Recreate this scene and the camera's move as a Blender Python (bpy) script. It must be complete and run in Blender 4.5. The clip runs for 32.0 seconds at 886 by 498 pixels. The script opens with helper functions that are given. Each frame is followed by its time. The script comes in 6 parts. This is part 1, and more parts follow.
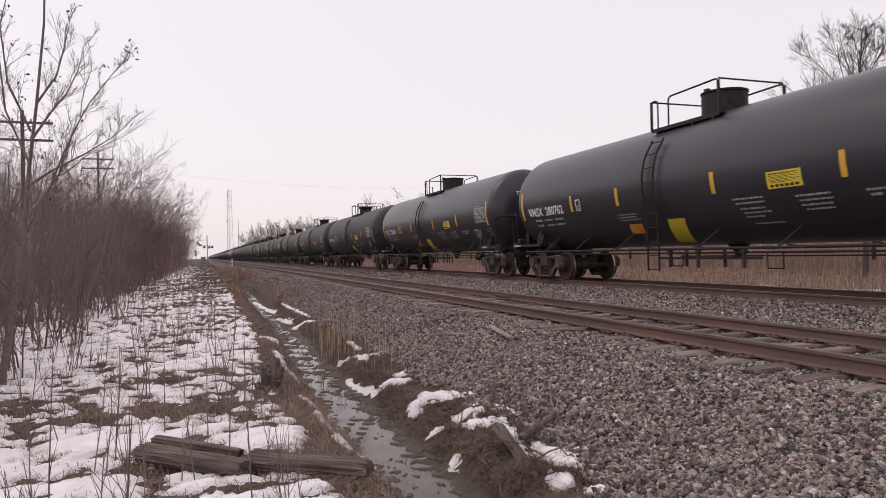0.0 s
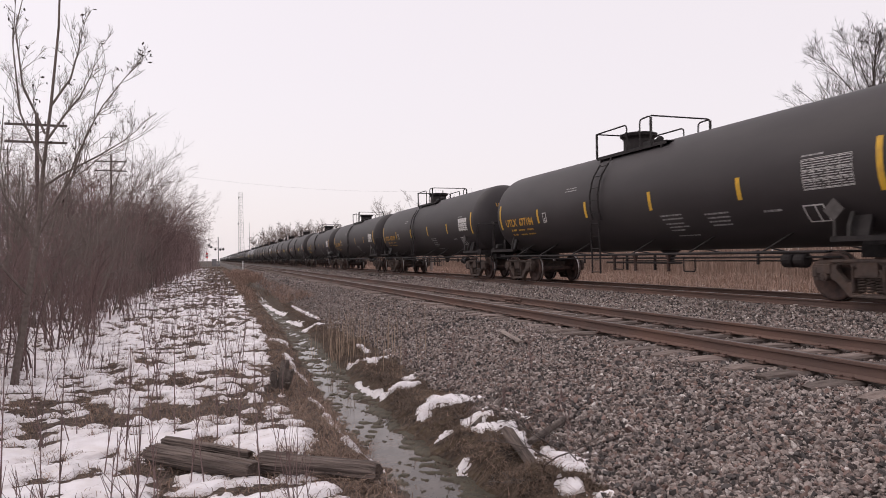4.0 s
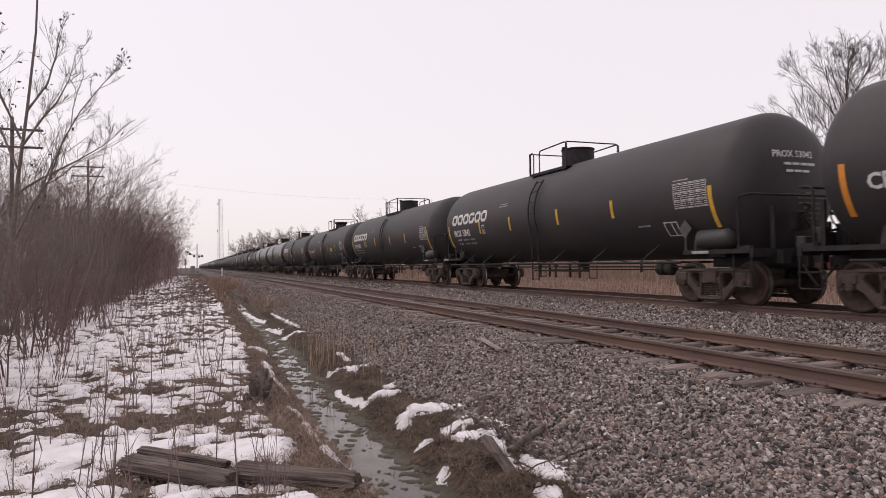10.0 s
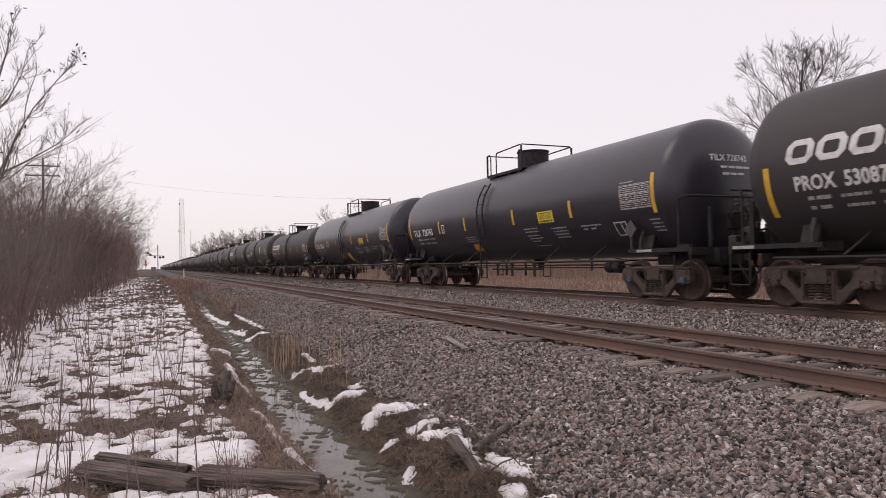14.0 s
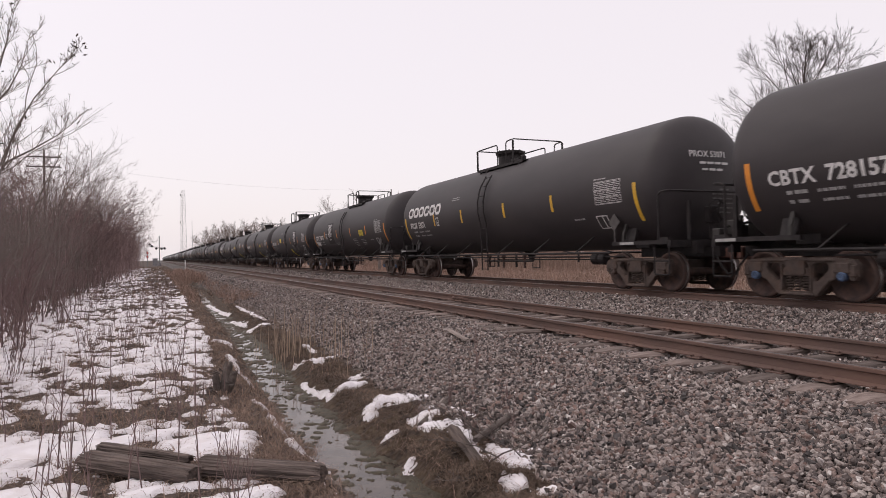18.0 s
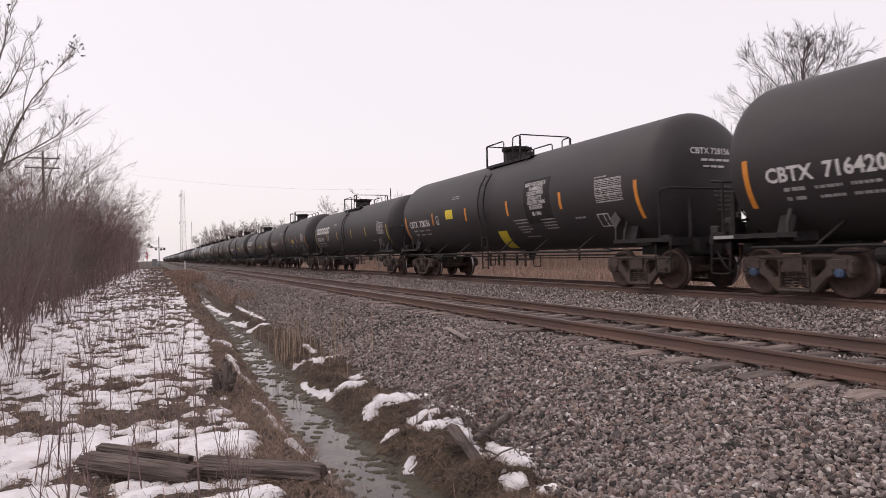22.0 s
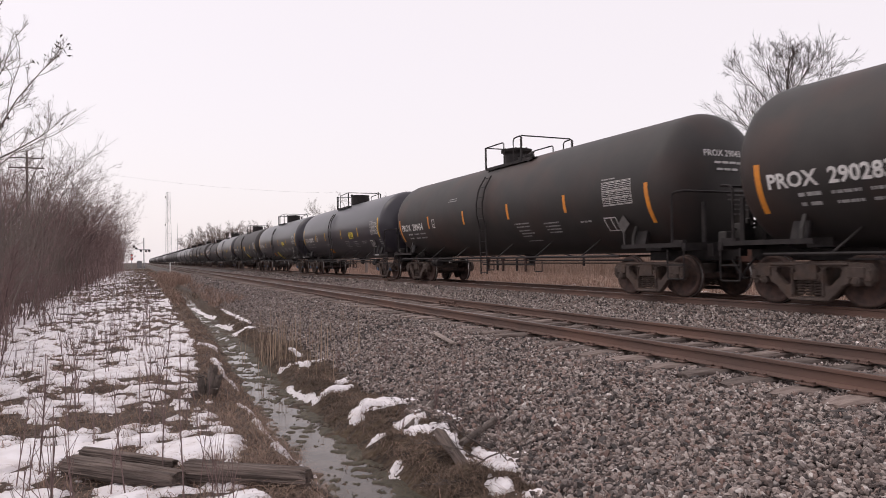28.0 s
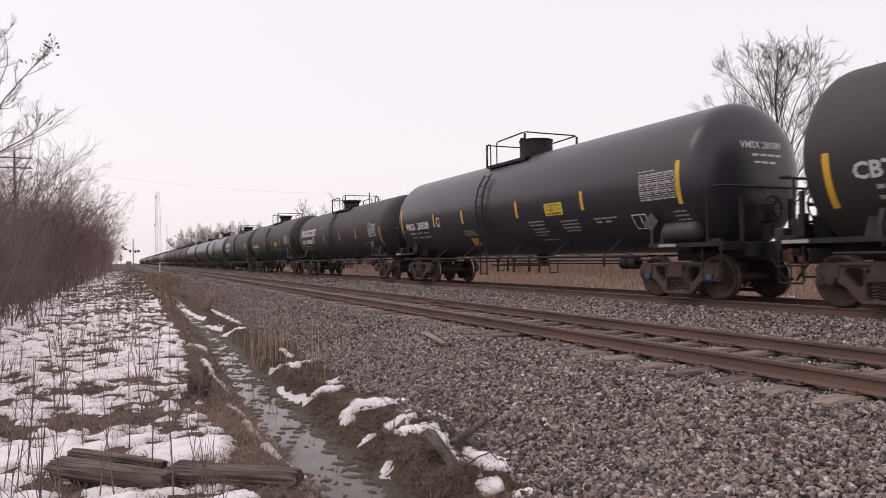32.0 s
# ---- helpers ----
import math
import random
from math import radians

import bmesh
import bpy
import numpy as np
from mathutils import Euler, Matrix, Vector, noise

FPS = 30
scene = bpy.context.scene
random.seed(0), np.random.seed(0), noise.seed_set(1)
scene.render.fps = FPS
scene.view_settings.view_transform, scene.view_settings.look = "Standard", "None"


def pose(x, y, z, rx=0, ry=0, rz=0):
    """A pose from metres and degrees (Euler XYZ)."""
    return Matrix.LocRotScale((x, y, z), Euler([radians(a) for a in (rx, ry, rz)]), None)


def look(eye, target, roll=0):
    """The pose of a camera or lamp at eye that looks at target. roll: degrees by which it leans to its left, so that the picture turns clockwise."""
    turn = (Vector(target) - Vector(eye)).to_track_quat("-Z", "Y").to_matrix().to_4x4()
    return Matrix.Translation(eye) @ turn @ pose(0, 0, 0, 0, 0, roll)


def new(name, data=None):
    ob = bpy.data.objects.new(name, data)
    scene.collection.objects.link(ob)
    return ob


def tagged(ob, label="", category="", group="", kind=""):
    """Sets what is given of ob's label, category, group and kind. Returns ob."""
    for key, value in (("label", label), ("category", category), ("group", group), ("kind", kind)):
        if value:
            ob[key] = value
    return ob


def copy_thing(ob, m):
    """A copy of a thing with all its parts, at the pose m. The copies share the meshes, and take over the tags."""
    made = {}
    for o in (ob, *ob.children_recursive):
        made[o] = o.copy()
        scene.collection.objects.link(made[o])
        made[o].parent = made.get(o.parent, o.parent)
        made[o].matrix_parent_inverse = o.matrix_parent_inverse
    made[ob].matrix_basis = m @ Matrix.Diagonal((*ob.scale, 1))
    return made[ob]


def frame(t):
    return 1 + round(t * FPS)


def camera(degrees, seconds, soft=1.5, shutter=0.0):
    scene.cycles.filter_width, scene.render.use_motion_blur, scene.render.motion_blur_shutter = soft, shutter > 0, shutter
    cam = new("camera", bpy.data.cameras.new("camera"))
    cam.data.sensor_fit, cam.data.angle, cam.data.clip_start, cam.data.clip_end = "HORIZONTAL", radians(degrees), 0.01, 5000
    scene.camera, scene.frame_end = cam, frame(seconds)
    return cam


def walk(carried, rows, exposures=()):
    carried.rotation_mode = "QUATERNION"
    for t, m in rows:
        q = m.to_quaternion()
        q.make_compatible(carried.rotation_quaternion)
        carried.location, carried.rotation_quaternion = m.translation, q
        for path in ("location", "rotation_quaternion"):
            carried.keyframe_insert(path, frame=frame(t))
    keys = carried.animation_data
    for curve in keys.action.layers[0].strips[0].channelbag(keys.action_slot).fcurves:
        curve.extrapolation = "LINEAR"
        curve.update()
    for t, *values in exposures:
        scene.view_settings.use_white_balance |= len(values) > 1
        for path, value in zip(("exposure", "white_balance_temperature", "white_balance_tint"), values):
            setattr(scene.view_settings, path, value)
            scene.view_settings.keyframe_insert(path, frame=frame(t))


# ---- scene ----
cam = camera(66.94, 32.0, soft=0.3, shutter=0.08)
PATH = [
    (0.0, pose(0.000, 0.000, 1.000, 90.368, 1.237, -19.754)),
    (0.5, pose(-0.002, 0.010, 0.998, 90.382, 0.962, -19.793)),
    (1.0, pose(0.003, 0.007, 0.997, 90.608, 1.052, -19.642)),
    (1.5, pose(-0.000, 0.005, 0.996, 90.706, 1.069, -19.374)),
    (2.0, pose(0.001, 0.005, 0.998, 90.777, 1.036, -19.122)),
    (2.5, pose(-0.002, 0.006, 0.999, 90.706, 0.950, -18.916)),
    (3.0, pose(0.002, 0.011, 1.000, 90.664, 0.844, -18.704)),
    (3.5, pose(0.000, 0.008, 0.998, 90.674, 0.816, -18.544)),
    (5.5, pose(0.017, -0.001, 0.999, 90.840, 1.274, -21.231)),
    (6.0, pose(0.015, -0.006, 1.000, 90.941, 1.119, -21.396)),
    (6.5, pose(0.013, -0.002, 1.000, 90.988, 1.092, -21.189)),
    (7.0, pose(0.009, -0.001, 1.000, 91.141, 0.940, -21.147)),
    (7.5, pose(0.000, -0.005, 1.001, 91.247, 0.750, -21.043)),
    (8.0, pose(0.002, -0.009, 1.006, 91.340, 0.693, -20.903)),
    (8.5, pose(-0.001, -0.011, 1.007, 91.362, 0.606, -20.859)),
    (9.0, pose(0.002, -0.007, 1.000, 91.410, 0.725, -20.710)),
    (9.5, pose(0.004, -0.010, 1.003, 91.392, 0.603, -20.602)),
    (10.0, pose(0.002, -0.013, 1.005, 91.315, 0.735, -20.526)),
    (10.5, pose(0.004, -0.014, 1.009, 91.216, 1.029, -20.932)),
    (11.0, pose(0.017, -0.016, 1.005, 91.136, 1.336, -22.339)),
    (11.5, pose(0.022, -0.020, 1.005, 91.130, 1.172, -23.985)),
    (12.0, pose(0.021, -0.021, 1.004, 91.125, 1.099, -24.160)),
    (12.5, pose(0.018, -0.020, 1.003, 91.127, 1.012, -23.808)),
    (13.0, pose(0.015, -0.019, 1.005, 91.157, 1.086, -23.528)),
    (13.5, pose(0.018, -0.014, 1.004, 91.223, 1.070, -23.421)),
    (14.0, pose(0.016, -0.012, 1.004, 91.212, 1.100, -23.413)),
    (14.5, pose(0.020, -0.011, 1.001, 91.166, 1.139, -23.370)),
    (16.5, pose(0.028, -0.012, 1.001, 90.787, 1.114, -23.426)),
    (17.0, pose(0.021, -0.012, 1.002, 90.695, 0.834, -23.392)),
    (17.5, pose(0.020, -0.007, 0.999, 90.579, 0.952, -23.371)),
    (18.0, pose(0.021, -0.009, 1.002, 90.506, 1.022, -23.307)),
    (18.5, pose(0.022, -0.012, 1.001, 90.481, 1.016, -23.236)),
    (19.0, pose(0.021, -0.011, 1.001, 90.478, 1.025, -23.233)),
    (19.5, pose(0.020, -0.013, 0.999, 90.481, 0.979, -23.171)),
    (20.0, pose(0.025, -0.007, 1.003, 90.414, 1.111, -23.147)),
    (20.5, pose(0.027, -0.012, 1.002, 90.390, 1.187, -23.158)),
    (21.0, pose(0.027, -0.011, 1.001, 90.400, 1.165, -23.099)),
    (21.5, pose(0.029, -0.008, 1.000, 90.418, 0.903, -23.004)),
    (22.0, pose(0.029, -0.011, 1.001, 90.420, 1.361, -23.329)),
    (22.5, pose(0.042, -0.019, 1.004, 90.380, 1.832, -24.129)),
    (23.0, pose(0.038, -0.017, 0.999, 90.329, 1.577, -24.744)),
    (23.5, pose(0.041, -0.019, 1.004, 90.281, 1.366, -24.803)),
    (24.0, pose(0.036, -0.020, 1.003, 90.316, 1.108, -24.768)),
    (24.5, pose(0.028, -0.019, 0.999, 90.377, 0.912, -24.576)),
    (25.0, pose(0.026, -0.021, 1.003, 90.407, 0.859, -24.345)),
    (25.5, pose(0.026, -0.017, 1.005, 90.406, 1.028, -24.311)),
    (27.5, pose(0.027, -0.021, 1.006, 90.602, 0.908, -24.419)),
    (28.0, pose(0.020, -0.019, 1.006, 90.754, 0.877, -24.420)),
    (28.5, pose(0.013, -0.023, 1.005, 90.975, 0.704, -24.493)),
    (29.0, pose(0.012, -0.028, 1.004, 91.056, 0.693, -24.619)),
    (29.5, pose(0.004, -0.030, 1.004, 91.127, 0.446, -24.755)),
    (30.0, pose(0.005, -0.031, 1.006, 91.072, 0.392, -24.823)),
    (30.5, pose(0.003, -0.030, 1.002, 91.070, 0.314, -24.893)),
    (31.0, pose(0.003, -0.035, 1.002, 90.972, 0.356, -25.013)),
    (31.5, pose(0.010, -0.033, 1.003, 90.893, 0.380, -25.086)),
    (32.0, pose(0.019, -0.031, 1.004, 90.784, 0.896, -25.178)),
]
walk(cam, PATH, [(0.0, 0.02), (6.0, 0.04), (13.0, 0.04), (18.0, 0.05), (23.0, 0.09), (32.0, 0.10)])

# ---- light: a bright overcast sky with a broad, weak sun high over the path's brush ----
SUN_UP, SUN_TURN = radians(56), radians(297)
world = bpy.data.worlds.new("overcast")
scene.world = world
world.use_nodes = True
wn, wl = world.node_tree.nodes, world.node_tree.links
wn.clear()
sky = wn.new("ShaderNodeTexSky")
sky.sky_type, sky.sun_disc = "NISHITA", False
sky.sun_elevation, sky.sun_rotation = SUN_UP, SUN_TURN
sky.dust_density, sky.air_density = 4.0, 1.0
clear = wn.new("ShaderNodeBackground")
clear.inputs["Strength"].default_value = 0.03
wl.new(sky.outputs["Color"], clear.inputs["Color"])
cloud = wn.new("ShaderNodeBackground")
cloud.inputs["Color"].default_value = (0.955, 0.865, 0.885, 1)
cloud.inputs["Strength"].default_value = 0.86
both = wn.new("ShaderNodeAddShader")
wout = wn.new("ShaderNodeOutputWorld")
wl.new(clear.outputs[0], both.inputs[0])
wl.new(cloud.outputs[0], both.inputs[1])
wl.new(both.outputs[0], wout.inputs[0])
sun = new("sun", bpy.data.lights.new("sun", "SUN"))
sun.data.energy, sun.data.angle, sun.data.color = 0.5, radians(30), (1.0, 0.96, 0.92)
sun.matrix_world = look((-36, 18, 60), (0, 0, 0))

# ---- numbers of the plan: metres, z = 0 on top of the near rails, y along the line ----
RAIL_X, RAIL_GAUGE = 5.49, 1.505
FAR_X, FAR_Z = 11.03, 0.06
TRAIN_X = FAR_X + RAIL_GAUGE / 2
CAR_LEN, TRUCK_HALF, AXLE_HALF, WHEEL_R = 18.4, 7.06, 0.889, 0.457
TANK_R, TANK_Z, TANK_HALF = 1.57, 2.56, 8.45
TANK_SIZES = {"slim": (1.48, 2.49), "short": (1.45, 2.45), "shine": (1.45, 2.45)}


def train_at(t):
    """How far the train has rolled by t seconds."""
    return 17.5751 * t + 0.026552 * t ** 2 - 0.00018268 * t ** 3


# ---- materials ----
def mat(name, col, rough=0.7, metal=0.0, col2=None, scale=3.0, detail=6.0, bump=0.0, bscale=40.0, spot=None, spot_scale=1.2,
        spot_amt=0.45, island=0.0, random_obj=0.0, stretch=(1, 1, 1), coat=0.0, spec=0.5):
    """A surface: a base colour broken by fine grain (col2), larger stains (spot), relief, and a change from piece to piece."""
    m = bpy.data.materials.new(name)
    m.use_nodes = True
    n, l = m.node_tree.nodes, m.node_tree.links
    b = n["Principled BSDF"]
    b.inputs["Roughness"].default_value, b.inputs["Metallic"].default_value = rough, metal
    b.inputs["Specular IOR Level"].default_value = spec
    b.inputs["Coat Weight"].default_value = coat
    tc = n.new("ShaderNodeTexCoord")
    mp = n.new("ShaderNodeMapping")
    mp.inputs["Scale"].default_value = stretch
    l.new(tc.outputs["Object"], mp.inputs["Vector"])

    def mix(a, c, f):
        x = n.new("ShaderNodeMix")
        x.data_type = "RGBA"
        for sock, v in ((x.inputs["A"], a), (x.inputs["B"], c)):
            if isinstance(v, tuple):
                sock.default_value = (*v, 1)
            else:
                l.new(v, sock)
        if isinstance(f, float):
            x.inputs["Factor"].default_value = f
        else:
            l.new(f, x.inputs["Factor"])
        return x.outputs["Result"]

    def noise_tex(s, d=6.0, lo=0.35, hi=0.65):
        t = n.new("ShaderNodeTexNoise")
        t.inputs["Scale"].default_value, t.inputs["Detail"].default_value = s, d
        l.new(mp.outputs[0], t.inputs["Vector"])
        r = n.new("ShaderNodeMapRange")
        r.inputs["From Min"].default_value, r.inputs["From Max"].default_value = lo, hi
        l.new(t.outputs["Fac"], r.inputs["Value"])
        return r.outputs["Result"]

    c = col
    if col2:
        c = mix(c, col2, noise_tex(scale, detail))
    if spot:
        f = n.new("ShaderNodeMath")
        f.operation = "MULTIPLY"
        f.inputs[1].default_value = spot_amt
        l.new(noise_tex(spot_scale, 8.0, 0.48, 0.72), f.inputs[0])
        c = mix(c, spot, f.outputs[0])
    for amount, node, out in ((island, "ShaderNodeNewGeometry", "Random Per Island"), (random_obj, "ShaderNodeObjectInfo", "Random")):
        if amount:
            g = n.new(node)
            r = n.new("ShaderNodeMapRange")
            r.inputs["To Min"].default_value, r.inputs["To Max"].default_value = 1 - amount, 1 + amount
            l.new(g.outputs[out], r.inputs["Value"])
            h = n.new("ShaderNodeHueSaturation")
            l.new(r.outputs["Result"], h.inputs["Value"])
            if isinstance(c, tuple):
                h.inputs["Color"].default_value = (*c, 1)
            else:
                l.new(c, h.inputs["Color"])
            c = h.outputs["Color"]
    if isinstance(c, tuple):
        b.inputs["Base Color"].default_value = (*c, 1)
    else:
        l.new(c, b.inputs["Base Color"])
    if bump:
        t = n.new("ShaderNodeTexNoise")
        t.inputs["Scale"].default_value, t.inputs["Detail"].default_value = bscale, 6
        l.new(mp.outputs[0], t.inputs["Vector"])
        u = n.new("ShaderNodeBump")
        u.inputs["Strength"].default_value, u.inputs["Distance"].default_value = bump, 0.03
        l.new(t.outputs["Fac"], u.inputs["Height"])
        l.new(u.outputs[0], b.inputs["Normal"])
    return m


TANK_BLACK = mat("matt_black_paint", (0.0335, 0.0278, 0.0294), 0.58, col2=(0.042, 0.0350, 0.0366), scale=1.5, spot=(0.06, 0.052, 0.048), spot_scale=0.7,
                 spot_amt=0.35, bump=0.04, bscale=9, stretch=(1, 0.35, 1), spec=0.42)
TANK_GLOSS = mat("gloss_black_paint", (0.028, 0.0245, 0.033), 0.33, col2=(0.034, 0.030, 0.040), scale=1.5, spot=(0.04, 0.038, 0.036),
                 spot_scale=0.7, spot_amt=0.25, stretch=(1, 0.4, 1))
TANK_RUST = mat("rusty_black_paint", (0.026, 0.0225, 0.022), 0.6, col2=(0.034, 0.029, 0.0275), scale=1.5, spot=(0.09, 0.035, 0.022), spot_scale=0.5,
                spot_amt=0.4, bump=0.05, bscale=9)
STEEL_BLACK = mat("black_steel", (0.0140, 0.0112, 0.0118), 0.65, spec=0.3, col2=(0.029, 0.0235, 0.0235), scale=6, bump=0.1)
TRUCK_IRON = mat("dusty_iron", (0.062, 0.044, 0.038), 0.85, col2=(0.092, 0.068, 0.059), scale=9, spot=(0.10, 0.055, 0.035), spot_scale=4, bump=0.15)
WHEEL_IRON = mat("brown_wheel_steel", (0.088, 0.050, 0.041), 0.85, metal=0.0, col2=(0.042, 0.028, 0.025), scale=8)
WHEEL_RIM = mat("worn_wheel_tread", (0.35, 0.33, 0.32), 0.35, metal=0.9)
GREY_TANK = mat("grey_reservoir", (0.05, 0.046, 0.045), 0.55, col2=(0.035, 0.032, 0.031), scale=5)
BLUE_CAP = mat("blue_cap", (0.085, 0.135, 0.24), 0.7, col2=(0.06, 0.085, 0.14), scale=20)
BRACKET_GREY = mat("dusty_grey_bracket", (0.085, 0.075, 0.073), 0.75, col2=(0.06, 0.052, 0.05), scale=9)
RUST_DARK = mat("dark_rusty_iron", (0.062, 0.032, 0.026), 0.85, col2=(0.04, 0.025, 0.022), scale=10)
RUST_RED = mat("rust_red_coupler", (0.12, 0.05, 0.035), 0.8, col2=(0.08, 0.045, 0.04), scale=10)
STRIPE_YELLOW = mat("yellow_reflector", (0.72, 0.42, 0.03), 0.55, col2=(0.55, 0.32, 0.04), scale=6)
STRIPE_ORANGE = mat("orange_reflector", (0.75, 0.28, 0.03), 0.55, col2=(0.6, 0.22, 0.04), scale=6)
SIGN_YELLOW = mat("yellow_placard", (0.8, 0.62, 0.03), 0.5, col2=(0.66, 0.5, 0.05), scale=5)
SIGN_ORANGE = mat("orange_placard", (0.75, 0.30, 0.04), 0.5, col2=(0.62, 0.25, 0.05), scale=5)
WHITE_PAINT = mat("white_lettering", (0.72, 0.70, 0.69), 0.6, col2=(0.55, 0.53, 0.52), scale=8)
DULL_WHITE = mat("faded_lettering", (0.42, 0.41, 0.40), 0.7, col2=(0.28, 0.27, 0.27), scale=12)
FAINT_PRINT = mat("faint_lettering", (0.17, 0.16, 0.155), 0.8, col2=(0.09, 0.085, 0.082), scale=14)
PRINT_DARK = mat("dark_print", (0.04, 0.035, 0.02), 0.7)
STRIPE_DULL = mat("aged_yellow_reflector", (0.50, 0.36, 0.02), 0.55, col2=(0.4, 0.28, 0.03), scale=6)
TABLE_WHITE = mat("small_white_print", (0.6, 0.585, 0.575), 0.65, col2=(0.45, 0.44, 0.43), scale=12)
GREY_BLACK = mat("dusty_dark_steel", (0.022, 0.019, 0.018), 0.7, col2=(0.034, 0.029, 0.027), scale=8)
YELLOW_PAINT = mat("yellow_lettering", (0.62, 0.33, 0.03), 0.6, col2=(0.45, 0.24, 0.04), scale=8)

RAIL_STEEL = mat("rusty_rail", (0.140, 0.083, 0.066), 0.8, col2=(0.098, 0.064, 0.055), scale=3, spot=(0.17, 0.088, 0.062), spot_scale=2, bump=0.1, stretch=(1, 0.25, 1))
RAIL_HEAD = mat("worn_rail_head", (0.20, 0.175, 0.17), 0.42, metal=0.6, col2=(0.12, 0.09, 0.08), scale=2, stretch=(1, 0.1, 1))
TIE_WOOD = mat("weathered_tie_wood", (0.115, 0.083, 0.071), 0.9, col2=(0.225, 0.178, 0.158), scale=20, spot=(0.06, 0.045, 0.04), spot_scale=3, bump=0.7, bscale=30, random_obj=0.4, stretch=(0.15, 1, 1))
STONE_PINK = mat("pinkish_ballast_stone", (0.17, 0.108, 0.093), 0.9, col2=(0.21, 0.15, 0.13), scale=30, island=0.4)
STONE_LIGHT = mat("pale_ballast_stone", (0.30, 0.26, 0.245), 0.85, col2=(0.22, 0.19, 0.18), scale=30, island=0.5)
TOWER_STEEL = mat("far_grey_steel", (0.26, 0.24, 0.245), 0.7, col2=(0.22, 0.205, 0.21), scale=1)
STONE_DARK = mat("dark_ballast_stone", (0.045, 0.039, 0.038), 0.8, col2=(0.075, 0.065, 0.062), scale=30, island=0.4)
SNOW = mat("old_snow", (0.80, 0.765, 0.79), 0.7, col2=(0.72, 0.68, 0.70), scale=7, spot=(0.55, 0.47, 0.42), spot_scale=5, spot_amt=0.35, bump=0.35, bscale=25)
GRASS = mat("dry_grass", (0.145, 0.098, 0.074), 0.9, col2=(0.225, 0.158, 0.12), scale=3, island=0.45)
MOSS_GRASS = mat("matted_bank_grass", (0.095, 0.064, 0.046), 0.9, col2=(0.16, 0.108, 0.078), scale=3, island=0.45)
ALGAE = mat("brown_green_algae", (0.055, 0.046, 0.030), 0.75, col2=(0.09, 0.075, 0.05), scale=14, spot=(0.03, 0.025, 0.02), spot_scale=5, bump=0.6, bscale=60)
STRAW = mat("pale_straw", (0.315, 0.212, 0.165), 0.9, col2=(0.24, 0.158, 0.124), scale=2, island=0.35)
REED = mat("bleached_reed", (0.44, 0.335, 0.25), 0.9, col2=(0.33, 0.24, 0.18), scale=2, island=0.3)
BARK = mat("grey_brown_bark", (0.145, 0.113, 0.100), 0.9, col2=(0.20, 0.163, 0.147), scale=20, bump=0.4, bscale=60)
TWIG = mat("brown_twigs", (0.158, 0.103, 0.098), 0.9, col2=(0.21, 0.146, 0.138), scale=4, island=0.25, random_obj=0.2)
FAR_TWIG = mat("far_bare_twigs", (0.15, 0.105, 0.09), 0.95, col2=(0.19, 0.14, 0.12), scale=4, island=0.2)
TREE_BARK = mat("dark_tree_bark", (0.062, 0.046, 0.042), 0.9, col2=(0.10, 0.078, 0.07), scale=12, bump=0.3, bscale=40)
FIELD_BRUSH = mat("tawny_brush", (0.23, 0.158, 0.125), 0.95, col2=(0.29, 0.205, 0.163), scale=3, island=0.3)
LEAF = mat("withered_leaf", (0.05, 0.035, 0.03), 0.9)
OLD_WOOD = mat("weathered_grey_wood", (0.17, 0.13, 0.113), 0.9, col2=(0.06, 0.044, 0.038), scale=38, spot=(0.05, 0.037, 0.033), spot_scale=3, bump=1.0, bscale=55, stretch=(0.08, 1, 1))
PALE_WOOD = mat("bleached_wood", (0.30, 0.245, 0.215), 0.9, col2=(0.18, 0.145, 0.128), scale=30, bump=0.6, bscale=50, stretch=(0.1, 1, 1))
DARK_WOOD = mat("dark_wet_wood", (0.07, 0.053, 0.046), 0.8, col2=(0.15, 0.122, 0.108), scale=9, bump=0.8, bscale=18)
GALV = mat("galvanised_steel", (0.26, 0.25, 0.26), 0.6, metal=0.2, col2=(0.20, 0.19, 0.20), scale=2)
POST_WHITE = mat("white_post_paint", (0.75, 0.73, 0.73), 0.6, col2=(0.6, 0.58, 0.57), scale=9)
POLE_WOOD = mat("dark_pole_wood", (0.09, 0.072, 0.065), 0.9, col2=(0.13, 0.105, 0.095), scale=6, stretch=(1, 1, 0.1))


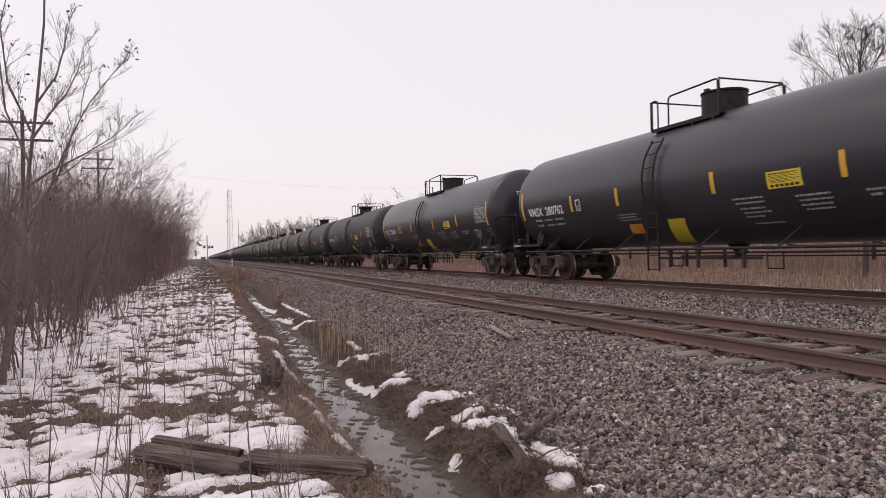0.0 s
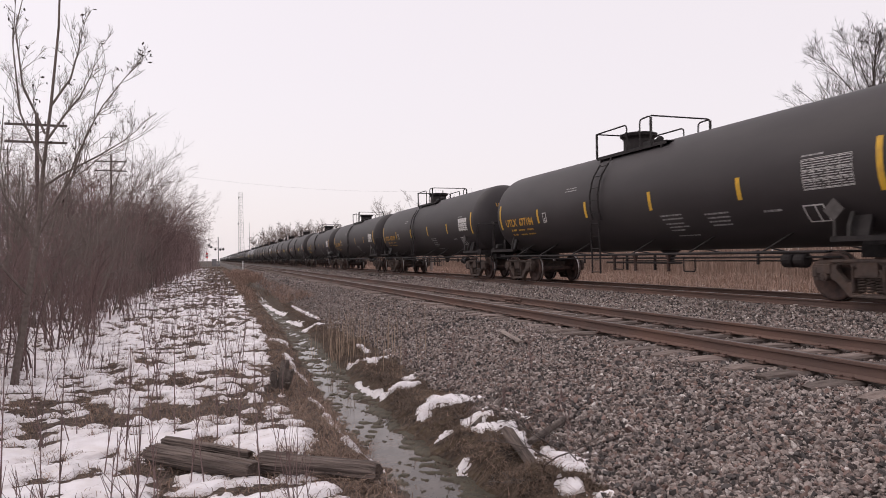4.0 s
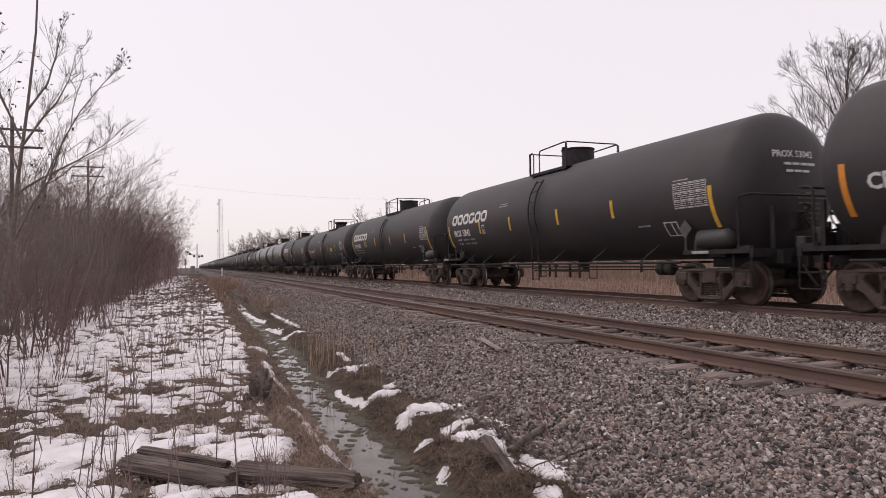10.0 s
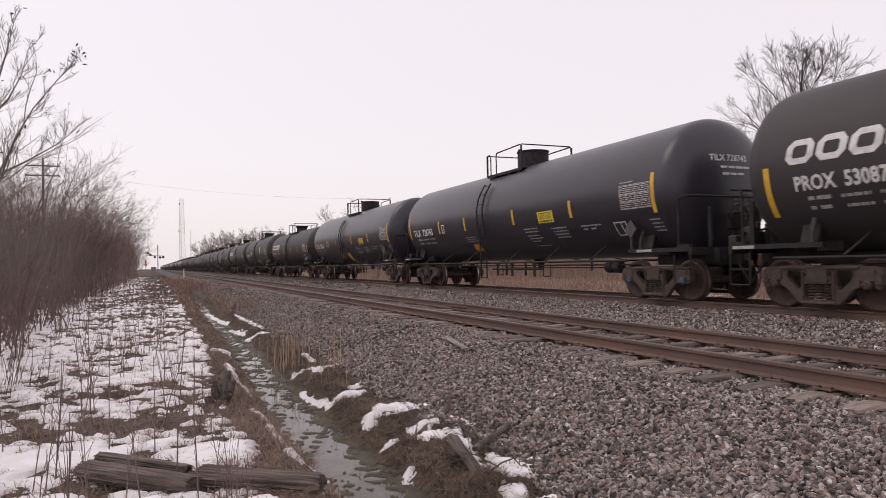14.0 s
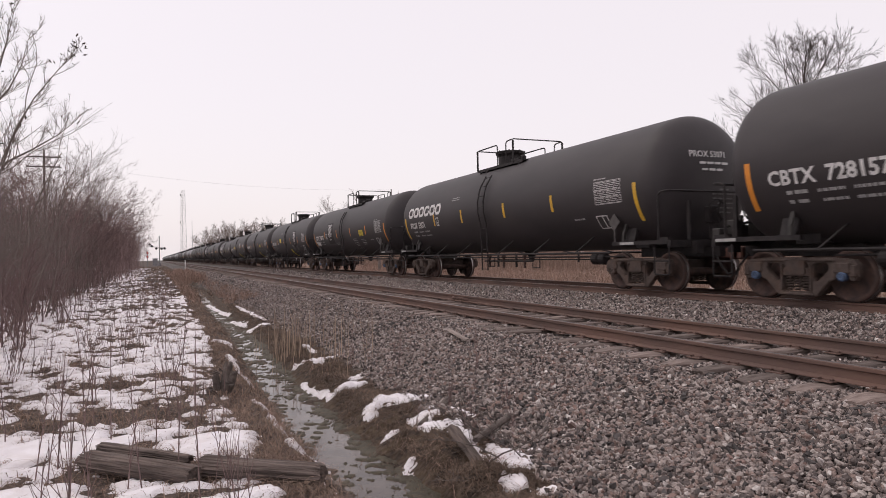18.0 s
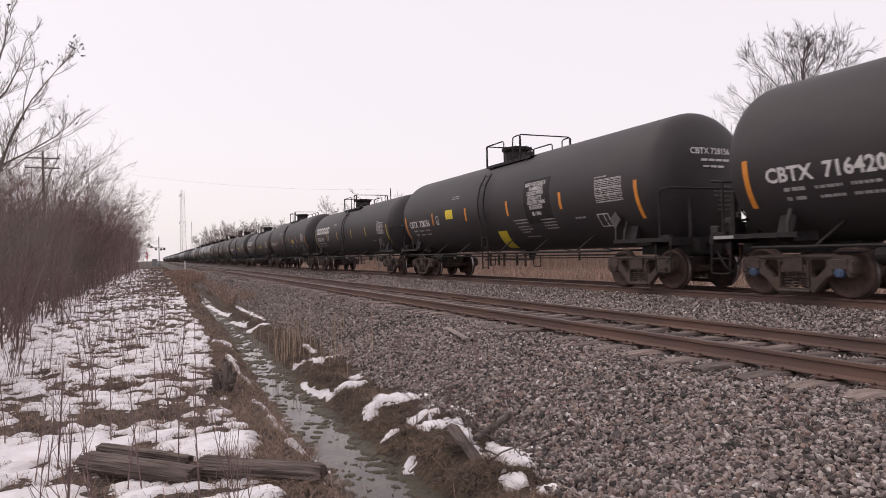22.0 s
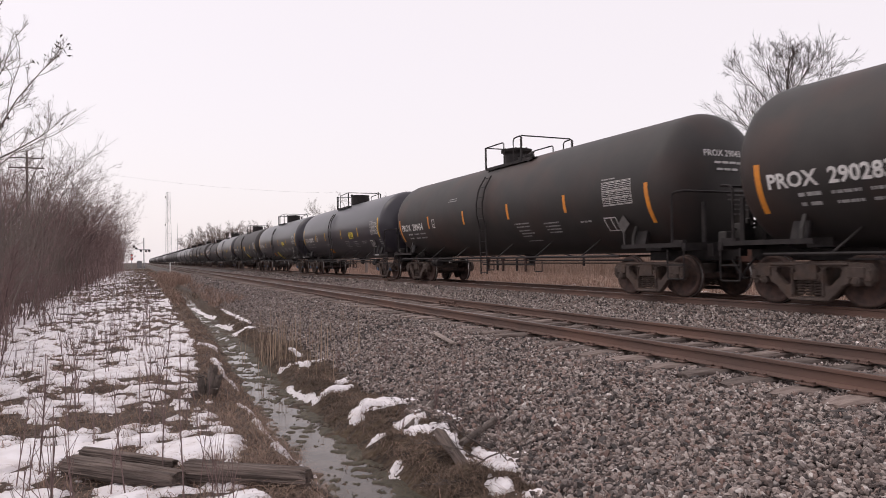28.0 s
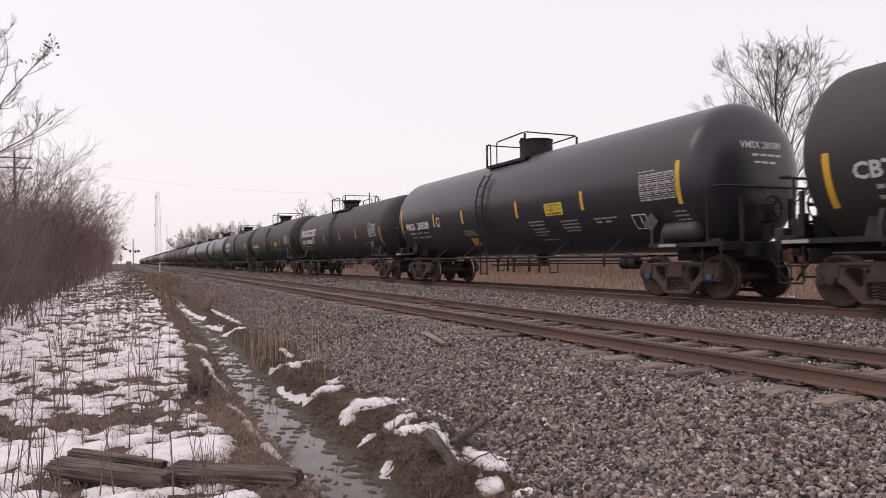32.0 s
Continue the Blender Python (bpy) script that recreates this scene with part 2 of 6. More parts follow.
def stone_material(name, gain):
    """Crushed stone of mixed origin: each lump has its own tone, from wet black through grey and pink to chalky."""
    m = mat(name, (0.2, 0.2, 0.2), 0.9, bump=0.25, bscale=45)
    n, l = m.node_tree.nodes, m.node_tree.links
    b = n["Principled BSDF"]
    geo = n.new("ShaderNodeNewGeometry")
    tone = n.new("ShaderNodeValToRGB")
    tone.color_ramp.interpolation = "LINEAR"
    stops = [(0.0, (0.030, 0.025, 0.025)), (0.14, (0.068, 0.054, 0.050)), (0.30, (0.120, 0.095, 0.087)), (0.46, (0.205, 0.148, 0.128)), (0.52, (0.165, 0.140, 0.132)),
             (0.72, (0.225, 0.185, 0.168)), (0.88, (0.275, 0.232, 0.213)), (0.97, (0.33, 0.29, 0.27)), (1.0, (0.50, 0.46, 0.44))]
    while len(tone.color_ramp.elements) < len(stops):
        tone.color_ramp.elements.new(0.5)
    for e, (p, c) in zip(tone.color_ramp.elements, stops):
        e.position, e.color = p, (*[min(v * gain, 0.8) for v in c], 1)
    l.new(geo.outputs["Random Per Island"], tone.inputs[0])
    tc = n.new("ShaderNodeTexCoord")
    grain = n.new("ShaderNodeTexNoise")
    grain.inputs["Scale"].default_value, grain.inputs["Detail"].default_value = 55, 5
    l.new(tc.outputs["Object"], grain.inputs["Vector"])
    r = n.new("ShaderNodeMapRange")
    r.inputs["From Min"].default_value, r.inputs["From Max"].default_value = 0.3, 0.7
    r.inputs["To Min"].default_value, r.inputs["To Max"].default_value = 0.7, 1.3
    l.new(grain.outputs["Fac"], r.inputs["Value"])
    h = n.new("ShaderNodeHueSaturation")
    l.new(r.outputs["Result"], h.inputs["Value"])
    l.new(tone.outputs[0], h.inputs["Color"])
    l.new(h.outputs["Color"], b.inputs["Base Color"])
    return m


STONE = stone_material("ballast_stone", 1.22)
STONE_PALE = stone_material("dusty_ballast_stone", 1.42)


def ground_material():
    """Soil and dead grass beside the line, crushed stone with gap shade painted in across the bank, straw field beyond
    it.
    """
    m = bpy.data.materials.new("ground")
    m.use_nodes = True
    n, l = m.node_tree.nodes, m.node_tree.links
    b = n["Principled BSDF"]
    b.inputs["Roughness"].default_value = 0.95
    tc = n.new("ShaderNodeTexCoord")
    sp = n.new("ShaderNodeSeparateXYZ")
    l.new(tc.outputs["Object"], sp.inputs[0])

    def noise_tex(s, d=8.0):
        t = n.new("ShaderNodeTexNoise")
        t.inputs["Scale"].default_value, t.inputs["Detail"].default_value = s, d
        l.new(tc.outputs["Object"], t.inputs["Vector"])
        return t.outputs["Fac"]

    def ramp(f, stops):
        r = n.new("ShaderNodeValToRGB")
        while len(r.color_ramp.elements) < len(stops):
            r.color_ramp.elements.new(0.5)
        for e, (p, c) in zip(r.color_ramp.elements, stops):
            e.position, e.color = p, (*c, 1)
        l.new(f, r.inputs[0])
        return r.outputs[0]

    def mix(a, c, f):
        x = n.new("ShaderNodeMix")
        x.data_type = "RGBA"
        l.new(a, x.inputs["A"]), l.new(c, x.inputs["B"]), l.new(f, x.inputs["Factor"])
        return x.outputs["Result"]

    def edge(at, soft):
        """0 left of the line x = at, 1 right of it, with a ragged edge."""
        a = n.new("ShaderNodeMath")
        a.operation = "MULTIPLY_ADD"
        a.inputs[1].default_value = 0.7
        l.new(noise_tex(2.2), a.inputs[0])
        l.new(sp.outputs["X"], a.inputs[2])
        r = n.new("ShaderNodeMapRange")
        r.inputs["From Min"].default_value, r.inputs["From Max"].default_value = at - soft + 0.35, at + soft + 0.35
        l.new(a.outputs[0], r.inputs["Value"])
        return r.outputs["Result"]

    soil = ramp(noise_tex(5.0), [(0.3, (0.035, 0.025, 0.021)), (0.5, (0.07, 0.049, 0.039)), (0.7, (0.11, 0.08, 0.063))])
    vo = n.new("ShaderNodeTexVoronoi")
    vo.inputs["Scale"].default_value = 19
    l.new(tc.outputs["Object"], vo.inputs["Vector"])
    # painted shade: stone base tones lowered so gaps between the loose stones look deep
    shaded_grit = ramp(vo.outputs["Color"], [(0.15, (0.035, 0.028, 0.026)), (0.5, (0.075, 0.060, 0.055)), (0.85, (0.15, 0.127, 0.118))])
    field = ramp(noise_tex(0.8), [(0.3, (0.15, 0.10, 0.075)), (0.55, (0.21, 0.143, 0.108)), (0.7, (0.27, 0.19, 0.145))])
    moss = ramp(noise_tex(9.0), [(0.35, (0.036, 0.025, 0.019)), (0.5, (0.070, 0.047, 0.033)), (0.65, (0.092, 0.065, 0.041))])
    c = mix(soil, moss, edge(1.35, 0.12))
    c = mix(c, shaded_grit, edge(2.72, 0.15))
    c = mix(c, field, edge(16.0, 0.8))
    l.new(c, b.inputs["Base Color"])
    bp = n.new("ShaderNodeBump")
    bp.inputs["Strength"].default_value, bp.inputs["Distance"].default_value = 0.8, 0.04
    l.new(vo.outputs["Distance"], bp.inputs["Height"])
    l.new(bp.outputs[0], b.inputs["Normal"])
    return m


def water_material():
    m = bpy.data.materials.new("ditch_water")
    m.use_nodes = True
    n, l = m.node_tree.nodes, m.node_tree.links
    b = n["Principled BSDF"]
    b.inputs["Roughness"].default_value = 0.06
    b.inputs["IOR"].default_value = 1.33
    b.inputs["Specular IOR Level"].default_value = 0.5
    tc = n.new("ShaderNodeTexCoord")
    t = n.new("ShaderNodeTexNoise")
    t.inputs["Scale"].default_value, t.inputs["Detail"].default_value = 2.5, 6
    l.new(tc.outputs["Object"], t.inputs["Vector"])
    r = n.new("ShaderNodeValToRGB")
    r.color_ramp.elements[0].position, r.color_ramp.elements[0].color = 0.4, (0.065, 0.050, 0.042, 1)
    r.color_ramp.elements[1].position, r.color_ramp.elements[1].color = 0.65, (0.12, 0.094, 0.080, 1)
    l.new(t.outputs["Fac"], r.inputs[0])
    l.new(r.outputs[0], b.inputs["Base Color"])
    w = n.new("ShaderNodeTexNoise")
    w.inputs["Scale"].default_value = 9
    l.new(tc.outputs["Object"], w.inputs["Vector"])
    bp = n.new("ShaderNodeBump")
    bp.inputs["Strength"].default_value, bp.inputs["Distance"].default_value = 0.05, 0.02
    l.new(w.outputs["Fac"], bp.inputs["Height"])
    l.new(bp.outputs[0], b.inputs["Normal"])
    return m


# ---- mesh helpers ----
def mesh_from(name, verts, faces, material, smooth=False):
    me = bpy.data.meshes.new(name)
    me.from_pydata(verts if isinstance(verts, list) else verts.tolist(), [], faces if isinstance(faces, list) else faces.tolist())
    if material:
        me.materials.append(material)
    if smooth:
        me.polygons.foreach_set("use_smooth", [True] * len(me.polygons))
    me.update()
    return me


def part(name, bm, material, parent=None, label="", smooth=False):
    """Link a bmesh (or a ready mesh) as one object under its thing or part."""
    if isinstance(bm, bmesh.types.BMesh):
        me = bpy.data.meshes.new(name)
        if smooth:
            for f in bm.faces:
                f.smooth = True
        bm.to_mesh(me)
        bm.free()
        me.materials.append(material)
    else:
        me = bm
    ob = new(name, me)
    ob.parent = parent
    if label:
        tagged(ob, label)
    return ob


def box(bm, x, y, z, sx, sy, sz, rot=None):
    """A box about (x, y, z), of the full sizes sx, sy, sz."""
    m = Matrix.Translation((x, y, z)) @ (rot or Matrix()) @ Matrix.Diagonal((sx, sy, sz, 1))
    bmesh.ops.create_cube(bm, size=1, matrix=m)
    return bm


def rod(bm, a, b, r, n=8, r2=None, caps=True):
    a, b = Vector(a), Vector(b)
    d = b - a
    m = Matrix.Translation((a + b) / 2) @ d.to_track_quat("Z", "Y").to_matrix().to_4x4()
    bmesh.ops.create_cone(bm, cap_ends=caps, segments=n, radius1=r, radius2=r if r2 is None else r2, depth=d.length, matrix=m)
    return bm


def pipe(bm, pts, r, n=6):
    """A round bar along a line of points."""
    pts = [Vector(p) for p in pts]
    rings = []
    for i, p in enumerate(pts):
        d = (pts[min(i + 1, len(pts) - 1)] - pts[max(i - 1, 0)]).normalized()
        s = d.cross(Vector((0.31, 0.17, 0.93))).normalized()
        u = s.cross(d)
        rings.append([bm.verts.new(p + r * (math.cos(k * 2 * math.pi / n) * s + math.sin(k * 2 * math.pi / n) * u)) for k in range(n)])
    for q, w in zip(rings, rings[1:]):
        for k in range(n):
            bm.faces.new((q[k], q[(k + 1) % n], w[(k + 1) % n], w[k]))
    bm.faces.new(rings[0][::-1]), bm.faces.new(rings[-1])
    return bm


def hoop(pts, rad, steps=4):
    """The points of a bent bar: corners rounded with the radius rad."""
    pts = [Vector(p) for p in pts]
    out = [pts[0]]
    for a, b, c in zip(pts, pts[1:], pts[2:]):
        u, w = (a - b).normalized() * rad, (c - b).normalized() * rad
        for k in range(steps + 1):
            s = k / steps
            out.append((b + u) * (1 - s) ** 2 + b * 2 * s * (1 - s) + (b + w) * s ** 2)
    return out + [pts[-1]]


def tank_point(s, y, lift=0.006):
    """A point on the tank's near side: s metres along the girth, up from the axle line's height; y along the car."""
    a = (s + 0.04) / TANK_R
    return Vector((-(TANK_R + lift) * math.cos(a), y, TANK_Z + (TANK_R + lift) * math.sin(a)))


def patch_on_tank(bm, y0, y1, s0, s1, lift=0.006, n=4, slant=0.0):
    """A sheet laid on the tank's near side, from y0 to y1 and from s0 to s1 up the girth."""
    rows = []
    for k in range(n + 1):
        s = s0 + (s1 - s0) * k / n
        sh = slant * (s - s0)
        rows.append((bm.verts.new(tank_point(s, y0 + sh, lift)), bm.verts.new(tank_point(s, y1 + sh, lift))))
    for (a, b), (c, d) in zip(rows, rows[1:]):
        bm.faces.new((a, b, d, c))
    return bm


LETTERS = {}


def letter_mesh(text, size, bold=0.0, wide=1.0):
    """The outlines of a word as a flat mesh, x to the right and y up."""
    key = (text, size, bold, wide)
    if key in LETTERS:
        return LETTERS[key].copy()
    cu = bpy.data.curves.new("lettering", "FONT")
    cu.body, cu.size, cu.resolution_u, cu.offset = text, size, 2, bold
    ob = new("lettering", cu)
    me = bpy.data.meshes.new_from_object(ob.evaluated_get(bpy.context.evaluated_depsgraph_get()))
    bpy.data.objects.remove(ob)
    bpy.data.curves.remove(cu)
    bm = bmesh.new()
    bm.from_mesh(me)
    bpy.data.meshes.remove(me)
    if wide != 1.0:
        bmesh.ops.scale(bm, vec=(wide, 1, 1), verts=bm.verts)
    LETTERS[key] = bm.copy()
    return bm


def text_on_tank(text, size, y, s, bold=0.006, wide=1.0):
    """A word on the near side of the tank: starts at y and runs towards the front of the car."""
    bm = letter_mesh(text, size, bold, wide)
    for k in range(1, 4):
        bmesh.ops.bisect_plane(bm, geom=bm.verts[:] + bm.edges[:] + bm.faces[:], plane_co=(0, size * 0.7 * k / 4, 0), plane_no=(0, 1, 0))
    for v in bm.verts:
        v.co = tank_point(s + v.co.y, y - v.co.x, 0.008)
    return bm


# ---- the lie of the land ----
def smooth(a, b, v):
    u = np.clip((v - a) / (b - a), 0, 1)
    return u * u * (3 - 2 * u)


def ditch_x(y):
    """The middle of the ditch, which swings a little away from the path farther on."""
    return 1.63 + 0.27 * smooth(8.0, 17.0, y) + 0.32 * smooth(17.0, 45.0, y)


def waves(x, y, scale, seed, octaves=4):
    """A cheap sum of turned sine waves, about -1 to 1."""
    rng = np.random.RandomState(seed)
    out, amp = 0 * x, 1.0
    for _ in range(octaves):
        for _ in range(3):
            a, p = rng.uniform(0, 2 * np.pi), rng.uniform(0, 6.28)
            out = out + amp * np.sin((x * np.cos(a) + y * np.sin(a)) * 6.28 / scale * rng.uniform(0.7, 1.4) + p)
        amp, scale = amp * 0.55, scale * 0.47
    return out / 3.4


WATER_Z = -0.86
# clods of turf and roots on the stony side of the ditch: middle, half widths, height
CLODS = ((2.42, 7.05, 0.36, 0.40, 0.10), (2.45, 5.50, 0.34, 0.42, 0.15), (2.30, 8.75, 0.30, 0.45, 0.05), (2.62, 6.20, 0.22, 0.30, 0.10), (2.40, 4.55, 0.30, 0.28, 0.10),
         (2.45, 10.2, 0.30, 0.60, 0.10), (2.4, 12.6, 0.3, 0.7, 0.08))


def clods(x, y):
    z = 0 * x
    for cx, cy, rx, ry, h in CLODS:
        z = z + h * np.exp(-((x - cx) / rx) ** 2 - ((y - cy) / ry) ** 2)
    return z


def ground_z(x, y):
    x, y = np.asarray(x, float), np.asarray(y, float)
    d = ditch_x(y)
    depth = 1 - smooth(45, 75, y)
    path = -0.60 + 0.035 * waves(x, y, 1.7, 3) + 0.42 * smooth(-3.0, -9, x)
    bank = d - 0.27 - 0.07 * waves(x * 0, y, 1.3, 5) + 0.10 * smooth(14, 24, y)
    ditch = -0.882 + 0.034 * waves(x, y, 0.34, 7) + 0.018 * waves(x, y, 1.3, 8) + 0.018 * smooth(10, 20, y)
    z = path * (1 - smooth(bank - 0.38, bank + 0.05, x) * depth) + ditch * smooth(bank - 0.38, bank + 0.05, x) * depth
    right = d + 0.25 + 0.09 * waves(x * 0 + 3, y, 1.2, 9) - 0.10 * smooth(14, 24, y)
    hump = -0.70 + 0.07 * waves(x, y, 0.7, 11)
    z = z + (hump - z) * smooth(right - 0.02, right + 0.34, x)
    toe = right + 0.35
    slope = -0.76 + (x - toe) * (0.54 / np.maximum(4.62 - toe, 0.5))
    z = np.where(x > toe, np.maximum(np.minimum(slope, -0.275), z * (1 - smooth(toe, toe + 0.3, x)) + slope * smooth(toe, toe + 0.3, x)), z)
    z = np.where(x > 4.0, np.minimum(slope, -0.275), z)
    z = z + (-0.238 - z) * smooth(4.5, 4.9, x)
    z = z + 0.022 * smooth(7.45, 8.0, x) + 0.032 * smooth(8.4, 9.6, x) + 0.065 * smooth(9.6, 10.2, x)
    z = z + (-0.95 - z) * smooth(13.9, 15.6, x)
    z = z + 0.015 * waves(x, y, 0.5, 13, 2) * (x > 2.4) * (x < 15)
    z = z + clods(x, y) * (1 + 0.25 * waves(x, y, 0.25, 17, 3)) * smooth(right - 0.05, right + 0.22, x)
    return z


def graded(near, far, first, growth):
    """Steps from near outwards to far, each a little longer than the last."""
    out, s = [near], first
    while out[-1] < far:
        out.append(out[-1] + s)
        s *= growth
    return out


xs = sorted(set([round(-v, 3) for v in graded(2.6, 1500, 0.2, 1.16)] + np.arange(-2.5, 6.0, 0.07).round(3).tolist()
                + np.arange(6.0, 16.4, 0.2).round(3).tolist() + [round(v, 3) for v in graded(16.5, 1500, 0.4, 1.2)]))
ys = sorted(set([round(-v, 3) for v in graded(1, 1500, 0.5, 1.25)] + np.arange(-0.9, 2.0, 0.2).round(3).tolist() + np.arange(2.0, 14, 0.07).round(3).tolist()
                + [round(v, 3) for v in graded(14.05, 1800, 0.09, 1.022)]))
gx, gy = np.meshgrid(xs, ys)
gz = ground_z(gx, gy)
nx = len(xs)
ii = (np.arange(len(ys) - 1)[:, None] * nx + np.arange(nx - 1)[None]).ravel()
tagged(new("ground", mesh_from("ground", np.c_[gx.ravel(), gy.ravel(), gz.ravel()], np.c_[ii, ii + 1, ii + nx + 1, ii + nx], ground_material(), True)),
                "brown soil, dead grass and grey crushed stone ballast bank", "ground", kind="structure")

wy = np.arange(-3, 62, 0.5)
wv = [(ditch_x(v) + s, v, WATER_Z) for v in wy for s in (-0.6, 0.6)]
tagged(new("water", mesh_from("water", wv, [(2 * k, 2 * k + 1, 2 * k + 3, 2 * k + 2) for k in range(len(wy) - 1)], water_material())),
               "still shallow ditch water reflecting a pale sky", "water", kind="structure")


# ---- the two tracks ----
def rail_mesh(y0, y1):
    """One rail: foot, web and head in one profile; its running face is of worn steel."""
    prof = [(-0.066, -0.155), (0.066, -0.155), (0.066, -0.145), (0.012, -0.124), (0.009, -0.045), (0.034, -0.036), (0.036, -0.006), (0.026, 0.0), (-0.026, 0.0),
            (-0.036, -0.006), (-0.034, -0.036), (-0.009, -0.045), (-0.012, -0.124), (-0.066, -0.145)]
    cuts = graded(y0, y1, 6, 1.1)
    v = [(px, c, pz) for c in cuts for px, pz in prof]
    k = len(prof)
    f = [(i * k + j, i * k + (j + 1) % k, (i + 1) * k + (j + 1) % k, (i + 1) * k + j) for i in range(len(cuts) - 1) for j in range(k)]
    me = mesh_from("rail", v, f, RAIL_STEEL)
    me.materials.append(RAIL_HEAD)
    for p in me.polygons:
        if p.index % k == 7:
            p.material_index = 1
    return me


def tie_mesh(seed):
    """A weathered tie: its top is hollowed and its edges and ends are split and worn."""
    r = random.Random(seed)
    bm = bmesh.new()
    xs_ = [-1.3 + r.uniform(-0.06, 0.03), -1.1, -0.9, -0.45, 0.0, 0.45, 0.9, 1.1, 1.3 + r.uniform(-0.03, 0.06)]
    rows = []
    for i, px in enumerate(xs_):
        end = i in (0, len(xs_) - 1)
        w = 0.115 + r.uniform(-0.010, 0.006) - (0.012 if end else 0)
        wr = 0.115 + r.uniform(-0.010, 0.006) - (0.012 if end else 0)
        top = r.uniform(-0.010, 0.0) - (0.018 if end else 0)
        sec = [(-w, -0.18), (-w, top - 0.03), (-w + 0.02, top - 0.004), (-0.03 + r.uniform(-0.02, 0.02), top + r.uniform(-0.008, 0.004)), (0.04, top + r.uniform(-0.012, 0.004)),
               (wr - 0.02, top - 0.004), (wr, top - 0.03), (wr, -0.18)]
        rows.append([bm.verts.new((px + (r.uniform(-0.05, 0.05) if end and k in (1, 2, 5, 6) else 0), py, pz)) for k, (py, pz) in enumerate(sec)])
    for p, q in zip(rows, rows[1:]):
        for k in range(8):
            bm.faces.new((p[k], p[(k + 1) % 8], q[(k + 1) % 8], q[k]))
    bm.faces.new(rows[0][::-1]), bm.faces.new(rows[-1])
    bmesh.ops.recalc_face_normals(bm, faces=bm.faces[:])
    me = bpy.data.meshes.new("tie")
    bm.to_mesh(me)
    bm.free()
    me.materials.append(TIE_WOOD)
    return me


TIE_ROWS = {}
RAIL = rail_mesh(-60, 1500)
TIES = [tie_mesh(k) for k in range(6)]
rng = np.random.RandomState(4)


def track(cx, z, label, single, plates=False):
    tr = tagged(new("railway_track"), label, "railway track", kind="structure")
    tr.location = (cx, 0, z)
    for s in (-1, 1):
        r = part("rail", RAIL, None, tr, "rust-brown steel rail with a worn head")
        r.location.x = s * RAIL_GAUGE / 2
    y, far_v, far_f = -8.0, [], []
    while y < 420:
        turn, lift = rng.normal(0, 0.03), rng.uniform(-0.025, 0.0)
        TIE_ROWS.setdefault(single, []).append(y)
        if y < single:
            t = part("tie", TIES[rng.randint(6)], None, tr)
            t.location, t.rotation_euler = (rng.normal(0, 0.07), y, -0.160 + 0.4 * lift), (0, rng.normal(0, 0.01), turn)
            if plates and 1 < y < 30:
                for s in (-1, 1):
                    p = part("tie_plate", PLATE, None, tr)
                    p.location = (s * RAIL_GAUGE / 2, y, -0.166)
        elif y < 420:
            b = len(far_v)
            far_v += [(sx * 1.3, y + sy * 0.11, -0.2 + sz * 0.1) for sz in (-1, 1) for sx, sy in ((-1, -1), (1, -1), (1, 1), (-1, 1))]
            far_f += [(b + 4, b + 5, b + 6, b + 7), (b, b + 1, b + 5, b + 4), (b + 3, b, b + 4, b + 7)]
        y += 0.52 + rng.normal(0, 0.03)
    tagged(part("far_ties", mesh_from("far_ties", far_v, far_f, TIE_WOOD), None, tr), kind="stuff")
    return tr


PLATE = bpy.data.meshes.new("tie_plate")
pb = bmesh.new()
box(pb, 0, 0, 0.005, 0.26, 0.18, 0.010)
for sx, sy in ((-0.10, 0.06), (0.10, -0.06), (0.10, 0.06), (-0.10, -0.06)):
    box(pb, sx * 0.85, sy, 0.014, 0.018, 0.018, 0.024)
    box(pb, sx * 0.85, sy, 0.028, 0.034, 0.028, 0.010)
pb.to_mesh(PLATE)
pb.free()
PLATE.materials.append(RAIL_STEEL)


def joint_bar(parent, x, y):
    bm = bmesh.new()
    box(bm, 0, 0, -0.09, 0.024, 0.92, 0.075)
    bmesh.ops.bevel(bm, geom=bm.edges[:], offset=0.008, segments=1, affect="EDGES")
    bar = part("joint_bar", bm, RAIL_STEEL, parent, "bolted rail joint bar")
    bar.location = (x, y, 0)
    for k in range(6):
        part("joint_bolt", lathe_bolt(), None, bar).location = (-0.014, -0.36 + 0.144 * k, -0.09)


def lathe_bolt():
    if "joint_bolt" in bpy.data.meshes:
        return bpy.data.meshes["joint_bolt"]
    bm = rod(bmesh.new(), (0, 0, 0), (-0.035, 0, 0), 0.02, 6)
    me = bpy.data.meshes.new("joint_bolt")
    bm.to_mesh(me)
    bm.free()
    me.materials.append(RAIL_STEEL)
    return me


near_track = track(RAIL_X + RAIL_GAUGE / 2, 0.0, "rusty siding track on weathered wooden ties in grey ballast", 70, True)
track(TRAIN_X, FAR_Z, "main line track of brown steel rails under the train", 40)
joint_bar(near_track, RAIL_GAUGE / 2 - 0.025, 15.1)


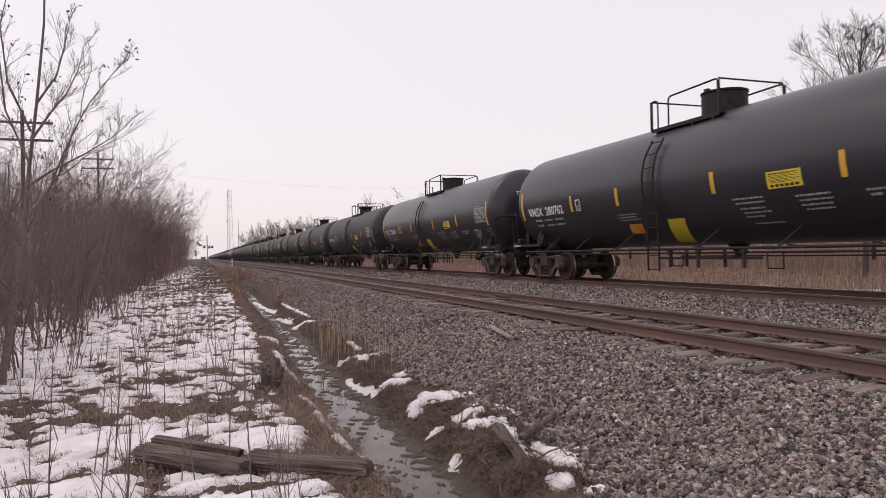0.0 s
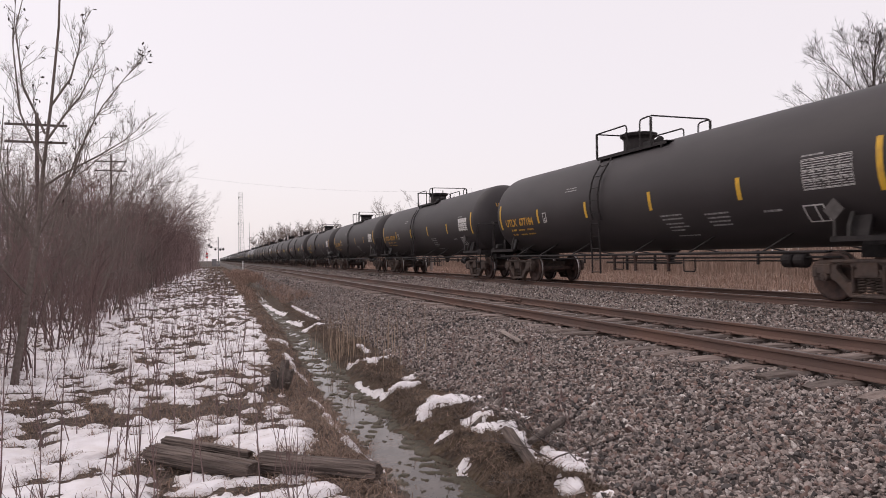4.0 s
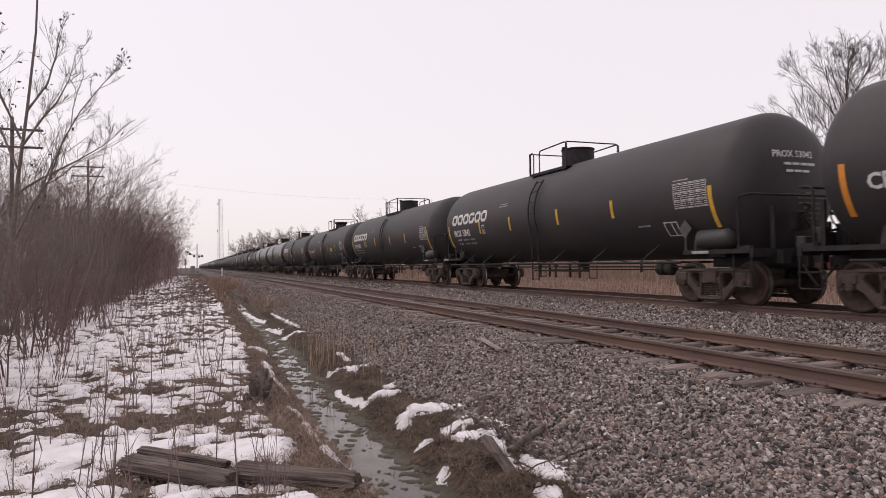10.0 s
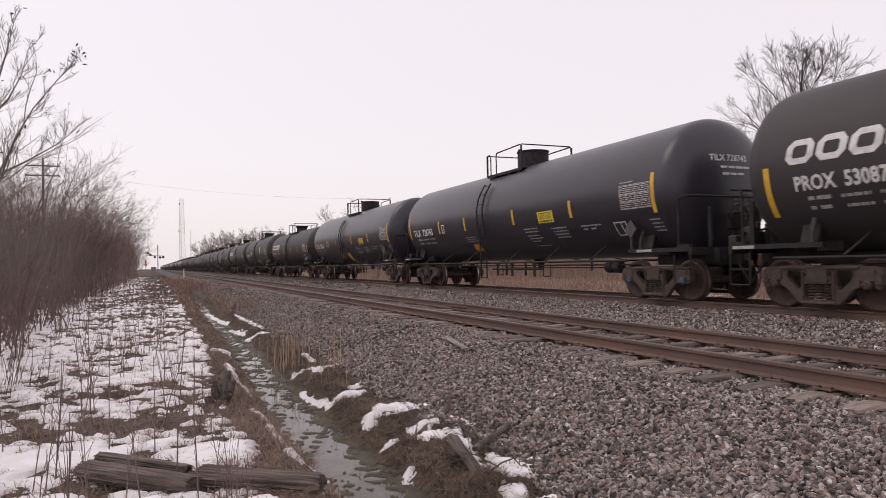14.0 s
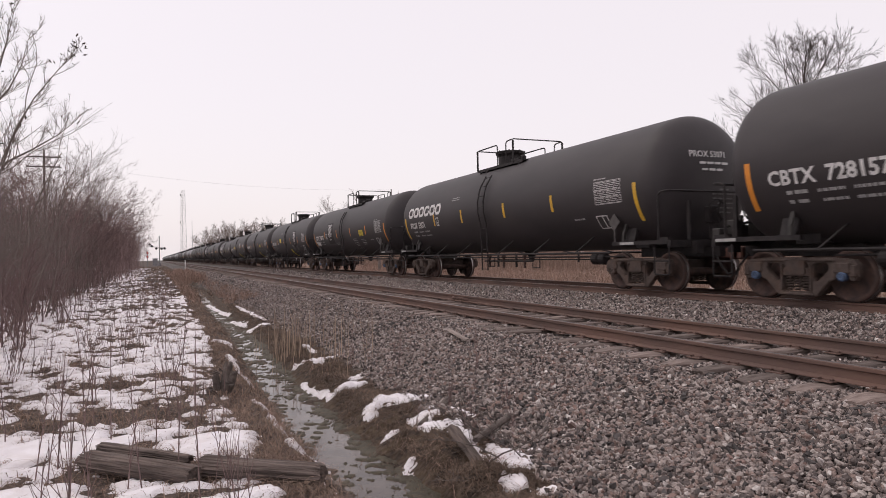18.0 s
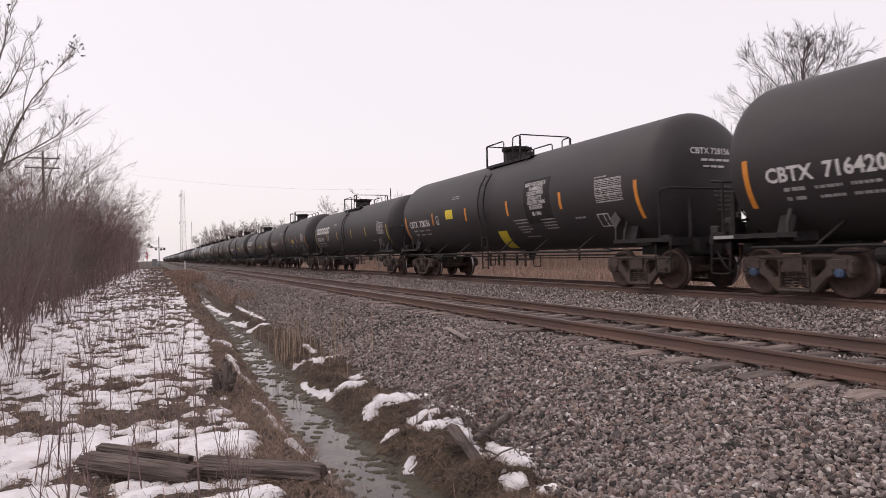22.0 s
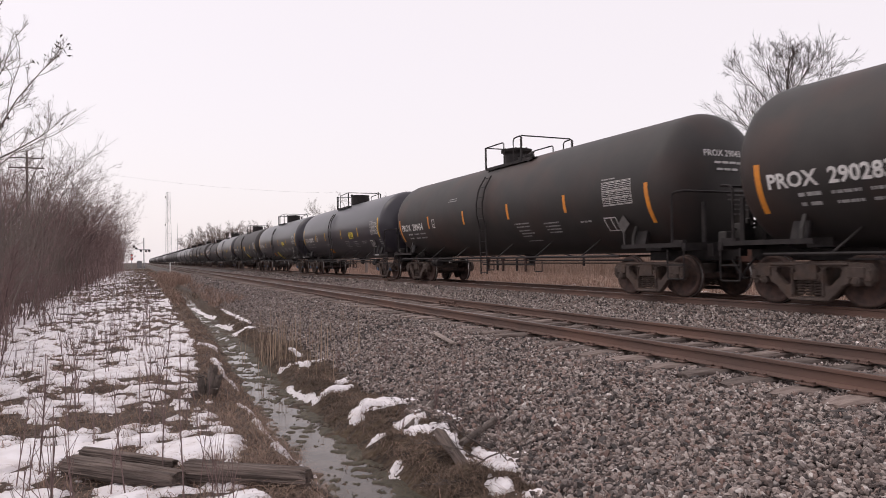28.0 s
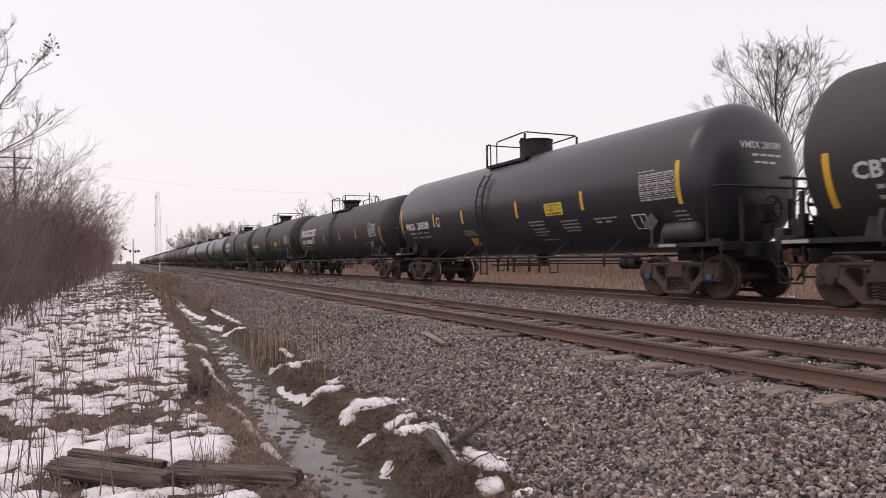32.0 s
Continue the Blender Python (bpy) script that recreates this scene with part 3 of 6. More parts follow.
# ---- tank cars; a car's own space: x across (camera side negative), y along (rear positive), z = 0 on the rails ----
def lathe_y(bm, prof, n=40, zc=0.0, xc=0.0):
    """A body of revolution about a line along y: prof is (y, radius)."""
    rings = []
    for y, r in prof:
        rings.append([bm.verts.new((xc + r * math.sin(k * 2 * math.pi / n), y, zc + r * math.cos(k * 2 * math.pi / n))) for k in range(n)] if r > 1e-4
                     else [bm.verts.new((xc, y, zc))])
    for a, b in zip(rings, rings[1:]):
        for k in range(n):
            q = (a[k % len(a)], a[(k + 1) % len(a)], b[(k + 1) % len(b)], b[k % len(b)])
            bm.faces.new(list(dict.fromkeys(q)))
    return bm


def lathe_x(bm, prof, n=28):
    rings = []
    for x, r in prof:
        rings.append([bm.verts.new((x, r * math.sin(k * 2 * math.pi / n), r * math.cos(k * 2 * math.pi / n))) for k in range(n)] if r > 1e-4
                     else [bm.verts.new((x, 0, 0))])
    for a, b in zip(rings, rings[1:]):
        for k in range(n):
            q = (a[k % len(a)], a[(k + 1) % len(a)], b[(k + 1) % len(b)], b[k % len(b)])
            bm.faces.new(list(dict.fromkeys(q)))
    return bm


def lathe_z(bm, prof, n=24, xc=0.0, yc=0.0):
    rings = [[bm.verts.new((xc + r * math.cos(k * 2 * math.pi / n), yc + r * math.sin(k * 2 * math.pi / n), z)) for k in range(n)] for r, z in prof]
    for a, b in zip(rings, rings[1:]):
        for k in range(n):
            bm.faces.new((a[k], a[(k + 1) % n], b[(k + 1) % n], b[k]))
    bm.faces.new(rings[-1]), bm.faces.new(rings[0][::-1])
    return bm


def tank_mesh(material):
    head = [(TANK_HALF - 0.66 + 0.66 * math.sin(a) ** 0.87, TANK_R * math.cos(a) ** 0.80) for a in np.linspace(0, math.pi / 2, 16)]
    head[-1] = (TANK_HALF, 0.0)
    body = [(-y, r) for y, r in head[::-1]]
    for y in (-5.2, -2.6, 0.0, 2.6, 5.2):
        body.append((y, TANK_R))
    bm = lathe_y(bmesh.new(), body + head, 64, TANK_Z)
    me = bpy.data.meshes.new("tank")
    for f in bm.faces:
        f.smooth = True
    bm.to_mesh(me)
    bm.free()
    me.materials.append(material)
    return me


def wheel_mesh(n=32):
    bm = lathe_x(bmesh.new(), [(-0.075, 0.0), (-0.075, 0.13), (-0.03, 0.16), (-0.02, 0.36), (-0.07, 0.385), (-0.07, 0.45), (0.0, WHEEL_R), (0.045, WHEEL_R + 0.004),
                               (0.06, 0.483), (0.075, 0.483), (0.075, 0.385), (0.03, 0.36), (0.03, 0.14), (0.07, 0.12), (0.07, 0.0)], n)
    me = bpy.data.meshes.new("wheel")
    for f in bm.faces:
        f.smooth = abs(f.normal.x) < 0.7
    bm.to_mesh(me)
    bm.free()
    me.materials.append(WHEEL_IRON)
    me.materials.append(WHEEL_RIM)
    for p in me.polygons:
        r = math.hypot(p.center.y, p.center.z)
        if r > 0.452 and -0.03 < p.center.x < 0.05:
            p.material_index = 1
    return me


def plate_with_holes(outer, holes, thick):
    """A plate in the y-z plane, cut out along its outline and its holes."""
    bm = bmesh.new()
    for loop in (outer, *holes):
        vs = [bm.verts.new((-thick / 2, y, z)) for y, z in loop]
        for p, q in zip(vs, vs[1:] + vs[:1]):
            bm.edges.new((p, q))
    bmesh.ops.triangle_fill(bm, use_beauty=True, edges=bm.edges[:])
    grown = bmesh.ops.extrude_face_region(bm, geom=bm.faces[:])["geom"]
    bmesh.ops.translate(bm, vec=(thick, 0, 0), verts=[g for g in grown if isinstance(g, bmesh.types.BMVert)])
    bmesh.ops.recalc_face_normals(bm, faces=bm.faces[:])
    rim = [e for e in bm.edges if len(e.link_faces) == 2 and e.calc_face_angle() > 1.2]
    bmesh.ops.bevel(bm, geom=rim, offset=0.016, segments=2, affect="EDGES")
    return bm


def side_frame_mesh():
    """A cast side frame: a long top bar, two rounded openings, the spring window and the journal ends."""
    half = [(0.34, 0.085), (0.40, 0.11), (0.66, 0.37), (0.76, 0.41), (0.80, 0.50), (0.98, 0.50), (1.02, 0.38), (1.10, 0.38), (1.17, 0.46), (1.17, 0.66), (1.10, 0.745), (0.90, 0.76), (0.55, 0.785)]
    outer = half + [(-y, z) for y, z in half[::-1]]
    tri = [(0.335, 0.42), (0.37, 0.36), (0.43, 0.37), (0.60, 0.53), (0.64, 0.60), (0.60, 0.675), (0.39, 0.685), (0.335, 0.64)]
    window = [(0.24, 0.17), (0.27, 0.20), (0.27, 0.62), (0.23, 0.67), (-0.23, 0.67), (-0.27, 0.62), (-0.27, 0.20), (-0.24, 0.17)]
    bm = plate_with_holes(outer, (tri, [(-y, z) for y, z in tri], window), 0.13)
    ribs = bmesh.new()
    for s in (-1, 1):
        for x in (-0.075, 0.075):
            box(ribs, x, s * 0.295, 0.42, 0.05, 0.045, 0.48)
            box(ribs, x, s * AXLE_HALF, 0.60, 0.05, 0.30, 0.18)
            box(ribs, x, s * 1.09, 0.55, 0.04, 0.10, 0.20)
    for x in (-0.075, 0.075):
        box(ribs, x, 0, 0.735, 0.05, 1.5, 0.05)
        box(ribs, x, 0, 0.12, 0.07, 0.66, 0.05)
    bmesh.ops.bevel(ribs, geom=ribs.edges[:], offset=0.014, segments=1, affect="EDGES")
    me = bpy.data.meshes.new("side_frame")
    ribs.to_mesh(me)
    bm.from_mesh(me)
    bm.to_mesh(me)
    bm.free(), ribs.free()
    me.materials.append(TRUCK_IRON)
    return me


def spring_mesh():
    bm = bmesh.new()
    for y in (-0.17, 0.0, 0.17):
        pts = [(0.055 * math.cos(a), y + 0.068 * math.sin(a), 0.19 + 0.26 * a / (10 * math.pi)) for a in np.linspace(0, 10 * math.pi, 41)]
        pipe(bm, pts, 0.017, 4)
    box(bm, 0, 0, 0.47, 0.17, 0.52, 0.035)
    box(bm, 0, 0, 0.58, 0.17, 0.52, 0.03)
    for y in (-0.24, 0.0, 0.24):
        box(bm, 0, y, 0.525, 0.17, 0.04, 0.09)
    me = bpy.data.meshes.new("spring_nest")
    bm.to_mesh(me)
    bm.free()
    me.materials.append(TRUCK_IRON)
    return me


def cap_mesh(material):
    bm = bmesh.new()
    lathe_x(bm, [(-0.10, 0.0), (-0.10, 0.06), (-0.085, 0.085), (0.0, 0.09), (0.02, 0.0)], 14)
    for k in range(3):
        a = k * 2.094
        box(bm, -0.105, 0.045 * math.cos(a), 0.045 * math.sin(a), 0.02, 0.03, 0.03)
    me = bpy.data.meshes.new("bearing_cap")
    bm.to_mesh(me)
    bm.free()
    me.materials.append(material)
    return me


WHEEL, FRAME, SPRING, CAP_BLUE, CAP_IRON = wheel_mesh(), side_frame_mesh(), spring_mesh(), cap_mesh(BLUE_CAP), cap_mesh(TRUCK_IRON)
AXLE = bpy.data.meshes.new("wheelset")
abm = bmesh.new()
lathe_x(abm, [(-1.0, 0.0), (-1.0, 0.075), (-0.8, 0.085), (0.8, 0.085), (1.0, 0.075), (1.0, 0.0)], 14)
abm.to_mesh(AXLE)
abm.free()
AXLE.materials.append(WHEEL_IRON)


def add_trucks(car, blue):
    """Two trucks: bolster, side frames with springs, wheelsets with wheels and bearing caps."""
    for s in (-1, 1):
        bm = bmesh.new()
        box(bm, 0, s * TRUCK_HALF, 0.60, 2.2, 0.40, 0.24)
        box(bm, 0, s * TRUCK_HALF, 0.80, 0.5, 0.5, 0.25)
        box(bm, 0, s * (TRUCK_HALF - 0.36), 0.38, 1.5, 0.10, 0.14)
        box(bm, 0, s * (TRUCK_HALF + 0.36), 0.38, 1.5, 0.10, 0.14)
        tk = part("truck", bm, TRUCK_IRON, car, "dusty brown cast steel truck")
        for side in (-1, 1):
            o = part("side_frame", FRAME, None, tk)
            o.location = (side * 0.99, s * TRUCK_HALF, 0)
            o = part("spring_nest", SPRING, None, tk)
            o.location = (side * 0.99, s * TRUCK_HALF, 0)
        for a in (-1, 1):
            ws = part("wheelset", AXLE, None, car, "brown steel wheelset with shiny rims")
            ws.location = (0, s * TRUCK_HALF + a * AXLE_HALF, WHEEL_R)
            for side in (-1, 1):
                o = part("wheel", WHEEL, None, ws)
                o.location.x, o.rotation_euler.z = side * RAIL_GAUGE / 2, 0 if side < 0 else math.pi
                o = part("bearing_cap", CAP_BLUE if blue else CAP_IRON, None, ws, "blue bearing end cap" if blue else "")
                o.location.x, o.rotation_euler.z = side * 1.0, 0 if side < 0 else math.pi


def add_handrail(parent, pts, r=0.022, rad=0.12, name="handrail"):
    return part(name, pipe(bmesh.new(), hoop(pts, rad), r, 6), STEEL_BLACK, parent)


def add_top(car, kind):
    """The manway, its platform and the railings round it."""
    top = TANK_Z + TANK_R
    pz = top - 0.21
    h = pz + 0.74
    if kind in ("gloss", "drum", "keg"):
        yc = -0.05
        py0, py1 = yc - 0.85, yc + 1.5
        dome = part("manway", lathe_z(bmesh.new(), [(0.52, top - 0.1), (0.52, top + 0.44), (0.50, top + 0.46), (0.50, top + 0.50)], 28, 0, yc), STEEL_BLACK, car, "round black valve housing", False)
        part("manway_lid", lathe_z(bmesh.new(), [(0.54, top + 0.46), (0.54, top + 0.50), (0.30, top + 0.53)], 28, 0, yc), STEEL_BLACK, dome)
        part("lid_latch", box(bmesh.new(), -0.5, yc, top + 0.52, 0.12, 0.1, 0.06), STEEL_BLACK, dome)
        part("lid_hinge", box(bmesh.new(), 0.2, yc + 0.2, top + 0.54, 0.1, 0.3, 0.05), STEEL_BLACK, dome)
        rails = [[(py1, pz), (py1, h), (yc + 1.25, h), (yc + 1.25, pz)], [(yc + 0.85, pz), (yc + 0.85, h), (py0, h + 0.04), (py0, pz)]]
    else:
        sh = 0.05 if kind in ("slim", "short", "flush", "shine") else -0.42
        yc = 0.90 + sh
        py0, py1 = -0.98 + sh, 1.62 + sh if sh > 0 else 1.34 + sh
        dome = part("manway", lathe_z(bmesh.new(), [(0.43, top - 0.15), (0.43, top + 0.27), (0.45, top + 0.31), (0.51, top + 0.36), (0.52, top + 0.41)], 28, 0, yc), STEEL_BLACK, car, "black manway with a wide flange")
        part("manway_lid", lathe_z(bmesh.new(), [(0.53, top + 0.41), (0.53, top + 0.44), (0.48, top + 0.46), (0.25, top + 0.47)], 28, 0, yc), STEEL_BLACK, dome)
        for k in range(8):
            a = k * math.pi / 4 + 0.2
            part("eye_bolt", rod(bmesh.new(), (0.50 * math.cos(a), yc + 0.50 * math.sin(a), top + 0.34), (0.50 * math.cos(a), yc + 0.50 * math.sin(a), top + 0.475), 0.022, 6), STEEL_BLACK, dome)
        part("valve", box(lathe_z(bmesh.new(), [(0.10, top - 0.02), (0.10, top + 0.12), (0.05, top + 0.17)], 10, -0.2, sh - 0.35), -0.25, sh - 0.1, top + 0.03, 0.3, 0.5, 0.10), STEEL_BLACK, car, "low black valve gear beside the manway")
        rails = [[(py1, pz), (py1, h), (0.10 + sh, h), (0.10 + sh, pz)], [(sh - 0.50, pz), (sh - 0.50, h + 0.02), (py0, h + 0.04), (py0, pz)]]
    bm = bmesh.new()
    end0 = py0 - (0.0 if kind in ("gloss", "drum", "keg") else 0.6)
    for sx in (-1, 1):
        box(bm, sx * 0.80, (end0 + py1) / 2, pz + 0.03, 0.30, py1 - end0, 0.03)
        box(bm, sx * 0.94, (end0 + py1) / 2, pz, 0.03, py1 - end0, 0.09)
        for y in (end0 + 0.2, yc, py1 - 0.2):
            box(bm, sx * 0.93, y, pz - 0.12, 0.05, 0.06, 0.30)
    part("platform", bm, STEEL_BLACK, car, "steel grating platform round the manway")
    for sx in (-1, 1):
        for loop in rails:
            add_handrail(car, [(sx * 0.95, y, z) for y, z in loop])
        if kind not in ("gloss", "drum", "keg") and sx > 0:
            add_handrail(car, [(0.93, sh - 0.2, pz + 0.40), (0.93, sh - 1.40, pz + 0.40), (0.93, sh - 1.40, pz - 0.05)], 0.02)
        part("rail_post", box(bmesh.new(), sx * 0.95, py0, (pz + h) / 2, 0.05, 0.05, h - pz), STEEL_BLACK, car)
        part("rail_post", box(bmesh.new(), sx * 0.95, py1, (pz + h) / 2, 0.05, 0.05, h - pz), STEEL_BLACK, car)
    add_handrail(car, [(-0.95, py1, h), (0.95, py1, h), (0.95, py1, h - 0.1)], 0.02)
    add_handrail(car, [(-0.95, py0, h + 0.04), (0.95, py0, h + 0.04), (0.95, py0, h - 0.1)], 0.02)


def add_ladder(car, y):
    """The side ladder: it climbs the tank's flank and hangs below the sill."""
    def at(s):
        p = tank_point(s, y, 0.10)
        return p
    girth = [1.0, 0.62, 0.45, 0.1, -0.25, -0.6]
    low = [(-1.56, 1.9), (-1.54, 1.35), (-1.52, 0.85), (-1.52, 0.40)]
    for dy in (-0.21, 0.21):
        pts = [at(s) + Vector((0, dy, 0)) for s in girth] + [Vector((x, y + dy, z)) for x, z in low]
        part("ladder_stile", pipe(bmesh.new(), pts, 0.026, 5), STEEL_BLACK, car)
    z = 0.42
    spots = [at(s) for s in (0.92, 0.60, 0.27, -0.06, -0.39)] + [Vector((-1.53, y, z)) for z in (1.80, 1.45, 1.1, 0.78, 0.44)]
    for p in spots:
        part("rung", rod(bmesh.new(), p + Vector((0, -0.21, 0)), p + Vector((0, 0.21, 0)), 0.014, 5), STEEL_BLACK, car)


def add_frame(car, kind):
    """Stub sills, end platforms, side rails, braces, pipes, couplers and steps."""
    front = -1 if kind in ("slim", "short", "flush", "keg", "shine", "gloss") else 1
    for s in (-1, 1):
        bm = bmesh.new()
        box(bm, 0, s * 7.6, 0.98, 0.55, 2.6, 0.36)
        box(bm, 0, s * 7.0, 1.15, 1.6, 0.5, 0.24)
        part("stub_sill", bm, STEEL_BLACK, car)
        bm = bmesh.new()
        box(bm, 0, s * 7.30, 1.35, 1.3, 1.0, 0.5)
        bmesh.ops.bevel(bm, geom=bm.edges[:], offset=0.04, segments=1, affect="EDGES")
        part("tank_cradle", bm, STEEL_BLACK, car, "black steel cradle under the tank's end")
        part("hose_bracket", box(bmesh.new(), -0.75, s * 8.75, 1.02, 0.2, 0.16, 0.26), STEEL_BLACK, car)
        bm = bmesh.new()
        box(bm, 0, s * 8.62, 1.10, 2.9, 0.10, 0.16)
        box(bm, 0, s * 8.36, 1.17, 2.9, 0.42, 0.03)
        for x in (-1.4, 1.4):
            box(bm, x, s * 7.6, 1.14, 0.10, 1.9, 0.09)
            box(bm, x, s * 8.42, 1.21, 0.10, 0.34, 0.07)
        part("end_platform", bm, STEEL_BLACK, car, "black steel end walkway")
        for x in (-1, 1):
            # saddle plate that carries the tank above the truck
            bm = bmesh.new()
            box(bm, x * 1.16, s * 7.06, 1.36, 0.08, 0.34, 0.50, Matrix.Rotation(-x * 0.30, 4, "Y"))
            part("saddle_plate", bm, STEEL_BLACK, car)
        # coupler
        bm = bmesh.new()
        box(bm, 0, s * 8.85, 0.88, 0.22, 0.55, 0.22)
        box(bm, 0.06, s * 9.12, 0.88, 0.34, 0.22, 0.30)
        box(bm, -0.14, s * 9.2, 0.88, 0.10, 0.24, 0.26)
        bmesh.ops.bevel(bm, geom=bm.edges[:], offset=0.02, segments=1, affect="EDGES")
        part("coupler", bm, RUST_RED, car, "rust-red knuckle coupler")
        part("air_hose", pipe(bmesh.new(), [(-0.3, s * 8.8, 0.85), (-0.34, s * 9.0, 0.6), (-0.3, s * 9.15, 0.42), (-0.2, s * 9.2, 0.45)], 0.025, 6), STEEL_BLACK, car)
        for x in (-1, 1):
            # corner steps
            add_handrail(car, [(x * 1.45, s * 8.62, 1.05), (x * 1.45, s * 8.62, 0.42), (x * 1.45, s * 8.15, 0.42), (x * 1.45, s * 8.15, 1.05)], 0.018, 0.05, "corner_step")
            part("step_tread", box(bmesh.new(), x * 1.45, s * 8.38, 0.72, 0.08, 0.46, 0.03), STEEL_BLACK, car)
            # side rail and braces along the tank's foot
        add_handrail(car, [(-1.45, s * 8.3, 1.2), (-1.45, s * 8.3, 2.25), (-1.45, s * 8.62, 2.27), (1.45, s * 8.62, 2.27), (1.45, s * 8.62, 1.2)], 0.026, 0.12, "end_rail")
        part("rail_post", box(bmesh.new(), -0.85, s * 8.6, 1.62, 0.05, 0.09, 0.86), STEEL_BLACK, car)
        part("rail_post", box(bmesh.new(), 0.55, s * 8.6, 1.62, 0.05, 0.09, 0.86), STEEL_BLACK, car)
    for x in (-1, 1):
        part("side_rail", rod(bmesh.new(), (x * 1.47, -6.6, 0.92), (x * 1.47, 7.6, 0.92), 0.03, 8), STEEL_BLACK, car, "long black rail along the tank foot")
        for y in (-5.2, -3.0, -0.8, 2.3, 4.4, 6.2):
            p = tank_point(-1.42, y, -0.01)
            part("brace", rod(bmesh.new(), (x * -p.x * -1 if x > 0 else p.x, y - 0.12, p.z), (x * 1.46, y + 0.10, 0.93), 0.022, 5), STEEL_BLACK, car)
    part("brake_pipe", rod(bmesh.new(), (-0.9, -6.4, 0.82), (-0.9, 6.4, 0.82), 0.022, 6), STEEL_BLACK, car)
    part("brake_rod", rod(bmesh.new(), (-0.5, -6.0, 0.74), (-0.5, 1.0, 0.74), 0.016, 6), STEEL_BLACK, car)
    # bottom outlet, its guard and hanging valve gear
    part("bottom_outlet", lathe_z(bmesh.new(), [(0.06, 0.66), (0.09, 0.70), (0.12, 0.85), (0.30, 1.05)], 16, 0, -0.4), STEEL_BLACK, car)
    for y in (-0.9, 0.35):
        part("pipe_hanger", box(bmesh.new(), -0.88, y, 0.72, 0.05, 0.06, 0.44), STEEL_BLACK, car)
    for y in (-1.5, -0.1, 0.9):
        part("outlet_hanger", box(box(bmesh.new(), -0.92, y, 0.66, 0.05, 0.07, 0.36), -0.92, y, 0.86, 0.09, 0.12, 0.07), RUST_DARK, car, "rust-brown hanging bracket")
    part("outlet_rod", rod(bmesh.new(), (-0.92, -2.0, 0.70), (-0.92, 1.3, 0.70), 0.028, 6), STEEL_BLACK, car)
    add_handrail(car, [(-1.1, 0.2, 0.82), (-1.1, 0.2, 0.52), (-1.1, 0.6, 0.52), (-1.1, 0.6, 0.82)], 0.016, 0.04, "hanger_loop")
    bm = bmesh.new()
    for x, dy, z, w, h in ((-1.0, 0.10, 1.28, 0.24, 0.22), (-0.70, 0.0, 1.36, 0.24, 0.40), (-0.42, 0.08, 1.32, 0.2, 0.30), (-0.1, -0.02, 1.40, 0.3, 0.46), (-0.55, 0.02, 1.56, 0.10, 0.2), (0.3, 0.0, 1.32, 0.3, 0.3)):
        box(bm, x, (8.78 + dy), z, w, 0.2, h)
    rod(bm, (-0.9, 8.8, 1.42), (0.4, 8.8, 1.62), 0.03, 6)
    bmesh.ops.bevel(bm, geom=bm.edges[:], offset=0.02, segments=1, affect="EDGES")
    part("valve_block", bm, GREY_BLACK, car, "dusty valve block on the end walkway")
    for y in (-4.4, 2.6):
        part("pipe_hanger", box(bmesh.new(), -0.88, y, 0.82, 0.04, 0.05, 0.30), STEEL_BLACK, car)
    add_handrail(car, [(-1.1, -2.3, 0.82), (-1.1, -2.3, 0.50), (-1.1, -2.7, 0.50), (-1.1, -2.7, 0.82)], 0.016, 0.04, "hanger_loop")
    # the end with the brake gear: cylinder, reservoir, brake wheel and valve block
    for k, off in enumerate((0.0, 0.30)):
        y = front * (5.2 + off)
        part("brake_cylinder", lathe_y(bmesh.new(), [(y - 0.13, 0.0), (y - 0.13, 0.12), (y - 0.1, 0.15), (y + 0.1, 0.15), (y + 0.13, 0.12), (y + 0.13, 0.0)], 16, 0.76, -0.85), STEEL_BLACK, car)
    for y in (-6.72, 6.72):
        # the lozenge-shaped plate stood off the tank, and the curved strut beside it
        out = 1 if y > 0 else -1
        if out < 0:
            bm = box(bmesh.new(), -1.43, y, 1.66, 0.02, 0.30, 0.30, Matrix.Rotation(math.pi / 4, 4, "X"))
            rod(bm, (-1.42, y, 1.16), (-1.42, y, 1.5), 0.025, 6)
            rod(bm, (-1.42, y, 1.72), (-1.27, y, 1.78), 0.02, 6)
            part("saddle_bracket", bm, BRACKET_GREY, car, "dusty grey lozenge-shaped bracket plate")
        bm = bmesh.new()
        for a, b in (((-1.34, 1.16), (-1.33, 1.36)), ((-1.33, 1.36), (-1.24, 1.60))):
            m = Vector(((a[0] + b[0]) / 2, y + out * 0.22, (a[1] + b[1]) / 2))
            d = Vector((b[0] - a[0], 0, b[1] - a[1]))
            bmesh.ops.create_cube(bm, size=1, matrix=Matrix.Translation(m) @ d.to_track_quat("Z", "Y").to_matrix().to_4x4() @ Matrix.Diagonal((0.08, 0.035, d.length + 0.02, 1)))
        part("saddle_strut", bm, GREY_BLACK, car)
    if kind in ("flush", "keg", "drum", "gloss", "blue"):
        for y in (-7.2, 8.3):
            part("reflector_strip", box(bmesh.new(), -1.456, y, 1.135, 0.012, 0.5, 0.06), DULL_WHITE, car, "pale reflective strip on the walkway edge")
    # brake wheel on the end handrail
    ring = [(0.27 * math.cos(u), 0.27 * math.sin(u)) for u in np.arange(24) * math.pi / 12]
    slots = []
    for k in range(3):
        arc = np.linspace(k * 2.094 + 0.12, k * 2.094 + 1.97, 8)
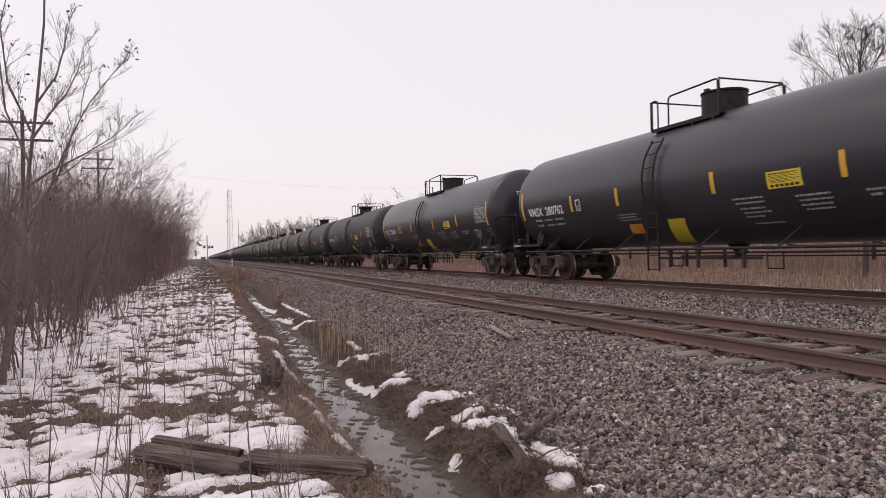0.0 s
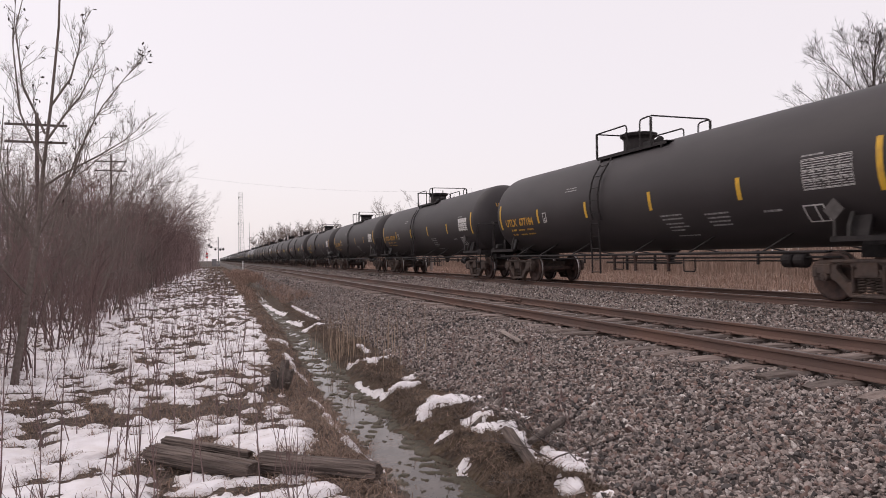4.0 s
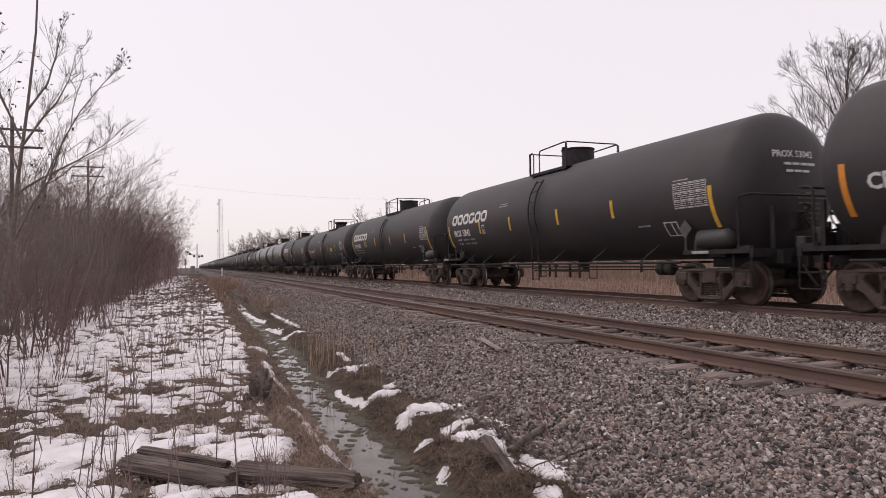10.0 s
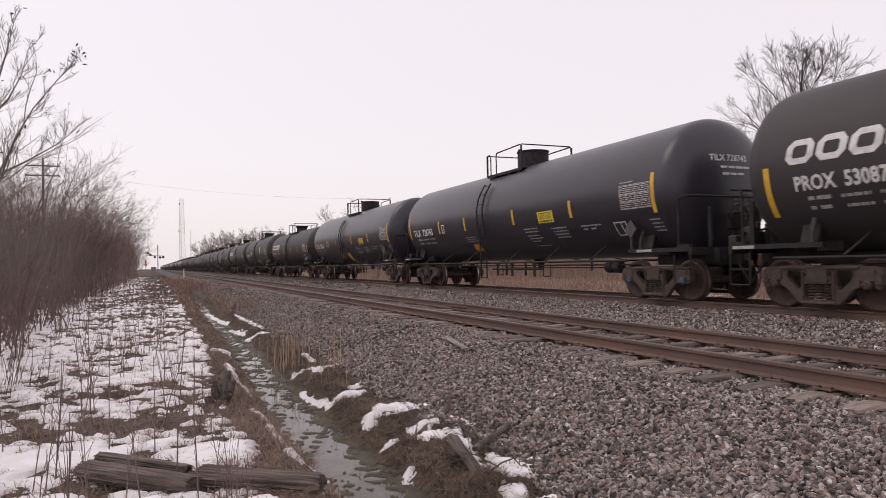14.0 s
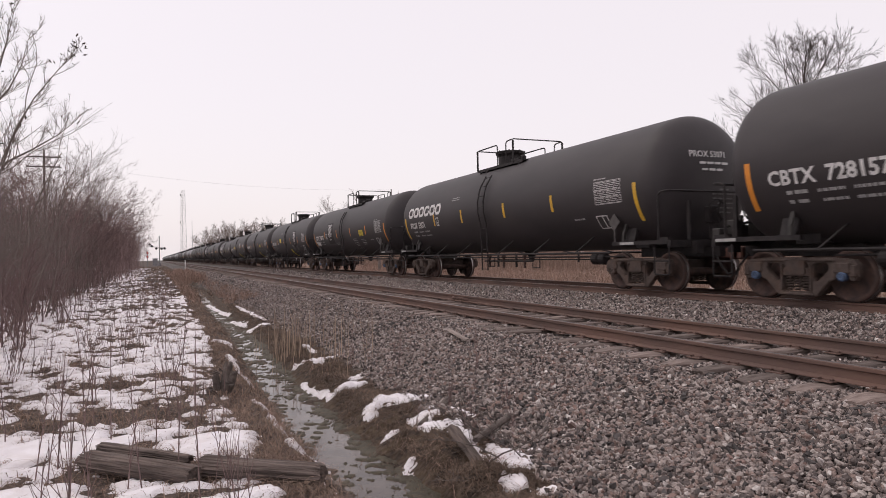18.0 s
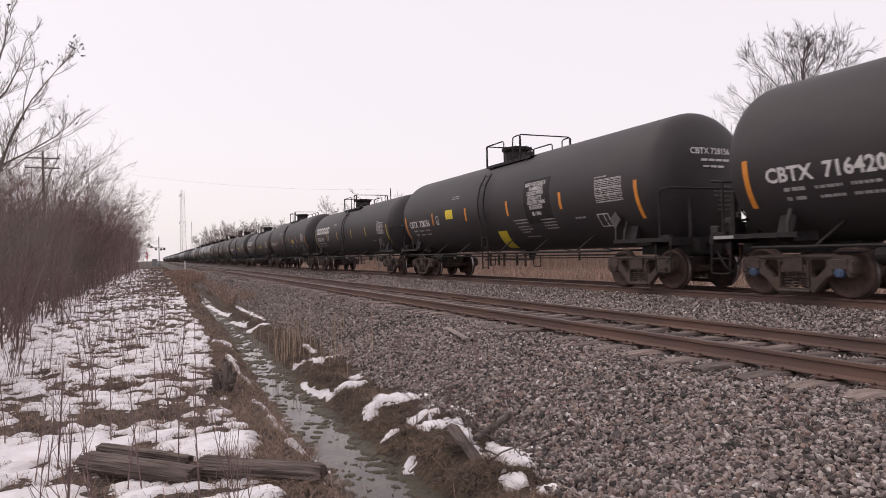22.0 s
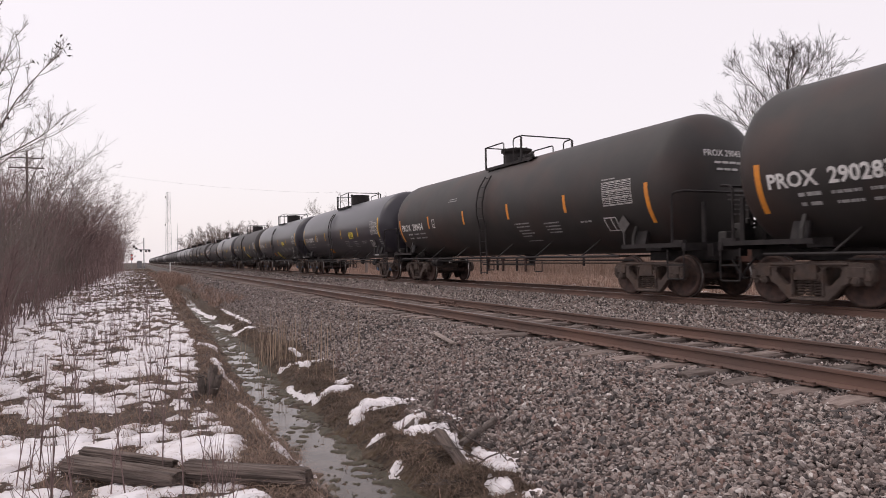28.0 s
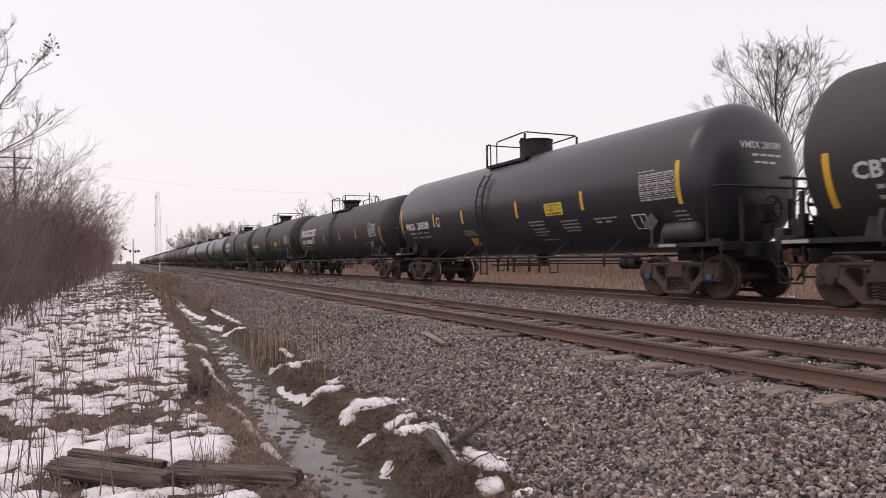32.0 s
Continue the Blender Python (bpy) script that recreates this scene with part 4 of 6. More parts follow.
        slots.append([(0.235 * math.cos(u), 0.235 * math.sin(u)) for u in arc] + [(0.06 * math.cos(u), 0.06 * math.sin(u)) for u in arc[::-1][1:-1:2]])
    bm = plate_with_holes(ring, slots, 0.04)
    bmesh.ops.transform(bm, matrix=Matrix.Translation((-0.2, front * 8.78, 1.82)) @ Matrix.Rotation(math.pi / 2, 4, "Z"), verts=bm.verts)
    part("brake_wheel", bm, STEEL_BLACK, car)
    bm = bmesh.new()
    box(bm, -0.2, front * 8.62, 1.75, 0.26, 0.20, 0.40)
    box(bm, -0.2, front * 8.62, 1.38, 0.12, 0.12, 0.40)
    bmesh.ops.bevel(bm, geom=bm.edges[:], offset=0.03, segments=1, affect="EDGES")
    part("brake_gear", bm, STEEL_BLACK, car)


def add_stripes(car, material, ends, mids):
    for y0, y1, s0, s1 in ends:
        part("reflector_stripe", patch_on_tank(bmesh.new(), y0, y1, s0, s1, 0.006, 8), material, car, "reflective stripe")
    for y in mids:
        part("reflector_stripe", patch_on_tank(bmesh.new(), y - 0.06, y + 0.06, -0.52, -0.05, 0.006, 4), material, car)


def bars(rows, material, car, name="stencil_block", label=""):
    """Rows of small unreadable stencilling as plain bars: (y_start, length, s, height)."""
    bm = bmesh.new()
    r = random.Random(len(rows))
    for y, ln, s, h in rows:
        u = 0.0
        while u < ln - 0.01:
            piece = ln - u if ln < 0.3 else min(r.choice((0.04, 0.07, 0.1, 0.14)), ln - u)
            patch_on_tank(bm, y - u, y - u - piece, s, s + h * (0.8 if ln > 0.3 else 1), 0.007, 1)
            u += piece + 0.022
    return tagged(part(name, bm, material, car, label), kind="stuff")


def data_table(car, y, s, w=1.15, h=0.78, solid=False):
    """The printed data table: a frame with lines of print."""
    if solid:
        part("data_panel", patch_on_tank(bmesh.new(), y, y - w, s, s + h, 0.006, 4), WHITE_PAINT, car, "white printed data panel")
    bm = bmesh.new()
    r = random.Random(7)
    for k in range(13):
        lo = s + h * k / 13
        if solid and (k % 2 or k > 8):
            continue
        if k in (0, 4, 8):
            patch_on_tank(bm, y, y - w, lo, lo + 0.010, 0.009, 1)
        u = 0.02
        while u < w - 0.05:
            ln = min(r.choice((0.05, 0.09, 0.14, 0.2)), w - 0.02 - u)
            patch_on_tank(bm, y - u, y - u - ln, lo + 0.015, lo + 0.031, 0.009, 1)
            u += ln + r.choice((0.018, 0.018, 0.03, 0.05))
    for u in (0, 0.24, 0.52, 0.76, 0.99):
        patch_on_tank(bm, y - w * u, y - w * u - 0.010, s, s + h, 0.009, 3)
    patch_on_tank(bm, y, y - w, s + h, s + h + 0.012, 0.009, 1)
    tagged(part("data_table", bm, PRINT_DARK if solid else TABLE_WHITE, car, "stencilled white data table"), kind="stuff")


def small_box_mark(car, y, s, w=0.5, h=0.42):
    bm = bmesh.new()
    lines = ((y, y - w, s, s + 0.03), (y, y - w, s + h, s + h + 0.03), (y, y - 0.03, s, s + h), (y - w, y - w + 0.03, s, s + h), (y - w * 0.55, y - w * 0.55 - 0.03, s, s + h))
    for a, b, c, d in lines[:4 if w < 0.3 else 5]:
        patch_on_tank(bm, a, b, c, d, 0.008, 3)
    mark = part("boxed_mark", bm, WHITE_PAINT, car)
    if w < 0.3:
        part("mark_letter", text_on_tank("C", 0.17, y - 0.07, s + 0.04, 0.004), WHITE_PAINT, mark)
    return mark


def head_y(x, z):
    """How far out the tank's end lies at a place across it."""
    r = min(math.hypot(x, z - TANK_Z) / TANK_R, 1.0)
    return TANK_HALF - 0.66 + 0.66 * math.sin(math.acos(r ** 1.25)) ** 0.87


def end_text(car, text, material):
    """The short marking high on the front head."""
    bm = letter_mesh(text, 0.20, 0.004)
    for v in bm.verts:
        x, z = -0.62 + v.co.x, TANK_Z + 0.52 + v.co.y
        v.co = (x, -head_y(x, z) - 0.012, z)
    tagged(part("end_marking", bm, material, car), kind="stuff")
    bm = bmesh.new()
    for k, (x0, w) in enumerate(((-0.35, 0.75), (-0.30, 0.6))):
        for x in np.arange(x0, x0 + w, 0.22):
            z = TANK_Z + 0.38 - 0.15 * k
            y = -head_y(x + 0.09, z) - 0.012
            box(bm, x + 0.09, y, z, 0.17, 0.02, 0.05)
    tagged(part("end_stencil", bm, material, car), kind="stuff")
    bm = bmesh.new()
    for k, (x0, w) in enumerate(((0.22, 0.3), (0.0, 0.72), (0.02, 0.7), (0.18, 0.5), (0.16, 0.5), (0.17, 0.48))):
        for x in np.arange(x0, x0 + w, 0.16):
            z = TANK_Z - 0.22 - 0.105 * k
            box(bm, x + 0.06, -head_y(x + 0.06, z) - 0.010, z, 0.12, 0.016, 0.035)
    tagged(part("end_stencil", bm, FAINT_PRINT, car, "faint lower stencilling on the tank's end"), kind="stuff")


def word_shapes(car, y, s, h=0.42):
    """A slanted white company mark drawn as six plain rounded frames."""
    w, mark = 0.53, None
    for k in range(6):
        bm = bmesh.new()
        start = y - k * 0.585
        rings = []
        for inset, cut in ((0.0, 0.11), (0.125, 0.035)):
            a, b, c, d = inset, w - inset, inset * 0.85, h - inset * 0.85
            loop = [(a + cut, c), (b - cut, c), (b, c + cut), (b, (c + d) / 2), (b, d - cut), (b - cut, d), (a + cut, d), (a, d - cut), (a, (c + d) / 2), (a, c + cut)]
            rings.append([bm.verts.new(tank_point(s + v, start - u - 0.2 * v, 0.008)) for u, v in loop])
        for i in range(10):
            if k == 3 and i == 3:
                continue
            j = (i + 1) % 10
            bm.faces.new((rings[0][i], rings[0][j], rings[1][j], rings[1][i]))
        if mark is None:
            mark = part("company_mark", bm, WHITE_PAINT, car, "slanted white company mark of plain blocks")
        else:
            part("mark_block", bm, WHITE_PAINT, mark)


def base_car(kind):
    global TANK_R, TANK_Z
    TANK_R, TANK_Z = TANK_SIZES.get(kind, (1.57, 2.56))
    car = new("tank_car")
    if kind == "gloss":
        body, label = TANK_GLOSS, "glossy black railway tank car with yellow reflector stripes"
    elif kind == "rust":
        body, label = TANK_RUST, "weathered black railway tank car with rusty streaks"
    else:
        body, label = TANK_BLACK, "matt black railway tank car with white stencilling"
    tagged(car, label, "tank car", "cars of the train")
    part("tank", tank_mesh(body), None, car, "long round-ended black tank")
    add_top(car, kind)
    add_ladder(car, {"gloss": 0.75, "drum": 0.75, "slim": 0.9}.get(kind, 0.1))
    add_frame(car, kind)
    add_trucks(car, kind in ("gloss", "blue", "shine"))
    return car


# ---- bare trees and brush ----
class Wood:
    """Gathers tapering tubes into one mesh."""

    def __init__(self, seed, least=0.0022):
        self.v, self.f, self.rng, self.least, self.clear = [], [], np.random.RandomState(seed), least, 0.25

    def tube(self, pts, r0, r1, n=3):
        pts = np.asarray(pts, float)
        k = len(pts)
        d = np.gradient(pts, axis=0)
        d /= np.linalg.norm(d, axis=1)[:, None] + 1e-9
        ref = np.array([0.37, 0.91, 0.2])
        s = np.cross(d, ref)
        s /= np.linalg.norm(s, axis=1)[:, None] + 1e-9
        u = np.cross(s, d)
        a = np.arange(n) * 2 * np.pi / n
        rad = np.linspace(r0, r1, k)[:, None, None]
        ring = pts[:, None] + rad * (np.cos(a)[None, :, None] * s[:, None] + np.sin(a)[None, :, None] * u[:, None])
        b = len(self.v)
        self.v += ring.reshape(-1, 3).tolist()
        for i in range(k - 1):
            for j in range(n):
                self.f.append((b + i * n + j, b + i * n + (j + 1) % n, b + (i + 1) * n + (j + 1) % n, b + (i + 1) * n + j))

    def branch(self, start, way, length, r, level, spread=0.6, kids=5, lift=0.25, bend=0.12, shrink=0.55, sides=None):
        """A limb that wanders, lifts to the light and carries thinner ones."""
        rng = self.rng
        steps = 5 if level > 1 else 3 if level else 2
        pts, p, w = [np.array(start, float)], np.array(start, float), np.array(way, float)
        for _ in range(steps):
            w = w + rng.normal(0, bend, 3) + (0, 0, lift * 0.12)
            w /= np.linalg.norm(w)
            p = p + w * length / steps
            pts.append(p.copy())
        tip = r * (0.35 if level else 0.4)
        self.tube(pts, r, tip, sides or (5 if level > 2 else 3))
        if level == 0:
            return pts
        for i in range(kids):
            s = rng.uniform(self.clear if level > 2 else 0.2, 0.98)
            q = s * steps
            a = int(min(q, steps - 1))
            base = pts[a] + (pts[a + 1] - pts[a]) * (q - a)
            d = pts[a + 1] - pts[a]
            d = d / np.linalg.norm(d)
            o = rng.normal(0, 1, 3)
            o -= d * (o @ d)
            o /= np.linalg.norm(o) + 1e-9
            nw = d + o * spread * rng.uniform(0.6, 1.3) + (0, 0, lift)
            nw /= np.linalg.norm(nw)
            self.branch(base, nw, length * shrink * rng.uniform(0.7, 1.25) * (1.15 - 0.5 * s), max(r * 0.5 * (1.2 - 0.5 * s), self.least), level - 1, spread, kids, lift, bend, shrink)
        return pts

    def mesh(self, name, material):
        return mesh_from(name, self.v, self.f, material, True)


def thicket_mesh(seed, height, stems, thin=1.0):
    w = Wood(seed, 0.0056 * thin)
    w.clear = 0.42
    for _ in range(stems):
        a, lean = w.rng.uniform(0, 6.28), w.rng.uniform(0.04, 0.3)
        st = (w.rng.normal(0, 0.30), w.rng.normal(0, 0.30), -0.1)
        w.branch(st, (lean * math.cos(a), lean * math.sin(a), 1), height * w.rng.uniform(0.55, 1.0), w.rng.uniform(0.016, 0.034) * thin, 3 if height > 3 else 2, 0.95, 5 if height > 3 else 7, 0.12, 0.13, 0.38)
    return w.mesh("thicket", TWIG)


def weed_mesh(seed, height):
    """A few thin upright stems with short side twigs."""
    w = Wood(seed)
    for _ in range(w.rng.randint(2, 5)):
        a, lean = w.rng.uniform(0, 6.28), w.rng.uniform(0.02, 0.3)
        w.branch((w.rng.normal(0, 0.08), w.rng.normal(0, 0.08), -0.05), (lean * math.cos(a), lean * math.sin(a), 1), height * w.rng.uniform(0.5, 1.0), 0.006, 1, 0.6, 6, 0.4, 0.06, 0.3)
    return w.mesh("weed", TWIG)


prng = np.random.RandomState(21)
THICKETS = [thicket_mesh(40 + k, h, s) for k, (h, s) in enumerate(((7.4, 5), (6.8, 5), (6.2, 5), (7.8, 5), (5.6, 6), (5.0, 6), (7.0, 5)))]
def front_mesh(seed, height, stems):
    """A clump of a few stout pale stems with wide side branches."""
    w = Wood(seed)
    w.clear = 0.38
    for _ in range(stems):
        a, lean = w.rng.uniform(0, 6.28), w.rng.uniform(0.05, 0.28)
        w.branch((w.rng.normal(0, 0.2), w.rng.normal(0, 0.2), -0.1), (lean * math.cos(a), lean * math.sin(a), 1), height * w.rng.uniform(0.6, 1.0), w.rng.uniform(0.018, 0.034), 3, 0.85, 4, 0.15, 0.14, 0.5)
    return w.mesh("front_shrub", BARK)


FRONTS = [front_mesh(90 + k, h, s) for k, (h, s) in enumerate(((4.4, 3), (3.8, 4), (5.0, 3), (3.2, 4)))]
LOW_THICKETS = [thicket_mesh(60 + k, 2.2, 9, 0.62) for k in range(4)]


def place_shrub(name, mesh, x, y, scale, label, category, group):
    ob = tagged(new(name, mesh), label, category, group)
    ob.location = (x, y, float(ground_z(x, y)))
    ob.rotation_euler.z, ob.scale = prng.uniform(0, 6.28), (scale, scale, scale)
    return ob


# the wall of brush along the path's left side
count = 0
for row, (x0, step) in enumerate(((-5.3, 1.2), (-6.6, 1.25), (-8.3, 1.5), (-10.6, 2.0), (-13.8, 3.0))):
    y = 14.5 - row * 1.0
    while y < 150 and count < 255:
        far = min(1.0 + max(y - 35, 0) / 90, 2.2)
        x = x0 + prng.normal(0, 0.45) + 2.1 * smooth(18, 55, np.array(y)) * (row < 2)
        if y < 29 and (row < 3 or prng.uniform() < 0.5):
            y += step
            continue
        place_shrub("bare_shrub", THICKETS[prng.randint(7)], x, y, prng.uniform(0.85, 1.2) * (0.85 if row == 0 else 1.0), "tall leafless brown shrub in a dense thicket beside the path", "shrub", "thicket beside the path")
        count += 1
        y += step * far * prng.uniform(0.7, 1.3)
for k in range(66):
    y = 7.0 + 40 * prng.uniform() ** 1.7
    x = -2.4 - prng.uniform(0, 3.6) + 0.4 * smooth(20, 60, np.array(y))
    place_shrub("low_shrub", LOW_THICKETS[prng.randint(4)], x, y, prng.uniform(0.6, 1.15), "low bare shrub with thin stems standing in snow", "shrub", "low shrubs in the snow")
for k in range(52):
    y = 10.5 + 38 * prng.uniform() ** 1.2
    place_shrub("bare_shrub", FRONTS[prng.randint(4)], -3.3 - prng.uniform(0, 1.7) + 0.5 * smooth(20, 60, np.array(y)), y, prng.uniform(0.7, 1.1), "grey-brown leafless shrub with stout stems in snow", "shrub", "thicket beside the path")
WEEDS = [weed_mesh(80 + k, h) for k, h in enumerate((0.9, 1.3, 0.7, 1.6, 1.1, 0.5))]
for k in range(240):
    y = 3.2 + 26 * prng.uniform() ** 1.6
    x = prng.uniform(-5.2, 0.7) if k % 3 else prng.uniform(-4.5, -1.6)
    place_shrub("dry_weed", WEEDS[prng.randint(6)], x, y, prng.uniform(0.6, 1.1), "thin dry weed stems poking out of the snow", "weed", "weeds in the snow")


# the young tree at the edge of the snow, whose limbs reach over the path
def young_tree():
    tree = tagged(new("young_tree"), "slender bare tree with a few withered leaves", "tree")
    w = Wood(5)
    trunk = [(-2.45, 10, -0.62), (-2.43, 10, -0.41), (-2.29, 10.05, 0.6), (-2.17, 10, 1.33), (-2.11, 10.05, 2.21), (-2.02, 10.1, 3.09), (-1.92, 10.1, 4.14), (-1.86, 10, 5.3), (-1.8, 10, 6.2)]
    w.tube(trunk[:5], 0.052, 0.024, 10)
    w.tube(trunk[4:], 0.024, 0.004, 8)
    part("trunk", w.mesh("trunk", BARK), None, tree, "pale grey-brown slender trunk")
    limbs = ([(-2.17, 10, 1.33), (-1.95, 10, 1.84), (-1.75, 9.95, 2.14), (-1.58, 9.9, 2.67), (-1.37, 9.9, 3.09), (-1.09, 9.9, 3.49), (-0.87, 9.9, 3.74)],
             [(-2.12, 10, 1.99), (-1.85, 10.1, 2.21), (-1.45, 10.1, 2.45), (-1.14, 10.2, 2.69), (-0.93, 10.2, 2.89)],
             [(-2.07, 10, 2.58), (-1.81, 9.9, 2.96), (-1.64, 9.9, 3.19), (-1.50, 9.9, 3.50), (-1.42, 9.9, 3.85)],
             [(-2.2, 10, 1.2), (-2.5, 9.8, 1.9), (-2.7, 9.7, 2.7), (-2.8, 9.6, 3.8)],
             [(-2.02, 10.1, 3.09), (-1.8, 10.2, 3.5), (-1.7, 10.2, 3.9), (-1.62, 10.2, 4.3)],
             [(-2.07, 10, 2.7), (-2.3, 9.9, 3.3), (-2.35, 9.8, 4.0), (-2.2, 9.8, 4.7)],
             [(-2.3, 10, 0.6), (-2.75, 9.7, 1.3), (-3.1, 9.5, 2.1), (-3.3, 9.4, 3.0)],
             [(-2.1, 10, 2.3), (-2.4, 10.2, 3.0), (-2.5, 10.3, 3.9), (-2.45, 10.3, 4.8)])
    tips = []
    for k, limb in enumerate(limbs):
        w = Wood(30 + k)
        w.tube(limb, 0.018, 0.003, 6)
        for i in range(1, len(limb)):
            for _ in range(4):
                a, b = np.array(limb[i - 1]), np.array(limb[i])
                base = a + (b - a) * w.rng.uniform()
                way = (b - a) / np.linalg.norm(b - a) + w.rng.normal(0, 0.55, 3) + (0, 0, 0.35)
                pts = w.branch(base, way / np.linalg.norm(way), w.rng.uniform(0.3, 0.62) * (1 - 0.65 * (i - 1) / (len(limb) - 1)), 0.0055, 2, 0.6, 4, 0.3, 0.1, 0.55)
                tips.append(pts[-1])
        part("limb", w.mesh("limb", BARK), None, tree)
        if k == 0:
            tips += [np.array(limb[-1])] * 7
    lr = np.random.RandomState(3)
    lv, lf = [], []
    for i in range(110):
        p = np.array(tips[lr.randint(len(tips))]) + lr.normal(0, 0.05, 3) if i > 12 else np.array(limbs[0][-1]) + lr.normal(0, 0.055, 3) + (0, 0, 0.06)
        a, b = lr.normal(0, 1, 3), lr.normal(0, 1, 3)
        a, b = a / np.linalg.norm(a) * 0.032, b / np.linalg.norm(b) * 0.016
        n = len(lv)
        lv += [(p - a).tolist(), (p + b).tolist(), (p + a).tolist(), (p - b + a * 0.2).tolist()]
        lf.append((n, n + 1, n + 2, n + 3))
    tagged(part("leaves", mesh_from("leaves", lv, lf, LEAF), None, tree, "small dark withered leaves"), kind="stuff")


young_tree()


def field_tree(x, y, height, seed, label, levels=4, kids=6, mat_=TWIG, spread=0.55, base=-0.95):
    tree = tagged(new("bare_tree"), label, "tree", "trees beyond the line")
    tree.location = (x, y, base)
    w = Wood(seed)
    w.tube([(0, 0, -0.2), (0.05, 0, height * 0.12), (-0.05, 0.05, height * 0.24), (0, 0, height * 0.34)], height * 0.022, height * 0.014, 8)
    part("trunk", w.mesh("trunk", BARK), None, tree)
    for k in range(7):
        w = Wood(seed * 10 + k, min(0.0018 + 0.00006 * y, 0.012))
        a = k * 0.9 + seed
        lean = 0.15 if k == 0 else w.rng.uniform(0.4, 0.85)
        w.branch((0, 0, height * (0.20 + 0.02 * k)), np.array((lean * math.cos(a), lean * math.sin(a), 1)) / math.hypot(1, lean), height * w.rng.uniform(0.55, 0.74), height * 0.0042, levels, spread, kids, 0.10, 0.07, 0.50)
        part("limb", w.mesh("limb", mat_), None, tree)
    return tree




def spreading_tree(x, y, height, seed, label, turn=0.0):
    """A broad bare tree: a forked leader, steep limbs all the way up and a fan of fine twigs."""
    tree = tagged(new("bare_tree"), label, "tree", "trees beyond the line")
    tree.location = (x, y, -0.95)
    w = Wood(seed)
    lead = [(0, 0, -0.2), (0.1, 0, height * 0.15), (0.0, 0.05, height * 0.3), (-0.1, 0, height * 0.45), (0.1, 0, height * 0.62), (0.0, 0.1, height * 0.78), (0.15, 0, height * 0.9)]
    w.tube(lead, height * 0.0125, height * 0.0012, 10)
    part("trunk", w.mesh("trunk", TREE_BARK), None, tree, "dark straight trunk")
    for k in range(22):
        u = 0.27 + 0.58 * (k / 21) ** 1.15
        w = Wood(seed * 31 + k, 0.0058)
        a = turn + k * 2.4
        tilt = (1.05 - 0.85 * (u - 0.27) / 0.58) * w.rng.uniform(0.8, 1.15)
        q = u * height
        way = np.array((math.sin(tilt) * math.cos(a), math.sin(tilt) * math.sin(a), math.cos(tilt)))
        length = height * (0.53 - 0.36 * (u - 0.27) / 0.58) * w.rng.uniform(0.85, 1.15)
        w.clear = 0.2
        w.branch((0, 0.03, q), way, length, height * (0.0038 - 0.0032 * (u - 0.27)), 3, 0.62, 7, 0.10, 0.10, 0.50, 5)
        part("limb", w.mesh("limb", TREE_BARK), None, tree)
    return tree


spreading_tree(33.2, 26.0, 13.6, 2, "tall bare tree with fine twigs behind the train")
spreading_tree(44.5, 27.0, 13.2, 4, "bare spreading tree beside a taller one", 1.0)
field_tree(25.8, 80.0, 9.3, 3, "bare tree showing above the tank cars", 3, 7)
field_tree(30.2, 110.0, 10.2, 5, "bare far tree above the train", 3, 7, FAR_TWIG)
field_tree(27.5, 60.0, 8.7, 6, "bare tree crown showing over the train", 3, 7)
FAR_BASES = [(18.3, 210, 11.0, 7), (22.5, 216, 12.5, 8), (27, 212, 12.5, 15), (31, 220, 13, 9), (35, 214, 12.5, 16), (39, 226, 12, 10), (46, 222, 11, 11), (16, 238, 10, 12), (54, 232, 11, 14)]
for x, y, h, s in FAR_BASES:
    field_tree(x, y, h, s, "broad bare tree in the far grove", 3, 8, FAR_TWIG, 0.7)

# the far edge of woods along the horizon
w = Wood(77)
for k in range(900):
    a = w.rng.uniform(-1.15, 1.35)
    d = w.rng.uniform(650, 760)
    x, y = d * math.sin(a), d * math.cos(a)
    if -30 < x < 40:
        continue
    h = w.rng.uniform(6, 13)
    w.tube([(x, y, -1), (x + w.rng.normal(0, 1), y, h * 0.6), (x + w.rng.normal(0, 2), y, h)], w.rng.uniform(1.5, 3.2), 0.5, 5)
tagged(new("far_woods", w.mesh("far_woods", FAR_TWIG)), "hazy line of leafless woods on the horizon", "woods", kind="stuff")


# ---- snow, grass and stones ----
def snow_depth(x, y):
    """Above 0 where old snow still lies on the path side; the bare islands run across the path."""
    d = ditch_x(y)
    cover = 0.0 + 0.20 * smooth(-0.8, -2.8, x) - 1.6 * smooth(d - 0.95, d - 0.62, x) - 0.5 * smooth(25, 60, y) * smooth(-1.5, 0.5, x)
    for cx, cy, rx, ry, amount in ((-0.5, 7.55, 1.0, 0.42, -0.95), (-0.15, 9.5, 0.7, 0.5, -0.55), (0.1, 5.45, 0.75, 0.22, -0.6), (-1.6, 8.4, 0.9, 0.35, -0.5), (0.1, 4.55, 1.6, 0.45, 0.25), (0.5, 6.0, 0.5, 0.3, 0.7), (-0.6, 6.45, 0.7, 0.3, 0.6), (-0.9, 5.2, 0.9, 0.5, 0.2)):
        cover = cover + amount * np.exp(-((x - cx) / rx) ** 2 - ((y - cy) / ry) ** 2)
    return cover + 0.55 * waves(x * 0.42, y * 1.1, 0.85, 31, 5) + 0.62 * waves(x * 0.5, y * 1.15, 0.36, 33, 4) + 0.42 * waves(x * 0.6, y, 0.16, 34, 3) + 0.22 * waves(x * 0.8, y, 0.08, 38, 2)


